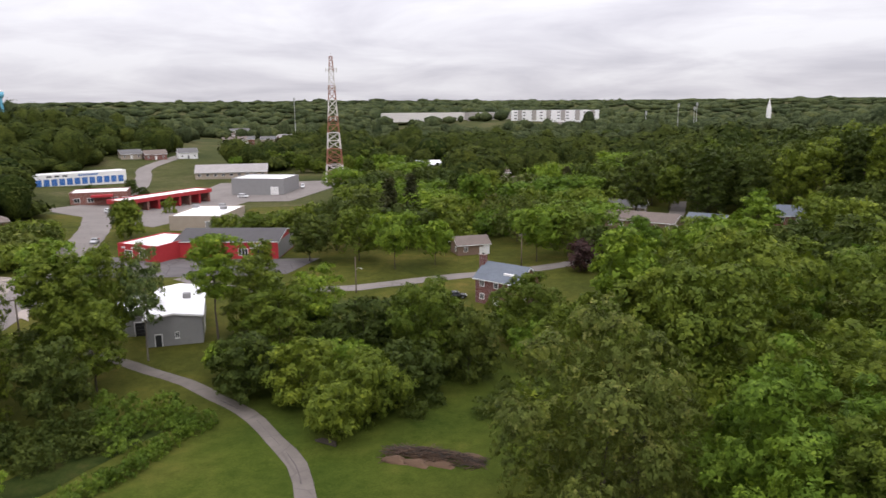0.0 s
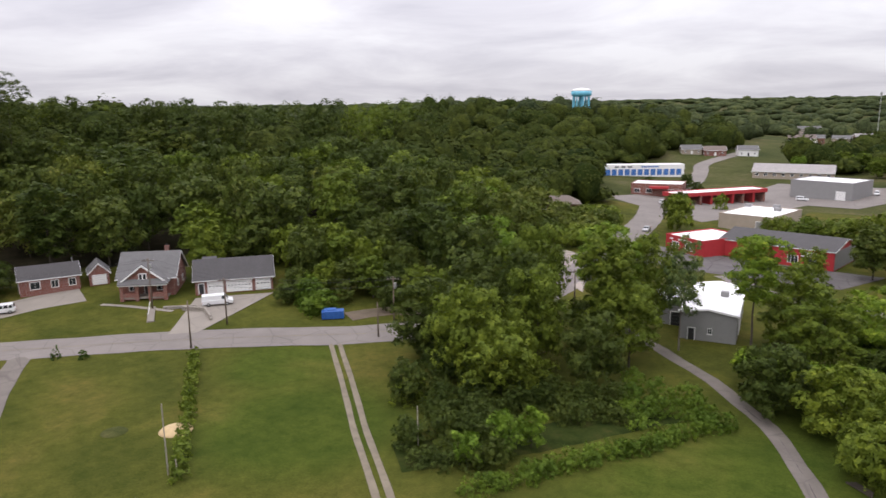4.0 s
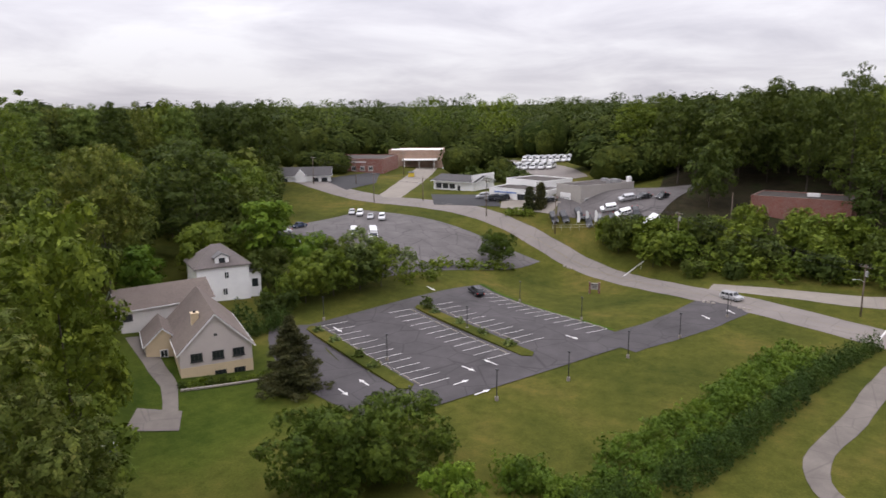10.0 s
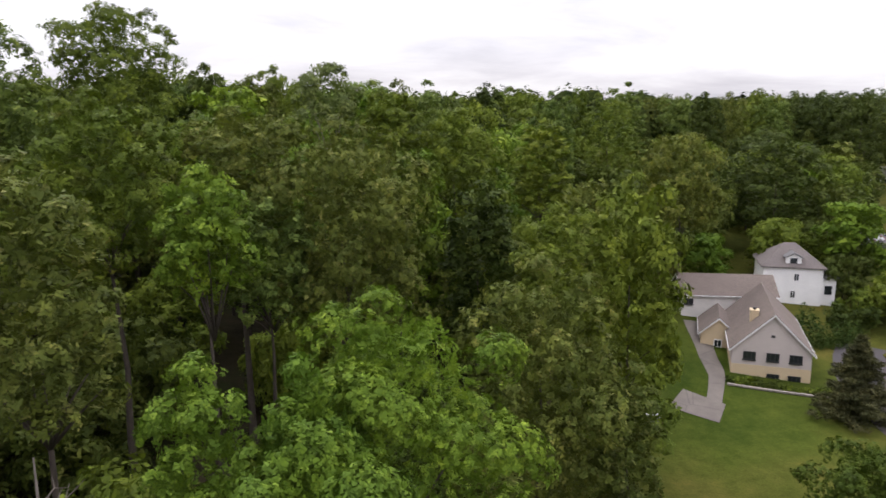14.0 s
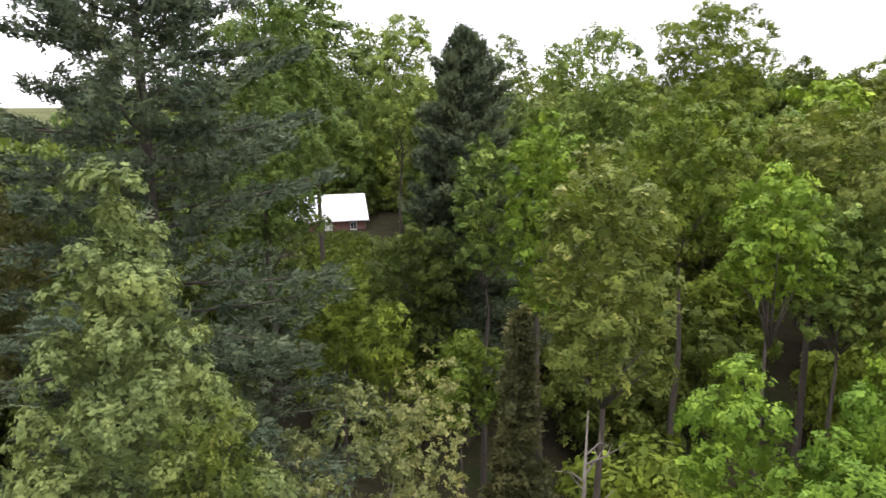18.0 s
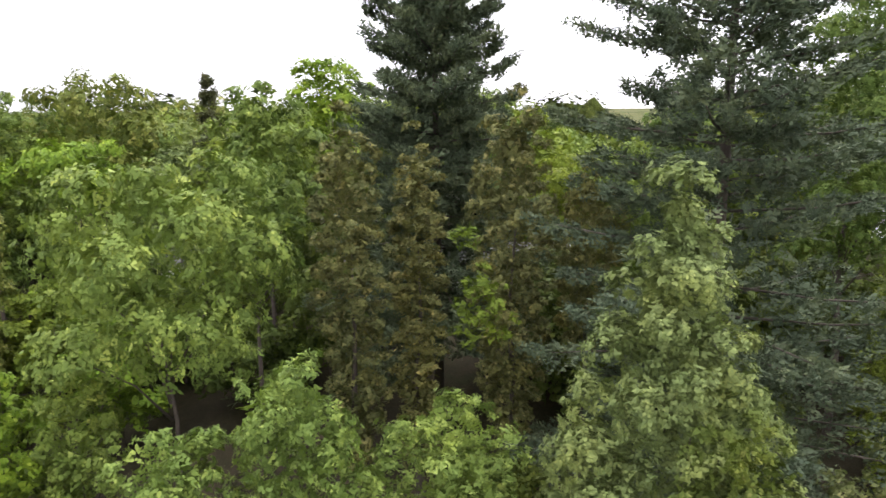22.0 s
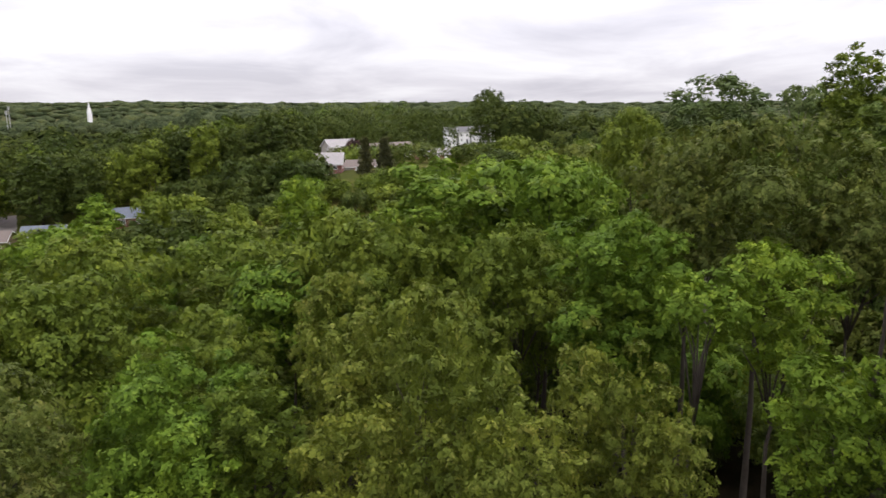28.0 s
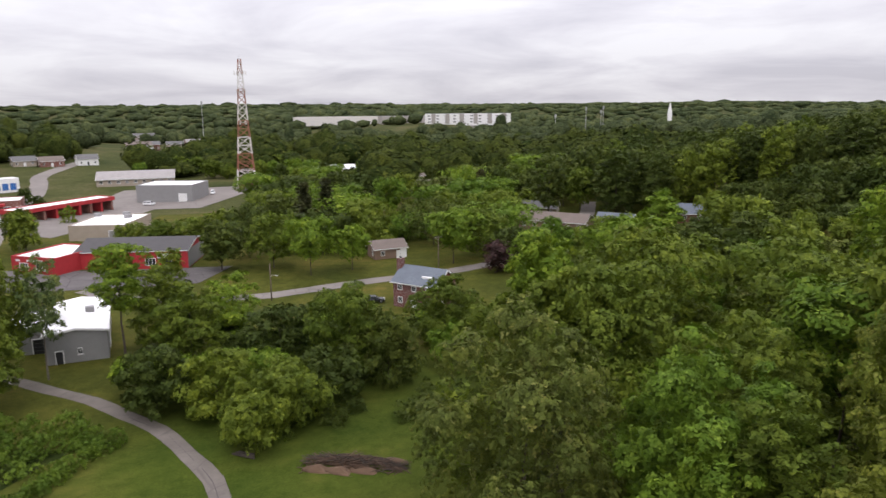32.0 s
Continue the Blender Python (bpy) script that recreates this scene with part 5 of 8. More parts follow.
# car wash: a long red canopy with open bays
cw = root("car_wash", "long red car wash canopy with open bays", "car wash", pose(-113.5, 286, gz(-113.5, 286), 0, 0, 62))
clear(-113.5, 286, 26)
part("roof", Shape().box(0, 0, 4.9, 44, 9.0, 0.3).mesh("cw_roof", M["roof_white"]), cw)
part("fascia", Shape().box(0, -4.55, 4.6, 44.4, 0.3, 1.5).box(0, 4.55, 4.6, 44.4, 0.3, 1.5).box(-22.1, 0, 4.6, 0.3, 8.8, 1.5).box(22.1, 0, 4.6, 0.3, 8.8, 1.5).mesh("cw_fascia", M["red"]), cw)
for i in range(9):
    part("pier", Shape().box(-21 + i * 5.25, 0, 1.6, 0.9, 8.4, 4.6).mesh("cw_pier", M["red" if i % 2 else "brick"]), cw)


def cottage(label, fl, fr, depth, h, wall, roof, rh=2.2, storeys=1, ridge="x", z=None, garage=False, style="gable", name="house"):
    """A plain dwelling: windows by the storey, a door, a chimney."""
    b = Building(name, label, "house", fl, fr, depth, h, wall, roof, style, rh, ridge, 0.45, z, "houses")
    n = max(2, int(b.w / 3.4))
    for s in range(storeys):
        for i in range(n):
            u = (i + 0.5) / n * b.w - b.w / 2
            if s == 0 and i == n // 2:
                b.door("f", u, 1.0, 2.1, "white" if wall != "white" else "dark")
            elif s == 0 and garage and i == n - 1:
                b.door("f", u, min(4.6, b.w / n + 0.8), 2.2, "white", rows=4)
            else:
                b.window("f", u, 1.0 + s * 2.7, 1.1, 1.3)
        b.window("r", -depth * 0.22, 1.0 + s * 2.7, 1.0, 1.3)
        b.window("l", depth * 0.22, 1.0 + s * 2.7, 1.0, 1.3)
    c = b.ob.matrix_basis.translation
    if c.y > 400 and -200 < c.x < -100:
        for back in (0.96, 0.92, 0.88, 0.84):
            clear(c.x * back, c.y * back, 20 if c.y < 560 else 26)
    return b


b = cottage("dark red brick two-storey house with end chimney and slate roof", (6.6, 141.5), (14.6, 135.0), 8.0, 5.4, "darkbrick", "roof_blue", 2.6, 2)
b.chimney(-5.6, -0.6, 9.4, 1.2, "darkbrick", -0.5)
b.window("l", 2.2, 1.2, 1.0, 1.4)
b.window("l", -2.2, 4.0, 1.0, 1.4)
b.box("skylight", "white", 2.2, -2.3, 6.5, 2.4, 0.9, 0.5, "white dormer light")
b = cottage("small brown cottage with grey roof and white porch end", (4.0, 186.5), (12.6, 189.0), 6.5, 3.0, "brown", "roof_brown", 1.7)
b.box("porch_end", "white", 3.6, -1.0, 1.3, 1.7, 5.0, 3.0, "white porch end")
cottage("pale pinkish two-storey house on a rise", (19.5, 312), (30.0, 316), 9.0, 5.4, "pinkgrey", "roof_brown", 2.0, 2, z=4.6)
cottage("long low house with pinkish brown roof", (26, 292), (44, 296), 9.0, 3.0, "pinkgrey", "roof_brown", 2.0)
cottage("low brown house with pale brown roof", (49, 212), (66, 200), 9.5, 3.0, "brown", "roof_brown", 2.0)
cottage("low house with grey roof behind a hedge", (52, 236), (66, 230), 8.0, 3.0, "tan", "roof_grey", 1.8)
cottage("white bungalow with blue-grey shingle roof", (68, 196), (76, 190), 7.0, 2.8, "white", "roof_blue", 2.0, z=4.5)
cottage("red brick bungalow with blue-grey shingle roof", (90, 190), (104, 184), 8.0, 2.8, "brick", "roof_blue", 2.2, z=7.0)
cottage("brick house with pale gambrel roof and garage below", (139.5, 170.5), (147.5, 162.0), 9.0, 5.4, "brick", "roof_pale", 3.0, 2, garage=True, z=16.6)
cottage("brown-roofed low house with deck", (155, 170.5), (165, 164.5), 8.0, 3.0, "greywall", "roof_brown", 1.8, z=17.0)
cottage("grey two-storey house with pale gambrel roof", (198, 224), (210, 220), 9.5, 5.2, "greywall", "roof_pale", 2.8, 2, z=17.2)
cottage("split-level brick and white house with garage", (193, 195.5), (214.5, 191), 10.0, 5.0, "white", "roof_brown", 2.0, 2, garage=True, z=17.6)
cottage("low brick house with pale roof", (198, 172), (218, 169), 8.0, 2.8, "brick", "roof_pale", 1.8, z=18.4)
for i in range(4):
    cottage("white two-storey town house with grey roof", (327 + i * 6.0, 268 - i * 5.0), (332 + i * 6.0, 263.6 - i * 5.0), 10, 6.6, "white", "roof_grey", 2.6, 2, z=16.5 + 0.2 * i, name="town_house")
cottage("house with hipped brown roof among trees", (-139, 199), (-128, 207), 9.0, 3.2, "brick", "roof_brown", 2.6, style="hip")
cottage("brown gabled house on the rise", (-197, 438), (-187, 445), 8.0, 3.2, "tan", "roof_grey", 2.4)
cottage("red brick house on the rise", (-184, 442), (-173, 449), 8.0, 3.4, "brick", "roof_brown", 2.4)
cottage("white house on the grassy rise", (-168, 456), (-158, 462), 8.0, 4.0, "white", "roof_grey", 2.4)
cottage("white-gabled house on the far hillside", (-175, 594), (-163, 600), 9.0, 4.6, "white", "roof_brown", 2.4)
cottage("red brick house on the hillside", (-168, 742), (-152, 750), 10.0, 5.6, "brick", "roof_pale", 2.6, 2)
cottage("pale house on the far hillside", (-262, 890), (-240, 900), 10.0, 6.0, "pinkgrey", "roof_grey", 2.6, 2)
for turn, dist, wall, roof in ((16.3, 600, "white", "roof_brown"), (15.3, 650, "brick", "roof_grey"), (13.6, 700, "tan", "roof_grey"), (12.4, 770, "brick", "roof_pale"), (11.6, 830, "white", "roof_grey"), (15.8, 820, "pinkgrey", "roof_brown"), (14.4, 900, "white", "roof_grey")):
    hx, hy = -dist * math.sin(radians(turn)), dist * math.cos(radians(turn))
    cottage("small house on the open hillside", (hx - 7, hy - 2), (hx + 7, hy + 2), 9.0, 4.2, wall, roof, 2.4)
cottage("brown house near the water tower", (-296, 482), (-280, 494), 10.0, 4.6, "brown", "roof_brown", 2.6)
cottage("white house near the water tower", (-322, 560), (-308, 570), 10.0, 6.4, "white", "roof_grey", 2.6, 2)
b = cottage("low house with bright white metal roof in the woods", (63.0, -103.5), (52.0, -110.0), 12.0, 2.8, "brick", "roof_white", 3.4, z=17.6)
b.chimney(-4.0, 1.0, 7.4, 1.2, "greywall", 3.0)
cottage("pale house glimpsed behind cedars", (76, -26), (63, -48), 9.0, 3.4, "offwhite", "roof_grey", 2.4, 1, z=18.4)
cottage("grey-roofed house behind pines", (150, -128), (138, -142), 9.0, 4.6, "pinkgrey", "roof_dark", 2.6, 1, z=23.5)
cottage("white house glimpsed through trees", (96, -8), (92, -20), 8.0, 3.4, "white", "roof_grey", 2.2, 1)
cottage("brick house on the wooded hill", (-232, 78), (-226, 90), 9.0, 5.0, "brick", "roof_brown", 2.4, 1)
cottage("white house on the wooded hill", (-270, 128), (-262, 138), 9.0, 5.0, "white", "roof_brown", 2.4, 2)
cottage("brown house on the wooded hill", (-258, 150), (-250, 160), 9.0, 4.4, "tan", "roof_brown", 2.4, 1)

# far large buildings
b = Building("far_warehouse", "very long pale warehouse on the horizon", "warehouse", (-90, 1085), (40, 1100), 60, 10, "offwhite", "greywall", "flat")
b = Building("far_warehouse", "low grey warehouse roofs beside it", "warehouse", (40, 1060), (150, 1075), 50, 9, "greywall", "greymetal", "flat")
b = Building("apartment_block", "long white modern apartment block with flat roof", "apartments", (98, 1020), (215, 990), 20, 14, "white", "roof_white", "flat")
for i in range(10):
    for s in range(3):
        b.window("f", -54 + i * 12, 2.2 + s * 4.2, 4.0, 1.7, 2, "white")
for i in range(6):
    b.box("recess", "greywall", -48 + i * 20, -10.1, 7.5, 6.0, 0.5, 14, "grey clad stair bay")

# ---------------------------------------------------------------- mast, water tower, steeple
mast = root("radio_mast", "tall lattice mast in faded red and white bands", "radio mast", pose(-54.5, 361, gz(-54.5, 361), 0, 0, 12))
clear(-54.5, 361, 9)
levels = [0, 8, 16, 24, 32, 40, 47, 54, 61]
for i, (z0, z1) in enumerate(zip(levels, levels[1:])):
    r0, r1 = 4.6 - 3.9 * (z0 / 61) ** 0.8, 4.6 - 3.9 * (z1 / 61) ** 0.8
    s, t = Shape(), 0.26 - 0.10 * i / 8
    for a in range(4):
        c0 = [(r0 if k in (0, 3) else -r0, r0 if k in (0, 1) else -r0) for k in (a, (a + 1) % 4)]
        c1 = [(r1 if k in (0, 3) else -r1, r1 if k in (0, 1) else -r1) for k in (a, (a + 1) % 4)]
        s.tube([(*c0[0], z0), (*c1[0], z1)], [t, t], 5)
        mz, m0 = (z0 + z1) / 2, [((p[0] + q[0]) / 2, (p[1] + q[1]) / 2) for p, q in zip(c0, c1)]
        for (p, q, za, zb) in ((c0[0], m0[1], z0, mz), (c0[1], m0[0], z0, mz), (m0[0], c1[1], mz, z1), (m0[1], c1[0], mz, z1)):
            s.tube([(*p, za), (*q, zb)], [t * 0.55, t * 0.55], 4)
        s.tube([(*c1[0], z1), (*c1[1], z1)], [t * 0.6, t * 0.6], 4)
        s.tube([(*m0[0], mz), (*m0[1], mz)], [t * 0.5, t * 0.5], 4)
    part("mast_section", s.mesh("mast_section", M["orange" if i % 2 else "offwhite"]), mast, "faded red section" if i % 2 else "white section")
for z, r in ((54.5, 2.6), (46, 1.9), (31, 2.4)):
    for a in range(6):
        x, y = math.cos(a * 1.05) * r, math.sin(a * 1.05) * r
        part("antenna", Shape().box(x, y, z, 0.4, 0.4, 2.0).box(x / 2, y / 2, z, abs(x) + 0.1, 0.1, 0.1).mesh("antenna", M["offwhite"], 0.03), mast)
part("lightning_rod", Shape().tube([(0, 0, 61), (0, 0, 63)], [0.09, 0.04], 5).mesh("rod", M["steel"]), mast)

wt_x, wt_y = -323, 520
wt = root("water_tower", "pale blue water tower with fluted column and white cap", "water tower", pose(wt_x, wt_y, gz(wt_x, wt_y) - 0.5))
wz = 54 - gz(wt_x, wt_y)
clear(wt_x, wt_y, 10)
s = Shape()
s.tube([(0, 0, wz - 7), (0, 0, wz - 6), (0, 0, wz - 2.5)], [6.6, 8.2, 8.6], 20)
part("tank", s.mesh("tank", M["teal"], smooth=True), wt)
part("cap", Shape().tube([(0, 0, wz - 2.5), (0, 0, wz - 1), (0, 0, wz)], [8.6, 6.8, 1.2], 20).mesh("cap", M["white"], smooth=True), wt, "white domed cap")
for i in range(8):
    a = i * math.pi / 4
    part("leg", Shape().tube([(math.cos(a) * 7, math.sin(a) * 7, -1), (math.cos(a) * 6.6, math.sin(a) * 6.6, wz - 6.6)], [0.7, 0.7], 7).mesh("leg", M["teal"]), wt)
part("riser", Shape().tube([(0, 0, -1), (0, 0, wz - 6.6)], [1.3, 1.3], 10).mesh("riser", M["teal"]), wt)

st = root("church_steeple", "white church steeple above far trees", "steeple", pose(480, 1060, gz(480, 1060)))
part("tower", Shape().box(0, 0, 12, 5, 5, 25).mesh("steeple_tower", M["white"]), st)
part("spire", Shape().box(0, 0, 32, 4.6, 4.6, 15, 0.04).mesh("spire", M["white"]), st)
for x, y, hgt in ((-165, 810, 48), (262, 800, 34), (285, 815, 30), (300, 850, 34), (215, 760, 28)):
    p = root("lattice_pole", "slim grey steel mast above the trees", "mast", pose(x, y, gz(x, y) - 0.3))
    part("shaft", Shape().tube([(0, 0, 0), (0, 0, hgt)], [0.45, 0.25], 6).mesh("shaft", M["steel"]), p)
    part("head", Shape().tube([(0, 0, hgt - 4), (0, 0, hgt)], [1.0, 1.0], 6).mesh("head", M["steel"]), p)
# ---------------------------------------------------------------- vehicles
def car_prefab(name, label, category, paint, L, W, Ht, kind):
    """A vehicle whose front faces -y: body, glasshouse, wheels, lights."""
    ob = root(name, label, category, pose(0, 0, 0))
    h = L / 2
    if kind == "sedan":
        low = [(-h, 0.35), (-h + 0.1, 0.68), (-h + 1.1, 0.86), (h - 0.75, 0.9), (h - 0.05, 0.8), (h, 0.4), (h - 0.3, 0.24), (-h + 0.3, 0.24)]
        cab = [(-h + 1.15, 0.86), (-h + 1.95, Ht), (h - 1.5, Ht), (h - 0.75, 0.9)]
    elif kind == "suv":
        low = [(-h, 0.42), (-h + 0.06, 0.9), (-h + 1.0, 1.02), (h - 0.1, 1.06), (h, 0.9), (h, 0.45), (h - 0.3, 0.3), (-h + 0.3, 0.3)]
        cab = [(-h + 1.0, 1.02), (-h + 1.6, Ht), (h - 0.35, Ht), (h - 0.08, 1.06)]
    elif kind == "van":
        low = [(-h, 0.45), (-h + 0.05, 0.95), (-h + 0.85, 1.22), (h - 0.04, 1.22), (h, 0.5), (h - 0.3, 0.36), (-h + 0.3, 0.36)]
        cab = [(-h + 0.85, 1.22), (-h + 1.55, Ht), (h - 0.08, Ht), (h - 0.04, 1.22)]
    else:
        low = [(-h, 0.5), (-h + 0.05, 1.1), (-h + 1.0, 1.3), (h - 0.02, 1.3), (h, 0.55), (h - 0.3, 0.42), (-h + 0.3, 0.42)]
        cab = [(-h + 0.9, 1.3), (-h + 1.5, 2.2), (-h + 1.5, Ht), (h - 0.05, Ht), (h - 0.02, 1.3)]
    s = Shape().prism(low, -W / 2, W / 2, "x")
    part("body", s.mesh(name + "_body", M[paint], 0.05), ob)
    # cab: drawn in towards the roof
    v, n, wi = [], len(cab), W / 2 - 0.05
    zc0 = cab[0][1]
    for sg in (-1, 1):
        for y, z in cab:
            t = 1 - 0.16 * (z - zc0) / (Ht - zc0)
            v.append((sg * wi * t, y, z))
    f = [tuple(range(n)), tuple(range(2 * n - 1, n - 1, -1))] + [(i, i + n, (i + 1) % n + n, (i + 1) % n) for i in range(n)]
    part("cab", Shape().add(v, f).mesh(name + "_cab", M[paint], 0.03), ob)
    zs, zt = zc0 + (Ht - zc0) * 0.14, zc0 + (Ht - zc0) * 0.84
    y0, y1 = cab[0][0], cab[-1][0]
    spans = {"sedan": [(y0 + 0.75, y0 + 1.6), (y0 + 1.68, y1 - 0.7)], "suv": [(y0 + 0.5, y0 + 1.3), (y0 + 1.38, y0 + 2.2), (y0 + 2.28, y1 - 0.35)],
             "van": [(y0 + 0.45, y0 + 1.3)], "bus": [(y0 + 0.75 + i * 0.95, y0 + 1.6 + i * 0.95) for i in range(max(1, int((y1 - y0 - 1.0) / 0.95)))]}[kind]
    for sg in (-1, 1):
        for a, b2 in spans:
            x0, x1 = sg * (wi * (1 - 0.16 * 0.14) + 0.012), sg * (wi * (1 - 0.16 * 0.84) + 0.012)
            vv = [(x0, a, zs), (x0, b2, zs), (x1, b2 - 0.06, zt), (x1, a + 0.18, zt)]
            vv += [(x - sg * 0.03, y, z) for x, y, z in vv]
            part("side_window", Shape().add(vv, [(0, 1, 2, 3), (7, 6, 5, 4), (0, 4, 5, 1), (1, 5, 6, 2), (2, 6, 7, 3), (3, 7, 4, 0)]).mesh("side_window", M["glass"]), ob)
    for (ya, za), (yb, zb), out, nm in ((cab[0], cab[1], -1, "windscreen"), (cab[-1], cab[-2], 1, "rear_window")):
        q = [(-wi * 0.9, ya + (yb - ya) * 0.15 + out * 0.012, za + (zb - za) * 0.15), (wi * 0.9, ya + (yb - ya) * 0.15 + out * 0.012, za + (zb - za) * 0.15),
             (wi * 0.76, ya + (yb - ya) * 0.88 + out * 0.012, za + (zb - za) * 0.88), (-wi * 0.76, ya + (yb - ya) * 0.88 + out * 0.012, za + (zb - za) * 0.88)]
        q += [(x, y - out * 0.03, z) for x, y, z in q]
        part(nm, Shape().add(q, [(0, 1, 2, 3), (7, 6, 5, 4), (0, 4, 5, 1), (1, 5, 6, 2), (2, 6, 7, 3), (3, 7, 4, 0)]).mesh(nm, M["glass"]), ob)
    wr = 0.36 if kind in ("van", "bus") else 0.33
    tyre = Shape().tube([(-0.11, 0, 0), (0.11, 0, 0)], [wr, wr], 14).mesh("tyre", M["rubber"])
    rim = Shape().tube([(-0.12, 0, 0), (0.12, 0, 0)], [wr * 0.6, wr * 0.6], 10).mesh("rim", M["steel"])
    for sg in (-1, 1):
        for y in (-h + L * 0.19, h - L * 0.21):
            w = part("wheel", tyre, ob, "", pose(sg * (W / 2 - 0.10), y, wr))
            part("rim", rim, w)
        part("headlight", Shape().box(sg * (W / 2 - 0.25), -h + 0.06, 0.72 if kind != "sedan" else 0.6, 0.36, 0.12, 0.2).mesh("headlight", M["lamp_clear"]), ob)
        part("tail_light", Shape().box(sg * (W / 2 - 0.18), h - 0.02, 0.85, 0.22, 0.1, 0.3).mesh("tail_light", M["lamp_red"]), ob)
    return ob


FLEET = {}


def vehicle(key, x, y, turn, label="", dz=0.12, group="parked vehicles"):
    spec = {"van": ("panel_van", "white windowless panel van", "van", "car_white", 6.0, 2.0, 2.15, "van"),
            "minivan": ("small_van", "small white delivery van", "van", "car_white", 4.4, 1.8, 1.85, "suv"),
            "bus": ("shuttle_bus", "white shuttle bus with dark windows", "bus", "car_white", 6.8, 2.3, 2.8, "bus"),
            "suv_black": ("suv", "black suv parked outdoors", "car", "car_black", 4.8, 1.9, 1.75, "suv"),
            "suv_silver": ("suv", "silver suv parked outdoors", "car", "car_silver", 4.6, 1.85, 1.7, "suv"),
            "suv_white": ("suv", "white suv parked outdoors", "car", "car_white", 4.7, 1.85, 1.75, "suv"),
            "sedan_black": ("sedan", "dark sedan parked outdoors", "car", "car_black", 4.8, 1.82, 1.42, "sedan"),
            "sedan_silver": ("sedan", "silver sedan parked outdoors", "car", "car_silver", 4.7, 1.8, 1.43, "sedan"),
            "sedan_white": ("sedan", "white sedan parked outdoors", "car", "car_white", 4.7, 1.8, 1.43, "sedan"),
            "sedan_blue": ("sedan", "dark blue sedan parked outdoors", "car", "car_blue", 4.6, 1.8, 1.42, "sedan"),
            "sedan_red": ("sedan", "dark red sedan parked outdoors", "car", "car_red", 4.6, 1.8, 1.42, "sedan"),
            "sedan_grey": ("sedan", "grey sedan parked outdoors", "car", "car_grey", 4.6, 1.8, 1.42, "sedan")}[key]
    m = place(x, y, turn, gz(x, y) + dz)
    # tilt with the slope
    e = 1.5
    sx, sy = (gz(x + e, y) - gz(x - e, y)) / (2 * e), (gz(x, y + e) - gz(x, y - e)) / (2 * e)
    up_v = Vector((-sx, -sy, 1)).normalized()
    m = Matrix.Translation(m.translation) @ Vector((0, 0, 1)).rotation_difference(up_v).to_matrix().to_4x4() @ pose(0, 0, 0, 0, 0, turn)
    if key not in FLEET:
        FLEET[key] = car_prefab(*spec)
        FLEET[key].matrix_basis = m
        ob = FLEET[key]
    else:
        ob = copy_thing(FLEET[key], m)
    clear(x, y, 3)
    return tagged(ob, label, group=group)


vehicle("van", -127.6, 70.6, 148, "white windowless panel van by the garages")
vehicle("minivan", -155.2, 39.9, -23, "small white delivery van on the concrete drive")
vehicle("suv_silver", -153.5, 7.5, 143, "silver suv with roof rack on the road")
vehicle("suv_black", -141.8, -44.2, -48, "black suv parked at the lot's far edge")
vehicle("bus", -162.5, -78.4, 118, "white shuttle bus on cracked asphalt")
vehicle("van", -162.8, -84.0, 118, "white passenger van on cracked asphalt")
for k, x, y in (("sedan_silver", -193.3, -100.0), ("suv_white", -191.1, -96.2), ("sedan_silver", -187.6, -91.0), ("suv_white", -186.4, -86.8)):
    vehicle(k, x, y, 112)
vehicle("sedan_white", -158.8, -102.9, 60, "white sedan with open black hood")
vehicle("sedan_blue", -167.6, -103.2, 70)
vehicle("van", -157.2, -108.0, 60)
vehicle("sedan_grey", -154.1, -101.2, 60)
vehicle("minivan", -145.6, -90.0, 60)
DEAL = random.Random(5)
# the dealer's yard: nose-out cars by the road, a second row, a few at the back
for k, x, y, turn in (("suv_black", -197.3, -38.3, 112), ("suv_black", -197.4, -35.3, 112), ("suv_black", -198.3, -31.4, 108), ("sedan_black", -195.9, -28.4, 104), ("sedan_grey", -196.2, -25.4, 104),
                      ("sedan_black", -196.3, -22.2, 100), ("suv_white", -200.6, -23.6, 20), ("suv_white", -198.6, -19.4, 30), ("sedan_black", -199.4, -16.2, 100), ("sedan_grey", -195.2, -19.2, 100),
                      ("suv_silver", -205.8, -19.4, 25), ("sedan_black", -208.0, -15.0, 40), ("sedan_black", -210.0, -10.0, 60), ("suv_black", -194.6, -16.4, 96)):
    vehicle(k, x, y, turn + DEAL.uniform(-4, 4), group="dealer's cars")
vehicle("bus", -193.4, -12.2, 60, "white shuttle bus beside the yard fence")
for k, x, y in (("suv_silver", -214.2, -64.4), ("suv_black", -210.8, -60.3), ("suv_black", -210.2, -57.0), ("sedan_black", -206.6, -41.6)):
    vehicle(k, x, y, 20)
for i in range(9):
    vehicle("bus", -316 - 1.8 * i, -50 - 3.5 * i, 78 + DEAL.uniform(-3, 3), group="shuttle fleet")
for i in range(10):
    vehicle("bus", -300 - 0.25 * i, -60 - 3.7 * i, 84 + DEAL.uniform(-3, 3), group="shuttle fleet")
vehicle("suv_white", -292, -104, 60)
for i in range(7):
    vehicle(DEAL.choice(["suv_white", "sedan_silver", "sedan_red", "suv_black"]), -86 + i * 3.2, 332 + i * 1.1, 10)
for i in range(6):
    vehicle(DEAL.choice(["suv_white", "sedan_silver", "sedan_red", "suv_black", "sedan_blue"]), -96 + i * 3.4, 349 + i * 1.1, 10)
vehicle("sedan_silver", -101, 202, 15)
vehicle("suv_white", -88, 312, 80)
vehicle("suv_white", -124, 262, 60)
vehicle("sedan_black", 2.5, 144.5, 95)
vehicle("sedan_white", 150, 155.5, 45)

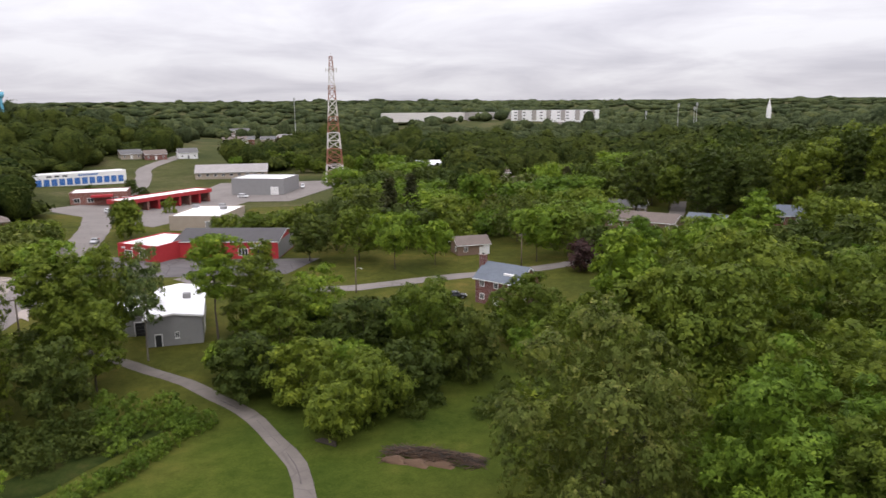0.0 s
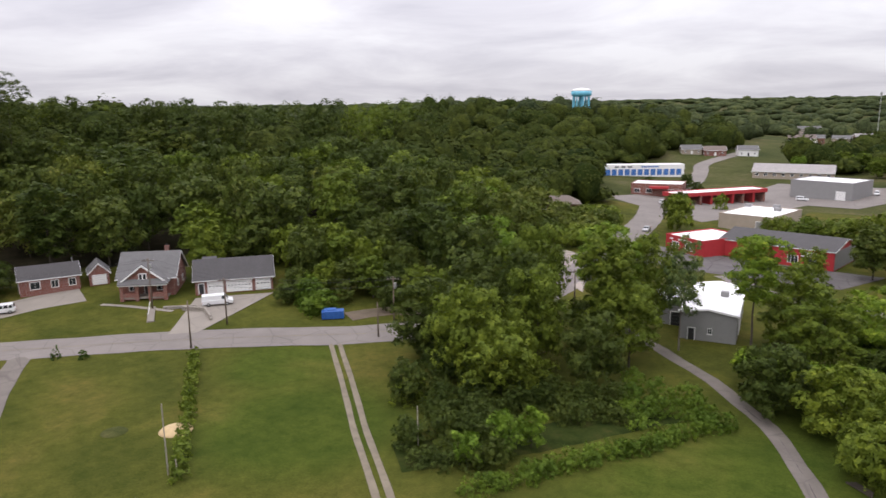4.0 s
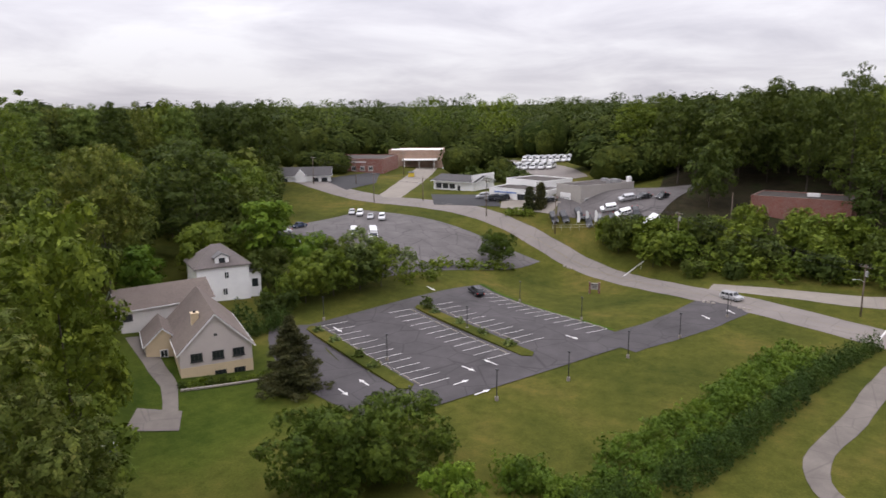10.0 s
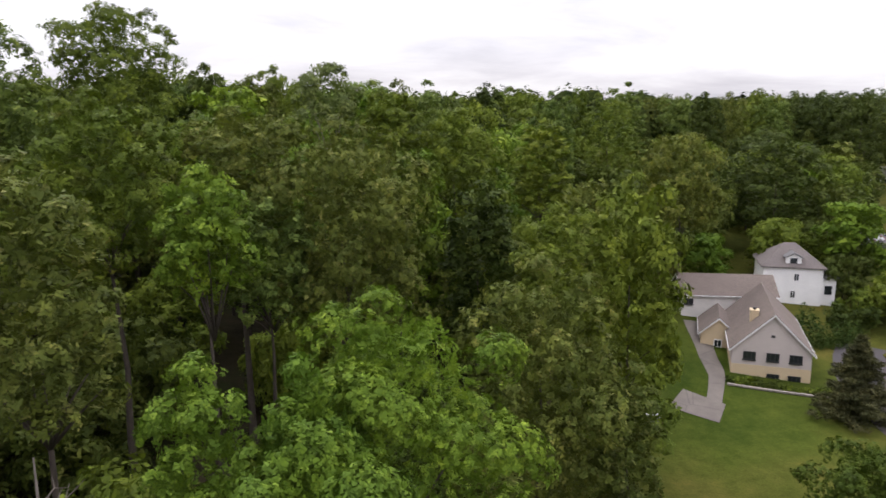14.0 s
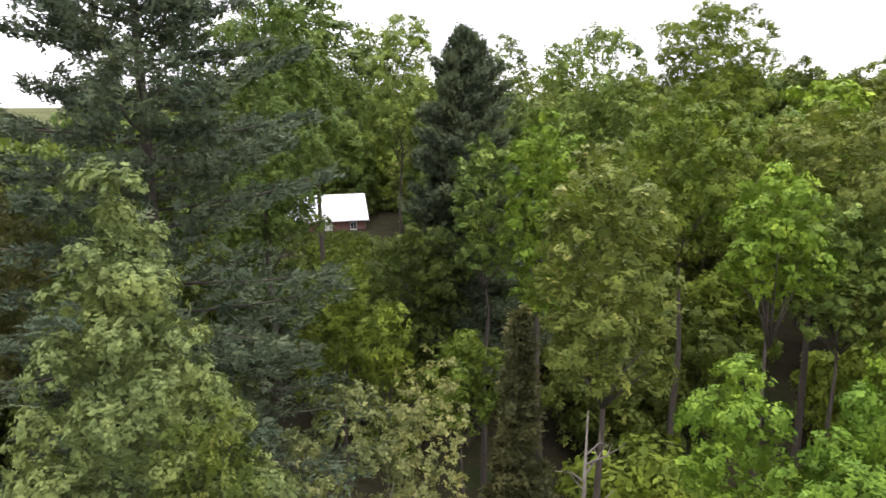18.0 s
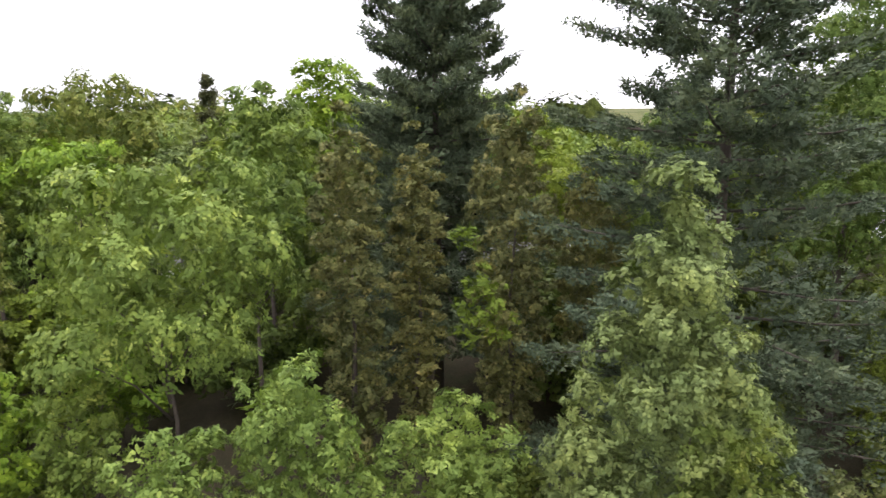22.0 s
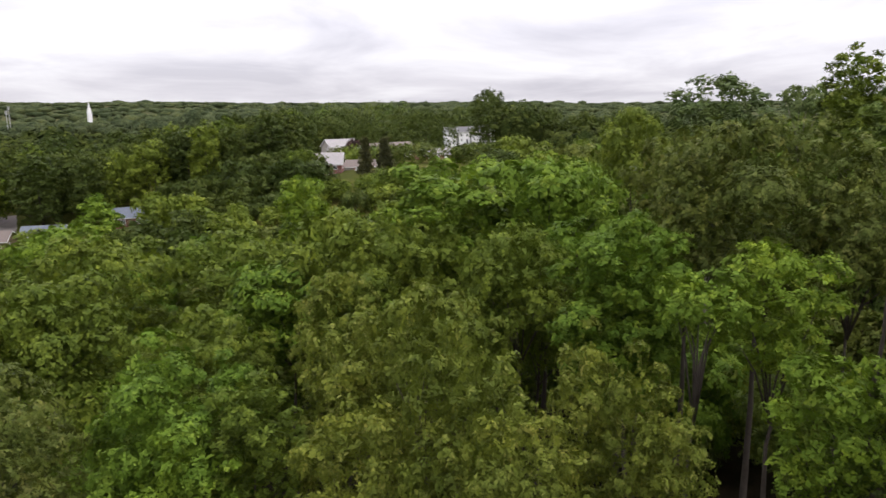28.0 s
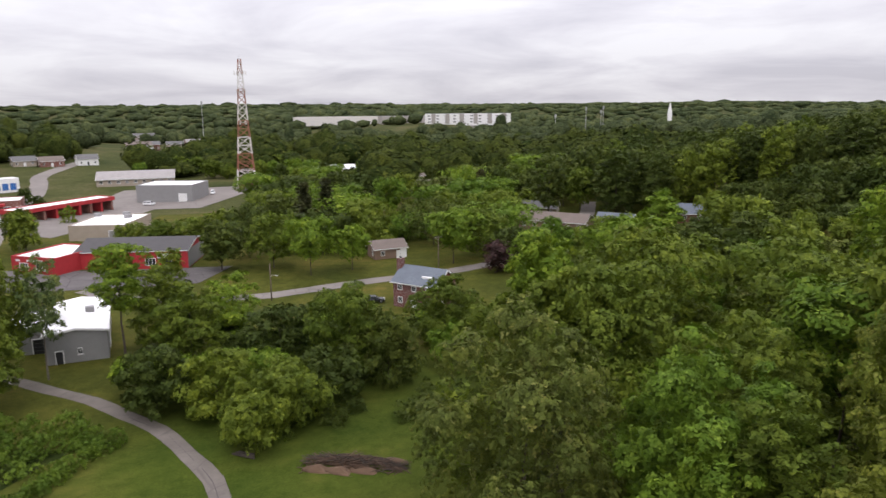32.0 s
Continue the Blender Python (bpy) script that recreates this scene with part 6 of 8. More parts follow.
# ---------------------------------------------------------------- parking lot fittings
def strip_on(parent, name, mat, x, y, turn, length, width, lift=0.135):
    """A painted bar on the asphalt, thin and flat."""
    c, s2 = math.cos(radians(turn)), math.sin(radians(turn))
    pts = [(x + c * a * length / 2 - s2 * b2 * width / 2, y + s2 * a * length / 2 + c * b2 * width / 2) for a, b2 in ((-1, -1), (1, -1), (1, 1), (-1, 1))]
    ob = part(name, mesh_of(name, [(px, py, gz(px, py) + lift) for px, py in pts], [(0, 1, 2, 3)], mat), parent)
    return ob


lot = bpy.data.objects["parking_lot"]
E1 = Vector((-90.4, -36.8)) - Vector((-109.6, -63.6))
ROW = math.degrees(math.atan2(E1.y, E1.x))      # along the rows of stalls
e1 = E1.normalized()
e2 = Vector((-e1.y, e1.x))                      # towards the road
stop_mesh = Shape().box(0, 0, 0.07, 1.8, 0.22, 0.16, 0.85).mesh("wheel_stop", M["concrete"], 0.02)


def stalls(x, y, n, depth, side, stops=True):
    """n stalls along e1 from (x, y), their lines reaching depth to one side."""
    for i in range(n + 1):
        p = Vector((x, y)) + e1 * 2.75 * i
        q = p + e2 * side * depth / 2
        strip_on(lot, "stall_line", M["white_line"], q.x, q.y, ROW + 90, depth, 0.12)
        if stops and i < n:
            c = p + e1 * 1.375 + e2 * side * 0.35
            ob = new("wheel_stop", stop_mesh)
            ob.matrix_basis = place(c.x, c.y, ROW, gz(c.x, c.y) + 0.10)
            tagged(ob, "worn pale concrete wheel stop in the lot", "wheel stop", "wheel stops")


stalls(-109.0, -63.4, 12, 5.4, 1)
stalls(-125.2, -52.3, 11, 5.4, -1)
stalls(-128.8, -49.6, 10, 5.4, 1)
stalls(-147.3, -43.4, 13, 5.4, -1)


def arrow(x, y, turn):
    s = Shape()
    c, sn = math.cos(radians(turn)), math.sin(radians(turn))
    loc = [(-1.5, -0.14), (0.4, -0.14), (0.4, -0.45), (1.5, 0), (0.4, 0.45), (0.4, 0.14), (-1.5, 0.14)]
    v = [(x + c * a - sn * b2, y + sn * a + c * b2) for a, b2 in loc]
    part("arrow_mark", mesh_of("arrow_mark", [(p[0], p[1], gz(*p) + 0.14) for p in v], [(0, 1, 2, 3, 4, 5, 6)], M["white_line"]), lot)


for x, y, t in ((-98.8, -32.0, 60), (-102.5, -29.5, 240), (-93.0, -31.2, 150), (-90.5, -27.2, 150), (-88.5, -44.8, 235), (-84.3, -46.0, 55), (-108.8, -60.0, 60), (-139.2, -53.6, 60), (-119, -19.5, 60), (-139.5, 2.5, 30), (-144.5, 7.0, 210)):
    arrow(x, y, t)


def island(ax_, ay, bx, by, width):
    a, b2 = Vector((ax_, ay)), Vector((bx, by))
    d = (b2 - a).normalized()
    n = Vector((-d.y, d.x)) * width / 2
    pts = [a - n, b2 - n, b2 + d * width * 0.45, b2 + n, a + n, a - d * width * 0.45]
    top = [(p.x, p.y, gz(p.x, p.y) + 0.24) for p in pts]
    bot = [(p.x, p.y, gz(p.x, p.y) - 0.1) for p in pts]
    k = len(pts)
    ob = new("planting_island", mesh_of("planting_island", top + bot, [tuple(range(k))] + [(i, i + k, (i + 1) % k + k, (i + 1) % k)[::-1] for i in range(k)], M["grass"]))
    tagged(ob, "raised grass island between rows of stalls", "planting island", kind="structure")


island(-107.3, -64.2, -88.9, -38.2, 2.6)
island(-127.0, -51.2, -108.0, -24.8, 2.6)
verge = lane("lot_verge", "mown grass strip along the lot's edge", [(-151.5, -46), (-138.5, -29.5), (-126, -13.2)], 1.2, M["lush"], 0.11, category="grass")

lamp_pole = None
for x, y in ((-79.3, -33.6), (-88.6, -24.6), (-99.2, -16.6), (-111.9, -9.3), (-124.9, -1.8), (-140.6, 6.3), (-112.0, -64.6), (-98.3, -45.5), (-117.3, -38.2), (-142.0, -34.5), (-131.2, -19.8)):
    m = place(x, y, ROW, gz(x, y) + 0.1)
    if lamp_pole is None:
        lamp_pole = root("lot_lamp", "slim dark lamp post on a concrete foot", "lamp post", m, "lot lamps")
        part("post", Shape().tube([(0, 0, 0.4), (0, 0, 4.3)], [0.085, 0.07], 8).mesh("lamp_post", M["dark"]), lamp_pole)
        part("foot", Shape().tube([(0, 0, -0.3), (0, 0, 0.5)], [0.28, 0.25], 10).mesh("lamp_foot", M["concrete"]), lamp_pole, "pale concrete foot")
        part("lamp_head", Shape().box(0, 0, 4.4, 0.5, 0.3, 0.16).mesh("lamp_head", M["dark"], 0.03), lamp_pole)
    else:
        copy_thing(lamp_pole, m)

sg = root("monument_sign", "grey brick sign board on two posts in the grass", "sign", place(-160.5, -21.5, 100))
part("board", Shape().box(0, 0, 1.7, 1.9, 0.35, 1.5).mesh("sign_board", M["greywall"], 0.03), sg)
for x in (-1.05, 1.05):
    part("pier", Shape().box(x, 0, 1.2, 0.4, 0.5, 3.0).mesh("sign_pier", M["darkbrick"], 0.02), sg)
part("lettering", Shape().box(0, -0.2, 2.1, 1.5, 0.06, 0.16).box(0, -0.2, 1.75, 1.2, 0.06, 0.14).box(0, -0.2, 1.4, 1.3, 0.06, 0.12).mesh("sign_text", M["dark"]), sg)

# ---------------------------------------------------------------- poles, wires and street furniture
POLES = []


def utility_pole(x, y, turn, H=9.5, arm=True, can=False, lamp=False, steel=False):
    ob = root("utility_pole", "brown wooden utility pole" + (" with grey transformer" if can else "") + (" and street lamp arm" if lamp else ""), "utility pole", place(x, y, turn), "utility poles")
    part("post", Shape().tube([(0, 0, -0.5), (0, 0, H)], [0.17, 0.11], 8).mesh("pole_post", M["pole_wood"], smooth=True), ob)
    if arm:
        part("crossarm", Shape().box(0, 0, H - 0.5, 2.4, 0.12, 0.14).mesh("crossarm", M["pole_wood"]), ob)
        for u in (-1.05, -0.4, 0.4, 1.05):
            part("insulator", Shape().tube([(u, 0, H - 0.42), (u, 0, H - 0.2)], [0.05, 0.04], 6).mesh("insulator", M["steel"]), ob)
    if can:
        part("transformer", Shape().tube([(0.35, 0, H - 2.2), (0.35, 0, H - 1.2)], [0.26, 0.26], 10).mesh("transformer", M["steel"]), ob, "grey transformer can")
    if lamp:
        a = part("lamp_arm", Shape().tube([(0, 0, H * 0.66), (0, -0.9, H * 0.72), (0, -2.0, H * 0.73)], [0.05, 0.045, 0.04], 6).mesh("lamp_arm", M["steel"]), ob)
        part("lamp_head", Shape().box(0, -2.3, H * 0.73, 0.3, 0.7, 0.14).mesh("street_lamp_head", M["steel"], 0.03), a)
    POLES.append((x, y, gz(x, y) + H - 0.3))
    clear(x, y, 1.5)
    return ob


utility_pole(-70, 112, 40)
utility_pole(-92.6, 86.4, 40, can=True)
utility_pole(-116.5, 66.0, 45, 9.0)
utility_pole(-135.0, 60.5, 45, 10.5, can=True)
utility_pole(-147.4, 29.8, 35, 10.0, can=True, lamp=True)
utility_pole(-181.0, -4.5, 45, 11.5, can=True)
utility_pole(-192.0, -37.0, 50, 11)
utility_pole(-197.8, -58.5, 60, 11.0, can=True)
utility_pole(-209, -100, 70, 10)
utility_pole(-224, -131, 70, 10)
wire_mat = M["dark"]
for (x0, y0, z0), (x1, y1, z1) in zip(POLES, POLES[1:]):
    dx, dy = x1 - x0, y1 - y0
    L = math.hypot(dx, dy)
    nx, ny = -dy / L, dx / L
    for o, dz in ((-1.0, 0), (1.0, 0), (0, -1.4)):
        cu = bpy.data.curves.new("power_line", "CURVE")
        cu.dimensions, cu.bevel_depth, cu.bevel_resolution = "3D", 0.02, 1
        sp = cu.splines.new("POLY")
        sp.points.add(10)
        for i in range(11):
            t = i / 10
            sp.points[i].co = (x0 + dx * t + nx * o, y0 + dy * t + ny * o, z0 + dz + (z1 - z0) * t - 4 * (t - t * t) * L * 0.018, 1)
        cu.materials.append(wire_mat)
        tagged(new("power_line", cu), "thin dark overhead wire between wooden poles", "wire", "overhead wires")
utility_pole(-110.2, 55.4, 45, 8.5, arm=False)
utility_pole(-90.5, 80.5, 40, 6.5, arm=False)
utility_pole(-19.0, 149.8, 40, 8.0, arm=False, lamp=True)
utility_pole(19.5, 172.5, 40, 8.5)
utility_pole(-212, -84, 70, 8.0, arm=False, lamp=True)
utility_pole(-196, 8, 70, 9.5, arm=False)
utility_pole(-212, 2, 70, 8.5, arm=False, lamp=True)
utility_pole(-232, -118, 70, 9)
utility_pole(-262, -112, 70, 9)


def thin_post(x, y, H, mat, label, r=0.05):
    ob = new("post", Shape().tube([(0, 0, -0.4), (0, 0, H)], [r, r * 0.85], 7).mesh("thin_post", M[mat]))
    ob.matrix_basis = place(x, y, 0)
    tagged(ob, label, "post")


thin_post(-72.2, 32.3, 8.5, "pale_wood", "slim leaning grey wooden post in the lawn", 0.08)
thin_post(-71.3, 32.9, 2.0, "pale_wood", "short white stake in the lawn", 0.07)
thin_post(-55.7, 55.3, 5.5, "pale_wood", "slim pale wooden post at the wood's edge", 0.08)
thin_post(-149.0, 7.2, 2.2, "dark", "small dark road sign post", 0.05)
thin_post(-176.5, -12.5, 2.4, "steel", "small steel road sign post", 0.06)
for x, y in ((-150.8, 3.0), (-147.0, 9.6), (-178.5, -31.0)):
    for k in range(3):
        s = Shape().box(0, 0, 0.15, 0.9, 0.6, 0.5, 0.7)
        ob = new("boulder", s.mesh("boulder", M["stone"], 0.12))
        ob.matrix_basis = place(x + k * 0.5 - 0.5, y + k * 0.9 - 0.9, k * 50)
        tagged(ob, "rough brown boulder beside the drive", "boulder", "boulders")
for x, y, t, n in ((-136.6, 31.3, 158, 6.5), (-176.4, -14.2, 150, 8.0)):
    strip_on(main_road, "stop_line", M["white_line"], x, y, t, n, 0.3, 0.16)
# faded lane line down the road
for (x0, y0), (x1, y1) in zip(MAIN[6:-1], MAIN[7:]):
    d = math.hypot(x1 - x0, y1 - y0)
    t = math.degrees(math.atan2(y1 - y0, x1 - x0))
    n = max(1, int(d / 9.0))
    for i in range(n):
        u = (i + 0.5) / n
        for o in (0.0,):
            strip_on(main_road, "centre_line", M["faded_line"], x0 + (x1 - x0) * u - math.sin(radians(t)) * o, y0 + (y1 - y0) * u + math.cos(radians(t)) * o, t, d / n - 0.3, 0.14, 0.155)

# blue container among bushes, dumpster bank
sk = root("blue_skip", "dented blue steel skip beside the road", "skip", place(-104.6, 81.6, 50))
part("body", Shape().box(0, 0, 0.85, 4.2, 2.0, 1.5).mesh("skip_body", M["tarp"], 0.05), sk)
part("lid", Shape().box(-0.5, 0.2, 1.75, 2.6, 1.6, 0.3, 0.8).mesh("skip_lid", M["tarp"], 0.05), sk)
for x in (-1.6, 0, 1.6):
    part("rib", Shape().box(x, -1.05, 0.85, 0.12, 0.12, 1.4).mesh("skip_rib", M["tarp"]), sk)
lane("bank", "bare earth bank behind the road", [(-103, 84), (-99.5, 92), (-92, 97)], 5.0, M["dirt"], 0.12, category="dirt")

# stone walls and steps below the bungalow
def stone_wall(points, height, name="retaining_wall"):
    ob = root(name, "rough grey stone retaining wall in the bank", "wall", place(*points[0]))
    base_m = ob.matrix_basis.inverted()
    rng = random.Random(3)
    for (x0, y0), (x1, y1) in zip(points, points[1:]):
        L = math.hypot(x1 - x0, y1 - y0)
        t = math.atan2(y1 - y0, x1 - x0)
        for c in range(int(height / 0.3)):
            u = 0.0
            while u < L:
                w = rng.uniform(0.4, 0.8)
                x, y = x0 + math.cos(t) * (u + w / 2), y0 + math.sin(t) * (u + w / 2)
                part("stone", STONES[rng.randrange(3)], ob, "", base_m @ pose(x, y, gz(x, y) + 0.05 + c * 0.3, 0, 0, math.degrees(t) + rng.uniform(-4, 4)) @ Matrix.Diagonal((w, 1, 1, 1)))
                u += w + 0.03


STONES = [Shape().box(0, 0, 0.14, 1, 0.4 + 0.05 * i, 0.27).mesh("stone", M["stone"], 0.04) for i in range(3)]
stone_wall([(-129.8, 64.2), (-126.0, 66.8), (-121.0, 65.2)], 0.9)
stone_wall([(-133.5, 62.0), (-129.5, 66.5)], 0.6)
stone_wall([(-76.0, -67.4), (-85.6, -58.2)], 0.35, "bed_edging")
steps = root("garden_steps", "worn concrete garden steps up the bank", "steps", place(-129.5, 58.5, 0))
for i in range(9):
    a = radians(62)
    x, y = -129.0 - math.sin(a) * i * 0.95, 57.2 + math.cos(a) * i * 0.95
    part("step", Shape().box(0, 0, 0, 1.3, 1.0, 0.5).mesh("step", M["concrete"], 0.02), steps, "", steps.matrix_basis.inverted() @ pose(x, y, gz(x, y) + 0.02, 0, 0, 62))
part("rail", Shape().tube([(-0.5, -1.2, 1.1), (-7.2, 2.4, 1.6)], [0.05, 0.05], 6).mesh("rail", M["white"]), steps, "white hand rail")

# sand heap, dirt ring, brush pile, shelters and sheds
s = Shape()
rng = random.Random(4)
s.tube([(0, 0, -0.2), (0, 0, 0.25), (0, 0, 0.6), (0, 0, 0.75)], [2.3, 1.9, 0.9, 0.2], 14)
sh = new("sand_heap", s.mesh("sand_heap", M["sand"], smooth=True))
sh.matrix_basis = place(-82.4, 38.4, 20)
tagged(sh, "low heap of yellow sand in the lawn", "sand heap")
dr = new("bare_patch", Shape().tube([(0, 0, -0.1), (0, 0, 0.10), (0, 0, 0.14)], [1.8, 1.5, 0.7], 14).mesh("bare_patch", M["meadow"], smooth=True))
dr.matrix_basis = place(-88, 33, 0)
tagged(dr, "small bare earth mound in the lawn", "dirt")
bp = root("brush_pile", "long heap of cut brown branches on bare earth", "brush pile", place(-1.3, 74.6, -16))
PILE = random.Random(52)
for i, (x, y, rx, ry) in enumerate(((-3.4, -1.4, 2.6, 0.8), (-0.6, -1.7, 2.9, 0.75), (2.4, -1.3, 3.2, 0.7), (4.6, 1.0, 2.6, 1.5), (0.4, 0.3, 5.8, 1.3))):
    rim = [1 + PILE.uniform(-0.16, 0.16) for _ in range(3)]
    part("earth", Shape().tube([(0, 0, -0.4), (0, 0, 0.10), (0.1, 0, 0.16)], [rim[0], 0.9 * rim[1], 0.55 * rim[2]], 13).mesh("earth", M["red_earth"], smooth=True), bp, "reddish bare earth", pose(x, y, 0.02 * i, 0, 0, PILE.uniform(-12, 12)) @ Matrix.Diagonal((rx, ry, 1, 1)))
TWIGS = []
for i in range(14):
    s2, l = Shape(), 1.0
    bend = PILE.uniform(-0.14, 0.14)
    s2.tube([(-l / 2, 0, -0.03), (0, bend, 0.04), (l / 2, 0, -0.02)], [0.032, 0.026, 0.012], 5)
    for k in range(3):
        u, side = PILE.uniform(-0.25, 0.3), PILE.choice((-1, 1))
        s2.tube([(u, bend * 0.7, 0.03), (u + 0.2, bend * 0.7 + side * PILE.uniform(0.06, 0.16), 0.03 + PILE.uniform(0, 0.12))], [0.014, 0.006], 4)
    TWIGS.append(s2.mesh("branch", M["cut_wood" if i % 4 else "bark"]))
for i in range(290):
    x = PILE.uniform(-5.6, 5.9)
    ridge = 1.15 * (1 - (x / 6.6) ** 2)
    y = PILE.gauss(0.1, 0.62)
    z = 0.1 + ridge * max(0.05, 1 - (y / 1.5) ** 2) * PILE.uniform(0.35, 1.0)
    l = PILE.uniform(1.0, 2.9)
    part("branch", PILE.choice(TWIGS), bp, "", pose(x, y, z, PILE.uniform(-15, 15), PILE.uniform(-16, 16), PILE.gauss(0, 28)) @ Matrix.Diagonal((l, 1.5, 1.5, 1)))
gb = root("grey_log", "weathered grey timber lying beside the driveway", "timber", place(-14.2, 79.4, -30))
for i in range(3):
    part("plank", Shape().box(0, i * 0.28 - 0.28, 0.15 + 0.05 * i, 3.2 - 0.5 * i, 0.25, 0.2).mesh("plank", M["bark"], 0.02), gb)


def shed(x, y, turn, w, d, h, label, roof="roof_dark"):
    b2 = Building("shed", label, "shed", (x - w / 2, y), (x + w / 2, y), d, h, "brown", roof, "gable", h * 0.5, "y", 0.25)
    b2.ob.matrix_basis = pose(x, y, gz(x, y), 0, 0, turn)
    b2.door("f", 0, 1.0, 1.9, "offwhite")


shed(-60.5, 0.5, 90, 3.4, 4.0, 2.2, "small garden shed with dark shingle roof")
Building("shed", "small garden shed with blue-grey roof", "shed", (-24.6, 56.2), (-19.4, 57.5), 3.8, 1.9, "brown", "roof_blue", "gable", 1.2, "x", 0.25).door("f", 0, 1.0, 1.8, "offwhite")
gs = root("garden_swing", "garden swing seat with white canopy on the lawn", "garden swing", place(-57.5, -62.0, 120))
part("canopy", Shape().prism([(-0.9, 2.0), (0, 2.3), (0.9, 2.0), (0.9, 2.08), (0, 2.38), (-0.9, 2.08)], -1.3, 1.3, "x").mesh("swing_canopy", M["white"]), gs)
part("seat", Shape().box(0, 0, 0.55, 2.0, 0.7, 0.12).box(0, 0.35, 0.95, 2.0, 0.1, 0.7).mesh("swing_seat", M["greymetal"], 0.02), gs)
for sx in (-1.2, 1.2):
    for sy in (-0.8, 0.8):
        part("leg", Shape().tube([(sx, sy, -0.05), (sx, 0, 2.1)], [0.04, 0.04], 6).mesh("swing_leg", M["brown"]), gs)
b = Building("red_shed", "small red garden shed at the wood's edge", "shed", (-108, -126), (-111.5, -123), 3.0, 2.3, "red", "roof_dark", "gable", 1.0, "x", 0.2)
flag_turn = 100
for i in range(3):
    fl = root("feather_flag", "white and purple feather flag beside the yard", "flag", place(-195.0, -31.5 + i * 2.4, flag_turn))
    part("pole", Shape().tube([(0, 0, -0.2), (0, 0, 4.0)], [0.03, 0.02], 5).mesh("flag_pole", M["steel"]), fl)
    part("cloth", Shape().prism([(0.0, 0.8), (0.75, 1.0), (0.8, 3.2), (0.4, 4.0), (0.0, 4.0)], -0.015, 0.015, "y").mesh("flag_cloth", M["white" if i != 1 else "lamp_clear"]), fl)
yb = root("yellow_skip", "yellow skip beside the drive", "skip", place(-258, -107, 20))
part("body", Shape().box(0, 0, 0.9, 4.5, 2.2, 1.6).mesh("yellow_body", M["yellow"], 0.05), yb)
part("rim", Shape().box(0, 0, 1.72, 4.7, 2.4, 0.12).mesh("yellow_rim", M["dark"]), yb)
fence = root("yard_fence", "grey chain-link yard fence rail and posts", "fence", place(-192.5, -25, 0))
fi = fence.matrix_basis.inverted()
for i in range(12):
    x, y = -193.5 + 0.05 * i, -38.0 + i * 2.5
    part("fence_post", Shape().tube([(0, 0, 0), (0, 0, 1.6)], [0.05, 0.05], 6).mesh("fence_post", M["steel"]), fence, "", fi @ pose(x, y, gz(x, y)))
    if i < 11:
        z0, z1 = gz(x, y) + 1.5, gz(x + 0.05, y + 2.5) + 1.5
        for k in (0, 0.7):
            part("fence_rail", Shape().tube([(x, y, z0 - k), (x + 0.05, y + 2.5, z1 - k)], [0.035, 0.035], 5).mesh("fence_rail", M["steel"]), fence, "", fi)
# ---------------------------------------------------------------- planting
STANDS = []


def polar(turn, r):
    a = radians(turn)
    return -r * math.sin(a), r * math.cos(a)


def stand(kind, turn, r, top, radius, base=None, label="", group="woodland trees", form=None):
    """A tree by its bearing and distance from the point below the camera, fitted to the camera's view: the height of
    its top and of its crown's foot above the lawn, its crown's radius.
    """
    x, y = polar(turn, r)
    z = gz(x, y)
    STANDS.append((x, y, radius * 1.1))
    low = None if base is None else (base - z) / (top - z)
    return kind.put(x, y, top - z, radius, 3 if r < 28 else 0 if r < 62 else 1, label, group, low=low, form=form)


def at(kind, x, y, height, radius, near=False, label="", group="garden trees", low=None):
    STANDS.append((x, y, radius))
    return kind.put(x, y, height, radius, 0 if near else (1 if math.hypot(x, y) < 165 else 2), label, group, low=low)


# the near wood, tree by tree
stand(walnut, 158.6, 27, 32.9, 5.6, 17.2, label="large bright-green walnut tree at the wood's edge")
stand(walnut, 166.0, 24, 31.5, 2.6, 20.6)
stand(walnut, 174.9, 25, 31.5, 2.6, 20.8)
stand(walnut, 165.6, 20.5, 30.2, 3.6, 23.9)
stand(ash, 146.4, 42, 31.0, 6.2, 6.6, label="broad olive-green tree at the lawn's edge")
stand(ash, 138.9, 40, 25.3, 2.0, 11.5)
stand(walnut, 173.3, 45, 36.4, 3.4, 28.0)
stand(ash, 162.7, 53, 38.8, 7.0, 22.2)
stand(linden, 168.6, 50, 34.3, 3.2, 24.2)
stand(maple, 158.3, 62, 35.9, 4.0, 25.5, label="large bright-green walnut tree at the wood's edge")
stand(oak, 151.5, 66, 32.7, 3.7, 19.5)
stand(maple, 145.4, 58, 31.8, 4.2, 21.5)
stand(maple, 139.2, 62, 33.8, 4.7, 14.2)
stand(ash, 135.8, 128, 34.5, 7.5, 18.0)
stand(oak, 129.4, 168, 33.0, 10.0, 14.0)
stand(maple, 146.7, 95, 37.6, 3.8, 25.7, label="broad olive-green tree at the lawn's edge")
stand(maple, 153.4, 90, 39.2, 6.5, 25.8)
stand(maple, 158.7, 88, 41.3, 4.2, 32.1)
stand(maple, 180.1, 52, 41.0, 4.8, 31.0)
stand(linden, 187.6, 80, 47.8, 6.4, 32.9)
stand(birch, 194.1, 85, 47.6, 2.7, 35.6)
stand(pine, 197.2, 56, 45.5, 7.0, 22.0)
stand(locust, 191.0, 44, 39.6, 2.6, 26.9)
stand(linden, 195.7, 47, 37.9, 2.1, 27.8)
stand(linden, 213.0, 58, 49.5, 6.0, 30.0)
stand(linden, 209.0, 72, 51.0, 5.5, 36.0)
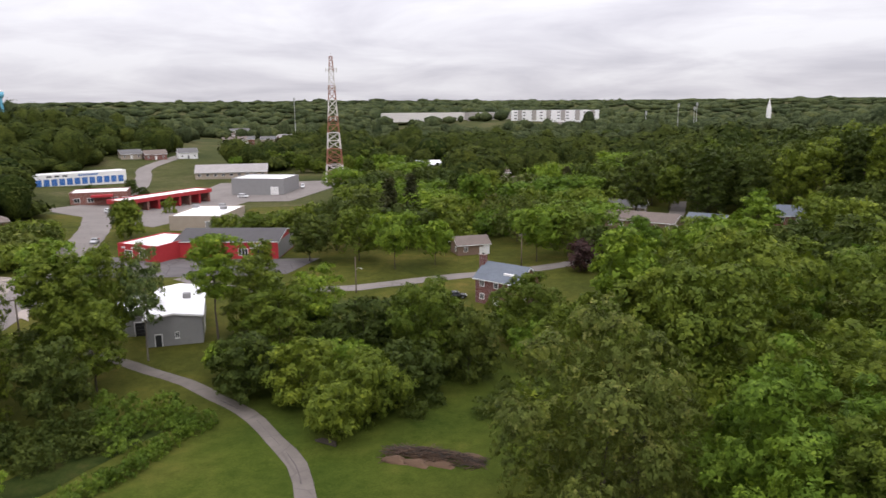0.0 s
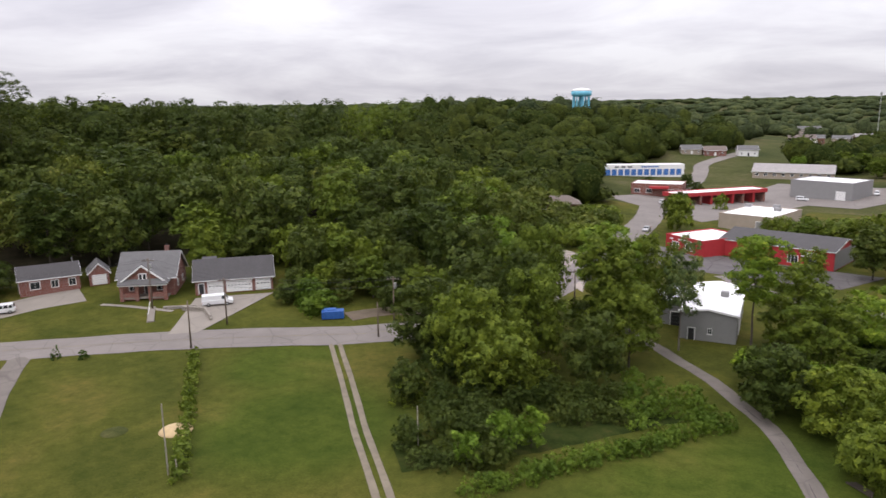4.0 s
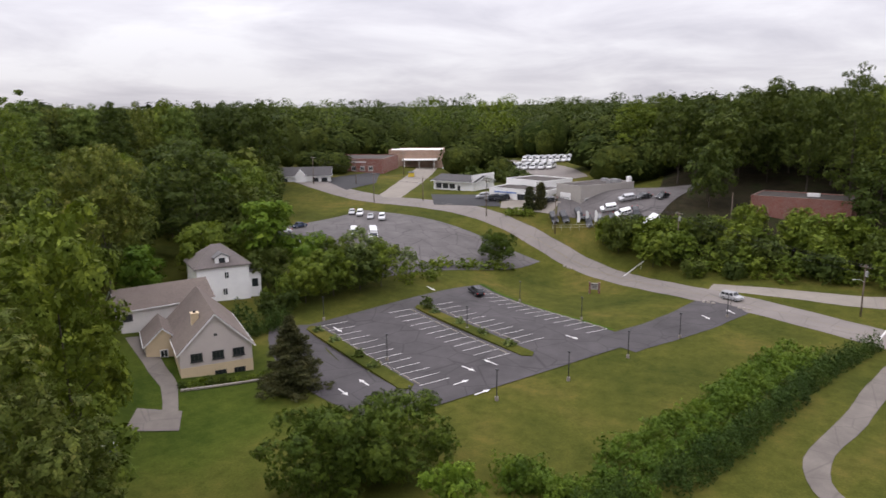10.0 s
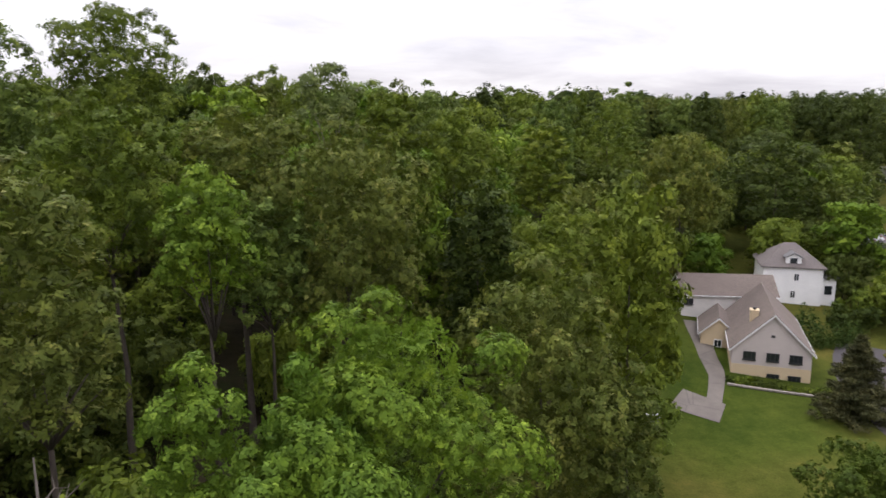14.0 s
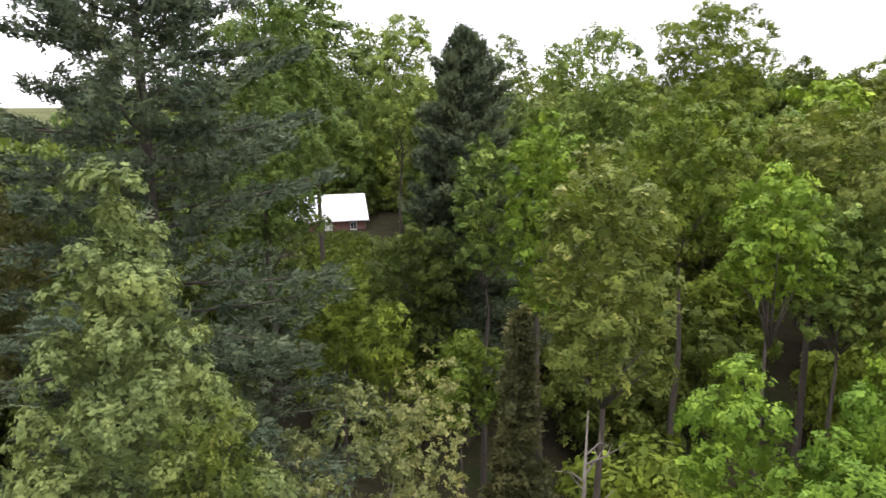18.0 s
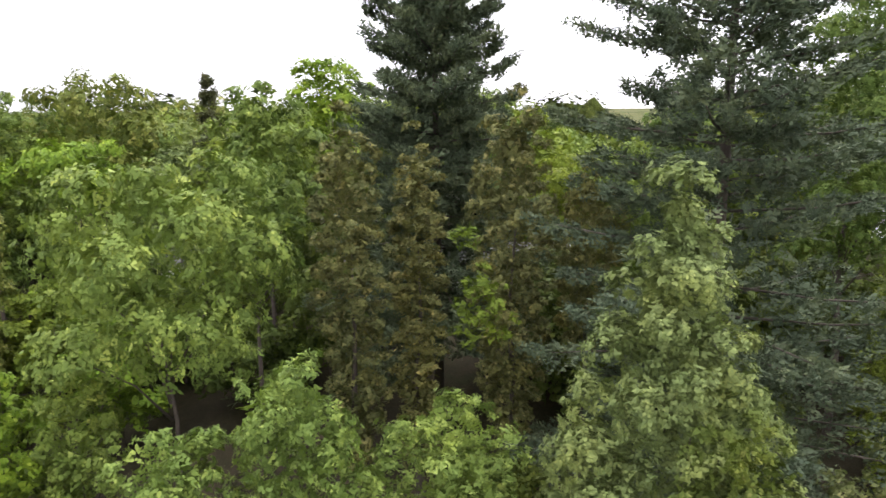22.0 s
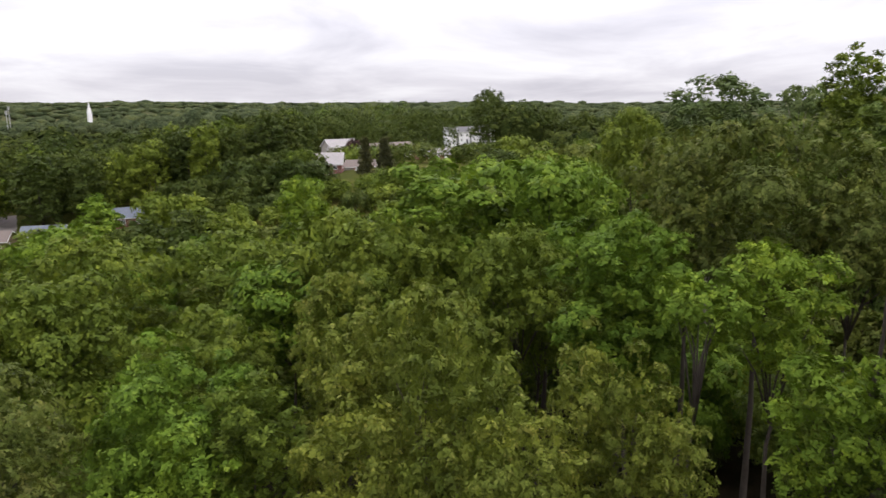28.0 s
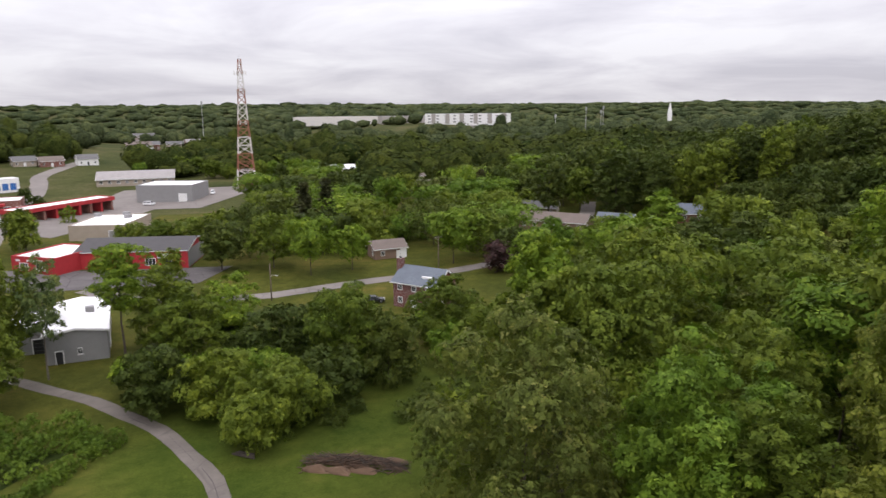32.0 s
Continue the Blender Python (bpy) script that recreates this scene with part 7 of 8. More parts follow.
stand(linden, 202.5, 86, 50.0, 6.5, 34.0)
stand(ash, 170.8, 58, 39.7, 4.4, 30.4)
maple.put(*polar(178.5, 82), 50.3 - gz(*polar(178.5, 82)), 6.3, 0, "tall round-headed tree above the wood", low=0.68)
stand(tawny, 206.3, 24, 30.2, 2.6, 24.0)
stand(tawny, 200.6, 22.5, 32.0, 1.4, 24.4)
stand(spruce, 192.6, 34, 30.0, 4.0)
stand(maple, 197.3, 36, 28.1, 2.3, 22.6)
stand(maple, 204.0, 40, 28.7, 1.7, 24.4)
stand(maple, 207.6, 46, 30.1, 2.2, 22.5)
stand(oak, 201.4, 52, 31.3, 4.6, 20.9)
stand(ash, 185.6, 31.5, 38.3, 3.3, 27.0)
sg = root("dead_tree", "bare grey dead tree with forked twigs", "tree", place(*polar(186.6, 29)))
SNAG = random.Random(8)
part("trunk", Shape().tube([(0, 0, -0.3), (0.2, 0, 14.0), (0.1, 0.1, 27.0 - gz(*polar(186.6, 29)))], [0.16, 0.12, 0.03], 7).mesh("snag_trunk", M["palebark"], smooth=True), sg)
for i in range(12):
    z, a, l = 20.0 + 0.45 * i - gz(*polar(186.6, 29)), SNAG.uniform(0, 6.28), SNAG.uniform(0.8, 1.9)
    c, d = math.cos(a) * l, math.sin(a) * l
    part("bough", Shape().tube([(0.1, 0.05, z), (c * 0.5, d * 0.5, z + 0.5), (c, d, z + SNAG.uniform(0.2, 1.3))], [0.05, 0.03, 0.012], 5).tube([(c * 0.5, d * 0.5, z + 0.5), (c * 0.6 - d * 0.3, d * 0.6 + c * 0.3, z + 0.9)], [0.025, 0.008], 4).mesh("snag_bough", M["palebark"]), sg)
stand(elm, 224.0, 23, 38.3, 4.9, 24.4, label="large pale-green tree close by with a pointed crown", form="cone")
stand(ash, 219.0, 20, 31.9, 1.9, 23.7)
stand(shrub, 239.8, 33.5, 32.7, 1.5, 28.6, label="bright lime-green climber on a cedar", group="climbers")
stand(shrub, 241.4, 34, 34.4, 0.8, 33.0, group="climbers")
stand(cedar, 250.7, 38, 40.4, 2.6, 19.5, label="wide bronze-green cedar tree beside other cedars")
stand(cedar, 245.2, 41, 39.3, 2.1, 18.9)
stand(cedar, 237.4, 40, 41.3, 2.9, 20.6)
stand(cedar, 231.3, 43, 36.9, 2.7, 26.0)
stand(linden, 265.4, 35, 38.1, 6.0, 28.3, label="large spreading maple-like tree with whorled leaves")
stand(linden, 272.1, 34, 29.2, 2.0, 22.0)
stand(linden, 256.5, 21, 32.5, 3.0, 22.8)
stand(linden, 266.5, 20.5, 31.2, 2.0, 23.5)
stand(linden, 242.8, 22, 30.8, 2.7, 23.8)
stand(locust, 283.4, 41, 32.6, 3.3, 26.0)
stand(locust, 288.9, 38.5, 31.3, 2.5, 27.3)
stand(locust, 295.2, 44, 33.3, 4.4, 21.5)
stand(locust, 279.5, 36, 28.4, 3.2, 20.8)
stand(ash, 284.8, 52, 39.3, 7.9, 26.7)
stand(ash, 290.2, 57, 38.3, 5.0, 28.2)
stand(ash, 278.8, 50, 36.3, 3.6, 28.9)
stand(ash, 268.7, 96, 44.8, 8.4, 27.3)
stand(maple, 280.0, 92, 46.2, 3.2, 34.3)
stand(linden, 275.9, 86, 43.3, 5.1, 30.1)
stand(spruce, 260.9, 88, 44.5, 6.0)
stand(linden, 257.0, 66, 42.5, 5.0, 29.4)
stand(linden, 258.2, 50, 37.5, 3.0, 28.1)
stand(locust, 251.5, 74, 45.1, 3.8, 34.9)
stand(birch, 288.6, 84, 42.8, 6.0, 36.0, label="spindly half-bare tree above the canopy")
stand(locust, 276.8, 70, 36.9, 3.1, 31.7)
stand(locust, 270.3, 70, 37.6, 4.2, 32.1)
stand(maple, 294.7, 120, 39.1, 6.7, 25.5)
stand(willow, 297.7, 27, 31.9, 1.7, 18.0)
stand(willow, 294.0, 27, 31.1, 2.0, 18.1, label="drooping yellow-green tree close below")
stand(willow, 307.5, 29, 31.0, 3.1, 17.9)
stand(willow, 316.6, 43, 27.3, 5.0, 11.0)
stand(willow, 318.4, 50, 28.5, 3.3, 19.5)
stand(willow, 290.7, 26, 29.6, 1.9, 19.3)
stand(willow, 311.4, 35, 31.1, 2.7, 24.8)
stand(willow, 302.6, 24, 29.6, 2.5, 21.8)
stand(locust, 308.9, 66, 35.0, 6.1, 24.3)
stand(locust, 301.1, 64, 34.9, 5.9, 25.2)
stand(maple, 303.1, 54, 30.7, 5.2, 21.9)
stand(maple, 313.6, 58, 31.2, 4.9, 21.9)
stand(maple, 317.9, 62, 31.0, 5.0, 21.4)
stand(locust, 294.2, 43, 33.6, 3.3, 22.1)
stand(locust, 320.9, 98, 30.5, 3.3, 19.8)
stand(walnut, 333.4, 41, 27.8, 4.3, 8.5, label="bright green feathery tree in the canopy")
stand(walnut, 327.5, 43, 25.5, 2.5, 15.1)
stand(walnut, 331.5, 37, 23.8, 3.5, 12.9)
stand(ash, 346.2, 43, 27.3, 7.1, 10.0, label="broad olive-green tree beside the brush pile")
stand(locust, 322.2, 62, 26.3, 5.8, 17.4)
stand(maple, 329.2, 56, 25.0, 5.3, 14.6)
stand(maple, 336.5, 86, 26.0, 7.3, 11.0)
stand(locust, 345.1, 76, 26.8, 3.2, 14.8)
stand(maple, 340.1, 70, 25.0, 7.1, 13.7)
stand(maple, 316.1, 52, 27.6, 4.9, 18.0)
stand(maple, 309.3, 60, 29.8, 5.1, 17.8)
stand(willow, 316.0, 33, 25.8, 4.1, 14.9)
stand(willow, 308.7, 42, 28.8, 4.0, 20.0)
stand(maple, 301.5, 60, 29.2, 5.6, 17.6)
stand(maple, 325.6, 39, 25.4, 2.8, 16.4)
stand(locust, 293.4, 56, 31.5, 4.3, 23.2)
stand(locust, 304.3, 84, 33.4, 7.7, 23.0)
stand(maple, 308.1, 78, 32.3, 5.9, 20.7)
stand(locust, 298.6, 80, 33.1, 4.8, 24.3)
stand(maple, 326.3, 84, 25.7, 8.1, 12.5)
stand(maple, 315.2, 76, 27.6, 5.5, 16.5)
stand(pine, 221.5, 38, 70.0, 11.5, 19.0, label="very tall blue-green white pine")
stand(pine, 243.5, 52, 59.0, 9.5, 24.0, label="tall pointed white pine behind cedars")
for t, r in ((205.6, 137), (208.5, 142), (211.0, 135)):
    stand(maple, t, r, 53.0, 7.5)
stand(maple, 350.0, 64, 15.5, 5.0)
stand(oak, 317.0, 330, 36.0, 16.3, 18.2)
stand(oak, 314.0, 300, 30.0, 7.2, 19.5)
stand(oak, 310.9, 320, 36.8, 14.0, 16.3)
stand(oak, 305.9, 300, 44.4, 9.6, 20.2)
stand(oak, 301.3, 312, 37.6, 15.4, 14.0)
stand(oak, 298.1, 290, 36.5, 9.2, 15.4)
stand(oak, 294.6, 280, 38.6, 11.1, 17.0)
# the wood's edge round the lawns
for t, r, top, rad, k in ((44, 108, 14, 6.0, oak), (41, 100, 15, 6.5, maple), (38.0, 93, 11, 5.5, maple), (36.5, 110, 17.5, 6.5, oak), (35.0, 104, 17, 5.0, maple), (30.5, 99, 11, 5.0, oak),
                          (29.5, 118, 21, 5.6, locust), (35.5, 122, 20, 6.5, maple), (27.5, 108, 14, 4.5, maple), (26.2, 122, 19, 4.6, maple), (40, 117, 16, 6, oak), (43, 120, 12.5, 5, maple)):
    stand(k, t, r, top, rad)
stand(locust, 18.4, 118, 20.3, 4.6, 9.6)
stand(maple, 15.6, 126, 14.6, 5.8, 1.0)
stand(birch, 23.7, 118, 16.6, 2.8, 7.0)
stand(maple, 29.3, 113, 20.5, 4.6, 7.0)
stand(maple, 13.6, 112, 13.5, 5.5, 1.0)
stand(locust, 10.4, 119, 13.4, 4.9, 1.0)
stand(oak, 6.8, 107, 10.9, 6.1, 1.0)
stand(maple, 1.1, 103, 14.7, 6.4, 1.0)
stand(maple, 6.5, 88, 8.8, 6.4, 1.0)
stand(oak, 357.9, 99, 11.5, 4.9, 1.0)
stand(maple, 9.4, 82, 6.9, 4.2, 1.0)
stand(oak, 16.5, 97, 9.4, 5.0, 1.0)
stand(maple, 12.0, 93, 9.2, 5.2, 1.0)
stand(oak, 3.1, 94, 8.1, 5.2, 1.0)
stand(locust, 345.2, 80, 26.3, 3.5, 14.2)
stand(maple, 348.6, 84, 17.5, 4.7, 7.3)
stand(locust, 339.0, 130, 19.9, 6.2, 10.3)
stand(maple, 342.1, 72, 24.1, 4.6, 15.0)
stand(birch, 23.5, 133, 17, 3.0)
at(garden_maple, 14.0, 114.0, 12.5, 6.3, True, low=0.04, label="round dark shade tree beside the brick house")
# gardens across the side road
for x, y, hh, rad, k in ((-22, 182, 15, 7.0, maple), (-12, 172, 14, 6.5, locust), (-30, 196, 15, 7.0, oak), (-35, 182, 13, 5.5, oak), (3, 200, 15, 8.0, maple), (-2, 176, 11, 5.5, locust), (24, 178, 14, 8.0, locust), (33, 184, 14, 7.0, maple), (38, 170, 10, 5.0, oak),
                         (43, 153, 15, 5.5, walnut), (49, 160, 11, 5.0, maple), (-16, 214, 18, 5.0, spruce), (-10, 226, 18, 5.0, spruce), (-24, 222, 14, 6.0, oak), (10, 236, 16, 6.5, locust), (28, 226, 13, 6.0, maple), (16, 262, 14, 6.5, maple), (0, 268, 14, 6.5, oak),
                         (46, 262, 13, 6, spruce), (60, 250, 14, 6, oak), (76, 236, 15, 5, maple), (88, 222, 14, 5.5, oak), (64, 176, 9, 5, maple), (80, 178, 13, 5.5, walnut), (92, 172, 11, 5, maple), (-58, 212, 8.5, 5, maple), (-50, 214, 9, 5, maple), (-66, 213, 8, 4.5, maple), (-40, 212, 11, 6, maple),
                         (-92, 206, 12, 4.5, maple), (-98, 214, 11, 4, oak), (-45, 172, 8, 3, maple), (-112, 250, 7, 3.0, oak), (-140, 318, 7, 3, oak), (-104, 268, 6, 3.0, shrub), (-150, 300, 6, 3, oak), (-128, 300, 6, 3, oak)):
    at(k, x, y, hh, rad)
at(plum, 34, 166, 8, 4.5, label="dark purple-leaved tree beside the road")
at(plum, 196, 208, 9, 4.0, label="dark purple-leaved tree among houses")
at(spruce, 146, 150, 10, 3.2)
at(spruce, 152, 148, 9, 3.4)
for t, r, hh, rad in ((318.5, 320, 17, 8), (306, 330, 28, 9), (321, 240, 20, 8), (303, 300, 22, 9), (323, 260, 22, 8)):
    x, y = polar(t, r)
    at(oak, x, y, hh, rad)
# round the parking lots
for x, y, hh, rad, k in ((-60.5, -36.0, 9.8, 6.0, garden_maple), (-66.0, -29.5, 9.8, 6.2, garden_maple)):
    at(k, x, y, hh, rad, True, "rounded dense tree on the lawn by the lot", low=0.05)
at(walnut, -56.5, -20.0, 8.5, 3.0, True, "small bright-green young tree")
at(spruce, -83.0, -53.5, 11.0, 6.4, True, "dark drooping spruce beside the hall")
at(garden_maple, -172.0, -47.5, 8.8, 4.6, True, "lone round tree beside the road")
for x, y, hh, rad, k in ((-118, -72, 9, 5.0, maple), (-124, -69, 10, 5.4, maple), (-130, -66, 9, 4.6, oak), (-134, -63, 10, 4.6, maple), (-126, -77, 11, 5.5, locust), (-137, -69, 11, 5.5, birch), (-120, -82, 9, 4.5, oak), (-114, -75, 6, 3.2, shrub), (-133, -74, 9, 4.5, maple), (-141, -60, 4.5, 2.8, shrub),
                         (-145, -56, 3.5, 2.4, shrub), (-148, -63.0, 5.0, 2.6, birch), (-108, -74, 4.5, 2.4, oak), (-112, -72, 4.5, 2.2, oak), (-104, -77, 5, 2.4, thuja), (-118, -96, 12, 6.0, maple), (-126, -92, 9, 5, maple), (-102, -98, 10, 5.0, walnut), (-132, -100, 10, 5, oak), (-140, -108, 9, 4.5, maple)):
    at(k, x, y, hh, rad)
for i in range(10):
    x, y = -151.5 - 2.2 * i, -60.5 + 1.75 * i
    at(shrub, x, y, 1.5 + 0.5 * (i % 3), 1.7, group="hedge along the lots")
for x, y in ((-106.0, -62.4), (-102.5, -57.4), (-94.0, -45.6), (-124.2, -47.0), (-119.5, -40.5), (-115.2, -34.6), (-110.8, -28.6)):
    b = at(birch, x, y, 1.1, 0.9, group="island shrubs", label="small pale flowering shrub in the island")
at(oak, -126.0, -49.4, 2.8, 1.1, group="island shrubs", label="small clipped shrub in the island")
at(oak, -97.0, -50.0, 1.6, 0.8, group="island shrubs", label="small clipped shrub in the island")
at(spruce, -202.0, -46.6, 6.5, 2.0, label="clipped dark conifer by the showroom")
at(spruce, -203.4, -43.6, 6.8, 2.0, label="clipped dark conifer by the showroom")
for i in range(4):
    at(shrub, -200.0, -52 + i * 2.0, 1.8, 1.5, group="hedge")
for i in range(7):
    at(thuja, -95.8 - 1.7 * i, -72.6 + 0.5 * i, 4.6, 1.6, True, group="clipped hedge")
WORKS = random.Random(17)
for t0, t1, r0, r1, n in ((16, 24, 395, 470, 22), (4, 8, 372, 440, 14), (9.5, 14, 395, 440, 12), (0, 6, 300, 372, 18), (354, 360, 300, 372, 14)):
    for _ in range(n):
        x, y = polar(WORKS.uniform(t0, t1), WORKS.uniform(r0, r1))
        if not any((x - a) ** 2 + (y - b2) ** 2 < q * q for a, b2, q in CLEAR):
            at(WORKS.choice((maple, oak, maple, locust)), x, y, WORKS.uniform(6, 12), WORKS.uniform(3, 5.5), group="trees between the works")
BED = random.Random(27)
for i in range(11):
    u = i / 10
    at(BED.choice((shrub, shrub, brush)), -77.2 - 9.0 * u + BED.uniform(-0.3, 0.3), -67.9 + 8.6 * u + BED.uniform(-0.3, 0.3), BED.uniform(0.7, 1.5), BED.uniform(0.6, 0.95), True, group="garden bed")
for x, y, hh, rad, k in ((-113, 93, 8, 3.6, oak), (-108, 95, 9, 3.8, maple), (-103, 97, 8, 3.6, oak), (-117.5, 90.5, 7, 3.2, maple), (-99, 91.5, 6, 2.6, oak), (-110, 88.5, 4.5, 2.4, brush), (-97, 97, 9, 3.6, maple), (-106, 102, 11, 4.2, oak), (-114, 99, 11, 4.4, maple)):
    at(k, x, y, hh, rad, group="thicket")
# road-side hedge, vines and young conifers
HED = random.Random(9)
HEDGE = [(-128.6, 28.4), (-117.0, 21.0), (-105.0, 14.8), (-93.5, 9.6), (-82.0, 4.6), (-70.0, -2.6)]
for (x0, y0), (x1, y1) in zip(HEDGE, HEDGE[1:]):
    for i in range(5):
        u = i / 5
        grow = (x0 + 130) / 60
        at(thuja, x0 + (x1 - x0) * u + HED.uniform(-0.3, 0.3), y0 + (y1 - y0) * u + HED.uniform(-0.3, 0.3), 4.4 + 1.4 * grow + HED.uniform(-0.4, 0.4), 1.6 + 0.7 * grow, True, group="arborvitae hedge")
        if x0 > -118:
            for k in range(2):
                at(bramble, x0 + (x1 - x0) * u - 2.4 - 2.0 * k + HED.uniform(-0.8, 0.8), y0 + (y1 - y0) * u - 3.4 - 2.4 * k + HED.uniform(-0.8, 0.8), 2.6 + HED.uniform(-0.6, 0.8), 2.3, True, group="hedge thicket")
for i in range(9):
    u = i / 8
    at(thuja, -66 + 14 * u, -5 - 9 * u, 6.0, 2.4, True, group="arborvitae hedge")
at(thuja, -122.8, 38.2, 2.4, 0.75, label="young conical arborvitae by the road", group="young conifers")
at(thuja, -119.6, 41.4, 2.4, 0.8, label="young conical arborvitae by the road", group="young conifers")
for i in range(26):
    u = i / 25
    at(shrub, -107.0 + 36.5 * u + HED.uniform(-0.3, 0.3), 54.2 - 21.5 * u + HED.uniform(-0.3, 0.3), 1.2 + HED.uniform(0, 0.7), 0.85 + HED.uniform(0, 0.3), group="hedge between lawns")
# vine bank in front of the wood, with rough weeds behind it
lane("weeds", "dark rough weeds behind the vine bank", [(-56.0, 52.0), (-52.0, 58.0), (-48.0, 64.5), (-44.5, 71.5), (-41.5, 78.0), (-38.0, 84.5)], 12.0, M["weeds"], 0.09, category="weeds", ends=(0.6, 0.5), step=1.5)
for i in range(20):
    u = i / 19
    x, y = -44.0 + 13.0 * u, 52.0 + 32.4 * u
    at(bramble, x + HED.uniform(-0.6, 0.6), y + HED.uniform(-0.4, 0.4), 1.9 + HED.uniform(-0.3, 0.4), 1.7, True, group="vine bank")
for x, y, hh in ((-42.9, 83.5, 3.4), (-40.5, 86.8, 3.8), (-37.6, 88.6, 3.2), (-34.8, 87.0, 2.6), (-39.4, 82.0, 2.8), (-36.8, 84.4, 2.6), (-33.8, 84.4, 2.0), (-41.5, 79.6, 2.6), (-38.6, 78.0, 1.8), (-44.8, 87.5, 4.0)):
    at(bramble, x, y, hh, 2.2, True, group="vine bank")
for i in range(46):
    u, v = HED.random(), HED.random()
    x, y = polar(28 + 16 * u, 87 + 8 * v)
    at(brush, x, y, 2.0 + 2.2 * HED.random(), 2.3, True, group="thicket")
for i in range(20):
    x, y = polar(38.5 + 8.5 * HED.random(), 73 + 12 * HED.random())
    at(brush, x, y, 2.2 + 2.6 * HED.random(), 2.3, True, group="thicket")
for t, r, hh in ((40.9, 74, 4.2), (37.8, 77, 5.5), (35.4, 79, 5.2)):
    x, y = polar(t, r)
    at(walnut, x, y, hh, 2.0, True, group="thicket")
for i in range(16):
    u = HED.random()
    x, y = polar(350 + 22 * u, 86 + 8 * HED.random())
    at(brush, x, y, 1.4 + 1.8 * HED.random(), 1.9, True, group="wood's edge")
for i in range(14):
    at(bramble, -122 + HED.uniform(-3, 3) + i * 0.9, 88 + HED.uniform(-3, 3) - 0.4 * i, 3.5 + HED.random() * 2, 2.6, group="thicket")
at(oak, -120.5, 84.5, 6, 3.2)
at(oak, -118.0, 80.5, 4.0, 2.4)
for i in range(22):
    x, y = polar(79 + 11.5 * HED.random(), 169 + 8 * HED.random())
    at(shrub if HED.random() < 0.6 else oak, x, y, 3 + 4 * HED.random(), 2.6, group="road-side thicket")

WOOD = random.Random(21)
PLANTED = 0


def wood(t0, t1, r0, r1, spacing, h0, h1, kinds, near_to=58.0, tries=6):
    """Fill a sector of the plan with wild trees, keeping off roads, houses and the trees that stand already."""
    global PLANTED
    area = radians(t1 - t0) / 2 * (r1 * r1 - r0 * r0)
    n = int(area / (spacing * spacing) * tries)
    for _ in range(n):
        t, r = WOOD.uniform(t0, t1), math.sqrt(WOOD.uniform(r0 * r0, r1 * r1))
        x, y = polar(t, r)
        s = spacing * WOOD.uniform(0.8, 1.1)
        if any((x - a) ** 2 + (y - b2) ** 2 < (q + 1.0) ** 2 for a, b2, q in CLEAR):
            continue
        if any((x - a) ** 2 + (y - b2) ** 2 < (max(s * 0.62, q * 0.75) + s * 0.2) ** 2 for a, b2, q in STANDS):
            continue
        k = WOOD.choice(kinds)
        hh = WOOD.uniform(h0, h1)
        STANDS.append((x, y, s * 0.62))
        k.put(x, y, hh, s * WOOD.uniform(0.58, 0.76) * (0.8 if k in (pine, spruce, cedar) else 1.0), 0 if r < near_to else (1 if r < 120 else 2))
        PLANTED += 1


for t, r in ((203.5, 138), (206.2, 133), (208.6, 136), (211.2, 132)):
    linden.put(*polar(t, r), 15.0, 4.6, 1, low=0.0)
# bare ground under the spreading tree
for t, r, q in ((268, 46, 7.0), (263, 50, 7.0), (273, 42, 5.0), (258, 46, 5.0)):
    clear(*polar(t, r), q)
# trees below the brick building
for t, r, hh in ((79.2, 181, 11.5), (80.6, 184, 11.0), (82.0, 181, 11.5), (83.4, 185, 10.0), (85.6, 182, 7.5), (81.3, 176, 9.5)):
    x, y = polar(t, r)
    at(maple, x, y, hh, 3.8, group="road-side thicket")
# open sight of the shuttle fleet
for i in range(9):
    clear(*polar(99.5 + i, 262), 7.0)
    clear(*polar(99.5 + i, 278), 8.0)
# open sight of the metal workshop and of the brick building above the road
for i in range(5):
    clear(*polar(21.8, 88 + 5 * i), 4.0)
# open sight of the white-roofed house and of the brick house
for i in range(9):
    clear(*polar(207.2, 40 + 8 * i), 5.0 + 0.25 * i)
for i in range(6):
    clear(*polar(357.2 - 0.2 * i, 92 + 8 * i), 4.0)
for t, r, hh in [(203.5 + 7.5 * ((i * 0.618) % 1), 50 + 3.6 * i, 0) for i in range(18)]:
    x, y = polar(t, r)
    at(shrub, x, y, min(9.0, 0.72 * (40 - 0.168 * r - gz(x, y))), 3.2, True, group="undergrowth")
for i in range(10):
    x, y = polar(103.2 + 0.55 * i, 268 + 3 * (i % 3))
    at(oak, x, y, 3.5 + (i % 3), 3.0)
for i in range(10):
    at(bramble, -67 + HED.uniform(-3, 3), -18 + 1.6 * i + HED.uniform(-1, 1), 3.2, 2.5, True, group="hedge thicket")
# undergrowth: the oaks' dark leaf colour stands in for shade in the gaps
for i in range(45):
    t, r = HED.uniform(150, 300), 32 + 46 * HED.random()
    x, y = polar(t, r)
    if any((x - a) ** 2 + (y - b2) ** 2 < (q2 + 1) ** 2 for a, b2, q2 in CLEAR):
        continue
    oak.put(x, y, 4 + 5.5 * HED.random(), 2.6 + 1.6 * HED.random(), 1, group="undergrowth")
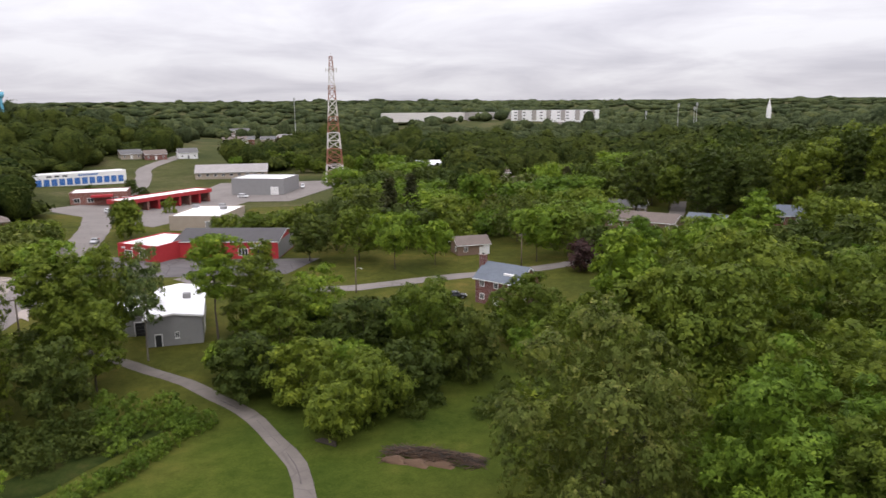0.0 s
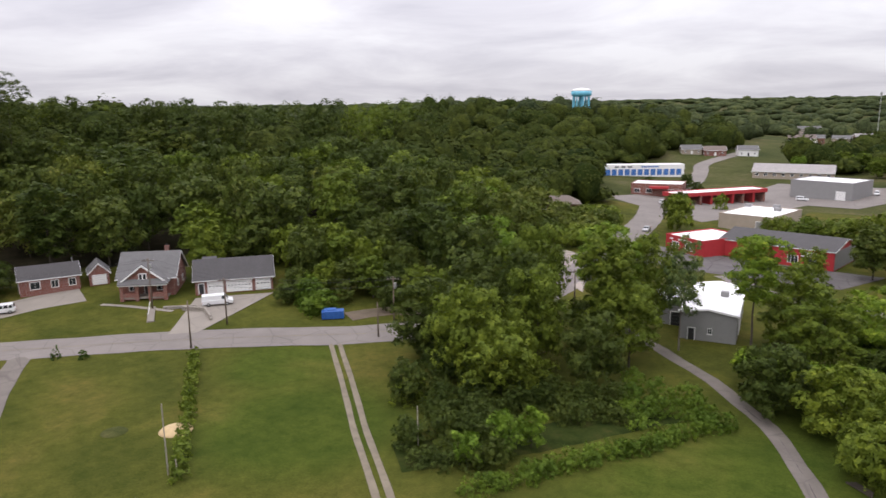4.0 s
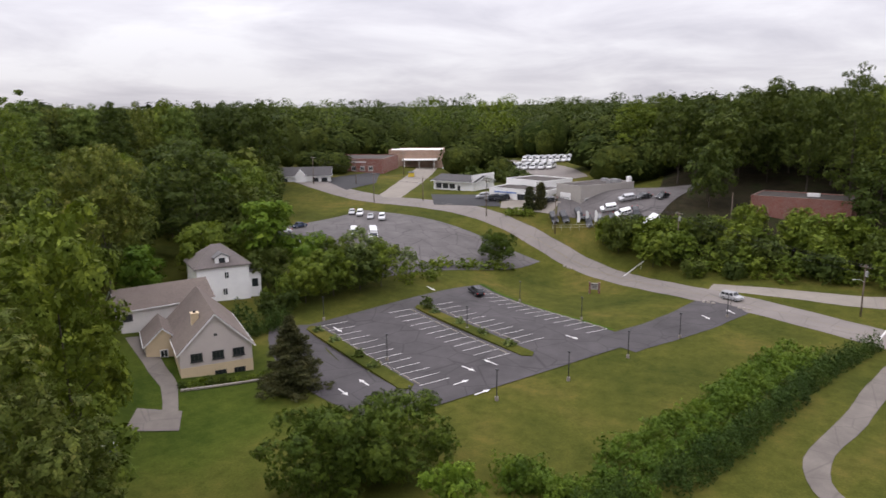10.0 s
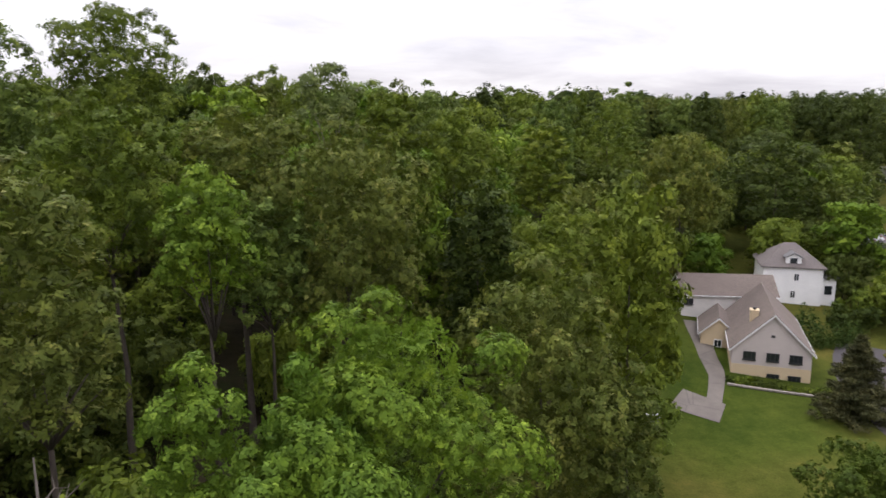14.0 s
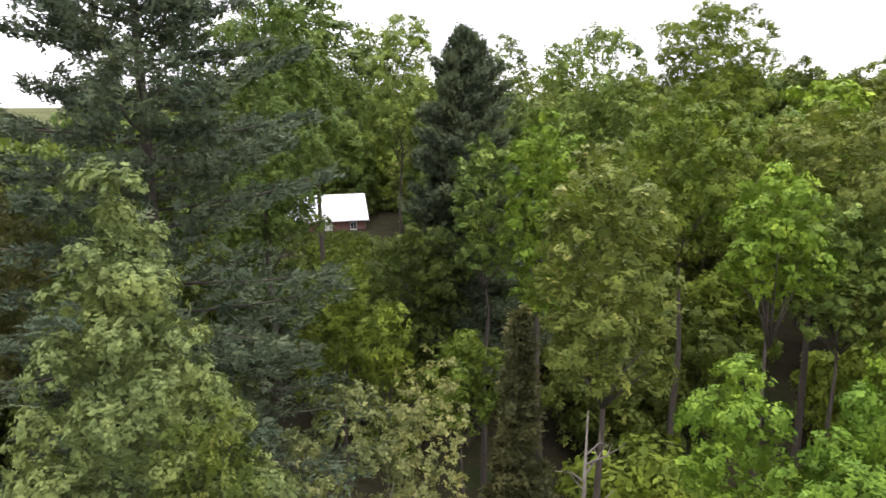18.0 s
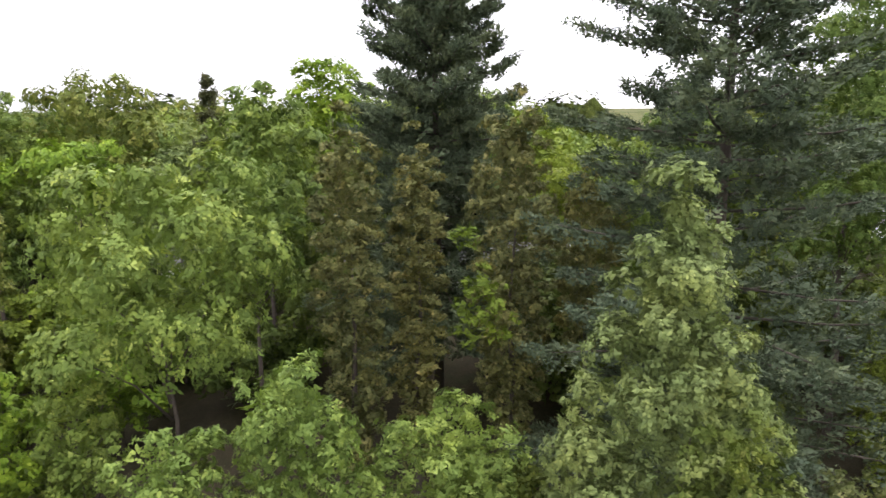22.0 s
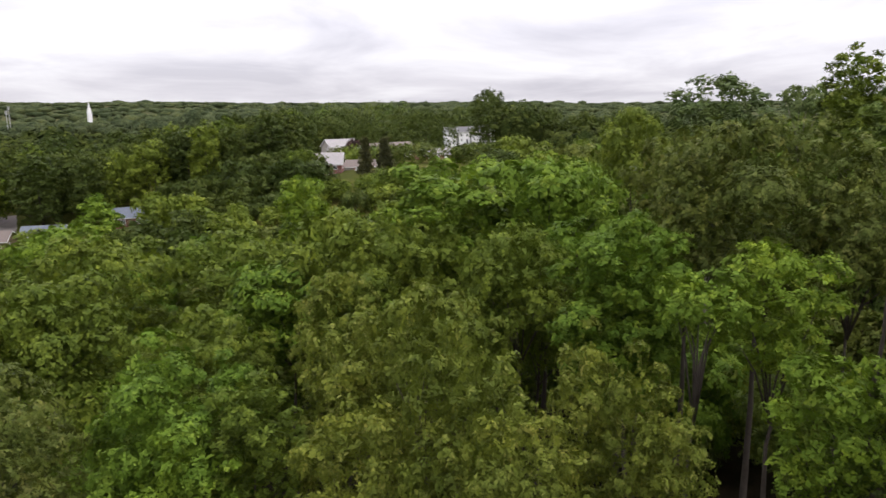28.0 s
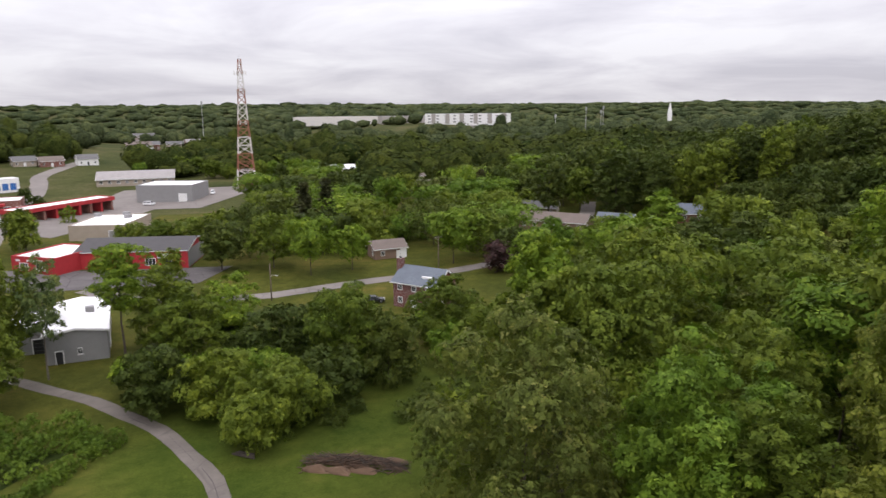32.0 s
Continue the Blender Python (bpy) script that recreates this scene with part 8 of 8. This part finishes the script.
for i in range(40):
    t, r = HED.uniform(24, 47), 88 + 50 * HED.random()
    x, y = polar(t, r)
    if any((x - a) ** 2 + (y - b2) ** 2 < (q2 + 1) ** 2 for a, b2, q2 in CLEAR):
        continue
    HED.choice((shrub, oak, oak)).put(x, y, 3 + 4 * HED.random(), 2.2 + 1.4 * HED.random(), 1, group="undergrowth")
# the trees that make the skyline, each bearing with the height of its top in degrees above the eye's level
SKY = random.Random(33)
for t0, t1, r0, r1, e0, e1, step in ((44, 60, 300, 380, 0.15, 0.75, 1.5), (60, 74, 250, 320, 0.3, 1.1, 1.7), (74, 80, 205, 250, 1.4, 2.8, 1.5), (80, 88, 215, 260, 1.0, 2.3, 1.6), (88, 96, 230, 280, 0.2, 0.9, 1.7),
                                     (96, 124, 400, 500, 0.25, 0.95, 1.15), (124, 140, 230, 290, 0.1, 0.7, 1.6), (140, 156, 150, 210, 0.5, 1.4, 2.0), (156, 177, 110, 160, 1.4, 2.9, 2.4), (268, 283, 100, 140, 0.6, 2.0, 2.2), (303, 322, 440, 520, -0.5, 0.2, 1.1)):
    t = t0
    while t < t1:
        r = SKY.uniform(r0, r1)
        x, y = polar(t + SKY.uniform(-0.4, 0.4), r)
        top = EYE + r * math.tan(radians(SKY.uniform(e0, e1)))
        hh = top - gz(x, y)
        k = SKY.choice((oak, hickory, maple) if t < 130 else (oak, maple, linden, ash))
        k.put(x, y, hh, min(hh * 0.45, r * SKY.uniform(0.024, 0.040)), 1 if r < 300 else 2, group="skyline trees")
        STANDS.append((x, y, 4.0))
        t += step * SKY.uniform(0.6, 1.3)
stand(birch, 283.0, 105, 42.0, 3.0, 38.0, label="spindly half-bare tree above the canopy")
stand(birch, 163.5, 88, 44.5, 4.2, 38.0, label="spindly half-bare tree above the canopy")
MIX = [linden, linden, maple, locust, locust, ash, birch, walnut]
DEEP = [oak, hickory, maple, maple, walnut, ash, locust]
wood(352, 379, 84, 124, 8.0, 5, 8, DEEP, 0)
wood(34.5, 46, 90, 150, 7.5, 11, 18, [maple, oak, oak, hickory, ash], 0)
wood(0, 8, 192, 300, 15.0, 11, 15, DEEP + [locust], 0)
wood(8, 17, 192, 225, 13.0, 6, 8, DEEP, 0)
wood(342, 354, 200, 300, 15.0, 11, 15, DEEP + [locust], 0)
wood(354, 360, 200, 245, 14.0, 6, 8, DEEP, 0)
wood(292, 344, 36, 118, 8.0, 14, 18, [maple, walnut, locust, willow, maple, locust, ash], 50)
wood(326, 342, 118, 160, 8.0, 11, 15, [maple, maple, oak, locust], 0)
wood(318, 326, 118, 150, 8.0, 8, 11, [maple, maple, oak, locust], 0)
wood(305, 330, 150, 184, 8.0, 4, 6.5, [maple, maple, oak, ash], 0)
wood(319.5, 331, 176, 212, 8.0, 8, 12, [maple, oak, oak], 0)
wood(286, 318, 118, 152, 8.5, 7, 10, [maple, ash, locust, oak], 0)
wood(292, 306, 150, 215, 9.0, 8, 11, [maple, ash, locust, oak], 0)
wood(268, 292, 46, 90, 8.0, 9, 13, MIX, 60)
wood(268, 286, 90, 150, 8.5, 18, 24, MIX, 0)
# low fill of oaks only: their dark leaves paint shade between the trees
wood(196, 268, 48, 74, 8.0, 8, 12, [oak], 0)
wood(178, 224, 74, 110, 9.0, 22, 27, [linden, linden, maple, birch, ash], 0)
wood(224, 237, 74, 112, 9.0, 13, 17, [linden, maple, ash], 0)
wood(237, 268, 74, 112, 9.0, 20, 24, [linden, linden, maple, birch, ash], 0)
wood(150, 196, 36, 70, 7.5, 9, 14, [maple, oak, ash], 0)
wood(150, 178, 70, 130, 9.5, 22, 28, [linden, maple, maple, ash, locust, walnut], 0)
wood(139, 152, 62, 130, 9.0, 14, 22, [maple, locust, ash, maple], 0)
wood(125, 145, 122, 250, 11.5, 13, 20, [oak, hickory, maple, ash], 0)
wood(123.6, 128, 148, 238, 8.0, 12, 17, DEEP, 0)
wood(140, 178, 130, 200, 13.5, 22, 29, DEEP, 0)
wood(178, 225, 110, 166, 14.5, 22, 27, [linden, maple, ash, linden, oak], 0)
wood(225, 237, 110, 166, 14.0, 13, 18, [linden, maple, ash], 0)
wood(237, 268, 110, 166, 14.5, 20, 25, [linden, maple, ash, linden, oak], 0)
wood(44, 74, 178, 262, 12.5, 14, 21, [oak, hickory, hickory, maple, ash], 0)
wood(74, 78.5, 186, 262, 12.5, 17, 26, [oak, hickory, maple], 0)
wood(78.5, 87, 224, 262, 11.0, 17, 26, [oak, hickory, maple], 0)
wood(87, 92, 206, 262, 12.0, 17, 26, [oak, hickory, maple], 0)
wood(76, 97, 166, 190, 6.0, 6, 10, [oak, maple, maple], 0)
wood(35.2, 46, 128, 250, 12.5, 12, 18, DEEP, 0)
wood(28, 35.2, 186, 236, 12.0, 5, 7, DEEP, 0)
wood(48, 62, 142, 180, 7.5, 9, 14, [hickory, oak, maple], 0)
wood(321, 345, 212, 275, 9.5, 17, 24, [oak, hickory, maple, oak], 0)
wood(303, 317, 240, 300, 22.0, 5, 9, DEEP, 0)
wood(282, 294, 148, 217, 9.0, 8, 12, MIX, 0)

# the woods further off: leaf masses too many to count
rng_far = np.random.default_rng(5)
CL = np.array(CLEAR)


def lump(subdivisions):
    bm = bmesh.new()
    bmesh.ops.create_icosphere(bm, subdivisions=subdivisions, radius=1.0)
    bm.verts.ensure_lookup_table()
    v, f = np.array([p.co[:] for p in bm.verts]), np.array([[p.index for p in q.verts] for q in bm.faces])
    bm.free()
    return v, f


LUMP = {1: lump(1), 2: lump(2), 3: lump(3)}


def mass(groups, name, label, level, sprays):
    """Woods too many to count: uneven domed crowns, each with loose leaf sprays over it; rows of x, y, z, height, radius."""
    vs, fs, at_v, rows_all = [], [], 0, []
    for rows, sub_d in groups:
        rows = np.asarray(rows)
        rows_all.append(rows)
        base, face = LUMP[sub_d]
        n, k = len(rows), len(base)
        d = np.tile(base, (n, 1))
        turn = np.repeat(rng_far.uniform(0, 6.28, (n, 3)), k, 0)
        a = np.arctan2(d[:, 1], d[:, 0])
        side = np.sqrt(np.clip(1 - d[:, 2] ** 2, 0, 1))
        lob = 1 + side * (0.17 * np.sin(3 * a + turn[:, 0] + 2 * d[:, 2]) + 0.13 * np.sin(5 * a - 4 * d[:, 2] + turn[:, 1])) + 0.08 * side * np.sin(7 * d[:, 2] + 2 * a + turn[:, 2]) + rng_far.normal(0, 0.035, n * k)
        R, Hh = np.repeat(rows[:, 4], k), np.repeat(rows[:, 3], k)
        c = d * lob[:, None] * np.stack([R, R, Hh * 0.5], 1)
        c[:, 2] += Hh * 0.5
        vs.append(c + np.repeat(rows[:, :3], k, 0))
        fs.append((np.tile(face, (n, 1)) + np.repeat(np.arange(n) * k, len(face))[:, None]) + at_v)
        at_v += n * k
    v, f = np.concatenate(vs), np.concatenate(fs)
    me = bpy.data.meshes.new(name)
    me.vertices.add(len(v))
    me.vertices.foreach_set("co", v.astype(np.float32).ravel())
    me.loops.add(3 * len(f))
    me.loops.foreach_set("vertex_index", f.astype(np.int32).ravel())
    me.polygons.add(len(f))
    me.polygons.foreach_set("loop_start", np.arange(0, 3 * len(f), 3, dtype=np.int32))
    me.polygons.foreach_set("use_smooth", np.ones(len(f), bool))
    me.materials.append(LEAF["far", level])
    me.update(calc_edges=True)
    ob = tagged(new(name, me), label, "woods", kind="stuff")
    rows = np.concatenate(rows_all)
    rows = rows[np.hypot(rows[:, 0], rows[:, 1]) < 950]
    if sprays and len(rows):
        far = np.hypot(rows[:, 0], rows[:, 1])
        rows = np.repeat(rows, np.where(far < 340, 3, np.where(far < 620, 2, 1)), 0)
        n = len(rows) * sprays
        d = rand_dirs(rng_far, n)
        d[:, 2] = np.abs(d[:, 2])
        R = np.repeat(rows[:, 4], sprays)
        c = d * np.stack([R, R, np.repeat(rows[:, 3], sprays) * 0.5], 1) * rng_far.uniform(0.92, 1.25, (n, 1))
        c[:, 2] += np.repeat(rows[:, 3], sprays) * 0.5
        part("sprays", leaf_mesh("sprays", leaves(rng_far, c + np.repeat(rows[:, :3], sprays, 0), unit(d + np.array([0, 0, 0.4])), 1, R * 0.20, R * 0.11, 0.4, 0.1, 0.35), LEAF["far", level]), ob)
    return ob


def far_rows(t0, t1, r0, r1, spacing, h0, h1, keep=None):
    area = radians(t1 - t0) / 2 * (r1 * r1 - r0 * r0)
    n = int(area / spacing ** 2)
    t = rng_far.uniform(t0, t1, n)
    r = np.sqrt(rng_far.uniform(r0 * r0, r1 * r1, n))
    x, y = -r * np.sin(np.radians(t)), r * np.cos(np.radians(t))
    ok = np.ones(n, bool)
    for a, b2, q in CL[np.hypot(CL[:, 0], CL[:, 1]) > r0 - 40]:
        ok &= (x - a) ** 2 + (y - b2) ** 2 > (q + 3.0) ** 2
    if keep is not None:
        ok &= keep(x, y)
    x, y = x[ok], y[ok]
    hh = rng_far.uniform(h0 * 0.6, h1, len(x)) * np.where(rng_far.random(len(x)) < 0.15, 1.3, 1.0)
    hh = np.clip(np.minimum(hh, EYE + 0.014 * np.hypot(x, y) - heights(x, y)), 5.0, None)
    return np.stack([x, y, heights(x, y) - 0.5, hh, spacing * rng_far.uniform(0.34, 0.80, len(x))], 1)


def lawns(x, y):
    """Open ground between the houses and works north of the lawn."""
    t, r = np.degrees(np.arctan2(-x, y)) % 360, np.hypot(x, y)
    works = ((t < 31) & (r < 418)) & ~((t > 26.5) & (r < 290))
    yard = (t > 345) & (r < 300)
    open_hill = (np.sin(x * 0.021 + 2) * np.cos(y * 0.017) > 0.55) & (r > 400) & ((t < 27) | (t > 300))
    return ~(works | yard | open_hill)


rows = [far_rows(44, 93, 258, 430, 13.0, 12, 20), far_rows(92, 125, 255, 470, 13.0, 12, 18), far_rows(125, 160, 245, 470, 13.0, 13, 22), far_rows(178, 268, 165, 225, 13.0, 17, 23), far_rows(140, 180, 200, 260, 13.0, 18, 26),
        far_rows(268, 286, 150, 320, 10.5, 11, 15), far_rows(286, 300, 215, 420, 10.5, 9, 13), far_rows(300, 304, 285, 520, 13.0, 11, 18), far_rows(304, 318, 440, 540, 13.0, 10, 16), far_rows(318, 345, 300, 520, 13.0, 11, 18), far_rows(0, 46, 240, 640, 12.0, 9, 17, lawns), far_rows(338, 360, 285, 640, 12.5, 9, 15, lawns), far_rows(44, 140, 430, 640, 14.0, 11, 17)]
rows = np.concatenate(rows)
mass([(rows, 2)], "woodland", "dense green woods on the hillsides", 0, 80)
rings = []
r = 600.0
while r < 4300:
    n = int(2 * math.pi * r / max(12.0, r * 0.0125))
    t = rng_far.uniform(0, 2 * math.pi, n)
    rr = r * rng_far.uniform(0.965, 1.035, n)
    x, y = -rr * np.sin(t), rr * np.cos(t)
    z = heights(x, y)
    deg = np.degrees(t)
    ok = ~((deg > 165) & (deg < 255))
    ok &= ~((np.abs(((x - 190) * 0.985 - (y - 1150) * 0.17)) < 26) & (y > 900) & (y < 1900))
    for a, b2, q in CL[np.hypot(CL[:, 0], CL[:, 1]) > 560]:
        ok &= (x - a) ** 2 + (y - b2) ** 2 > q ** 2
    ok &= ~((np.sin(x * 0.011 + 1) * np.cos(y * 0.013 + 0.5) > 0.62) & (rr < 1600))
    x, y, z, n = x[ok], y[ok], z[ok], int(ok.sum())
    w = max(7.5, r * 0.0085)
    rings.append(np.stack([x, y, z - 0.5, rng_far.uniform(7, 15, n) * np.where(rng_far.random(n) < 0.06, 1.6, 1.0), w * rng_far.uniform(0.55, 1.5, n)], 1))
    r *= 1.045
rings = np.concatenate(rings)
close = np.hypot(rings[:, 0], rings[:, 1]) < 950
mass([(rings[close], 2), (rings[~close], 1)], "far_woodland", "woods out to the horizon with distance haze painted in", 1, 60)
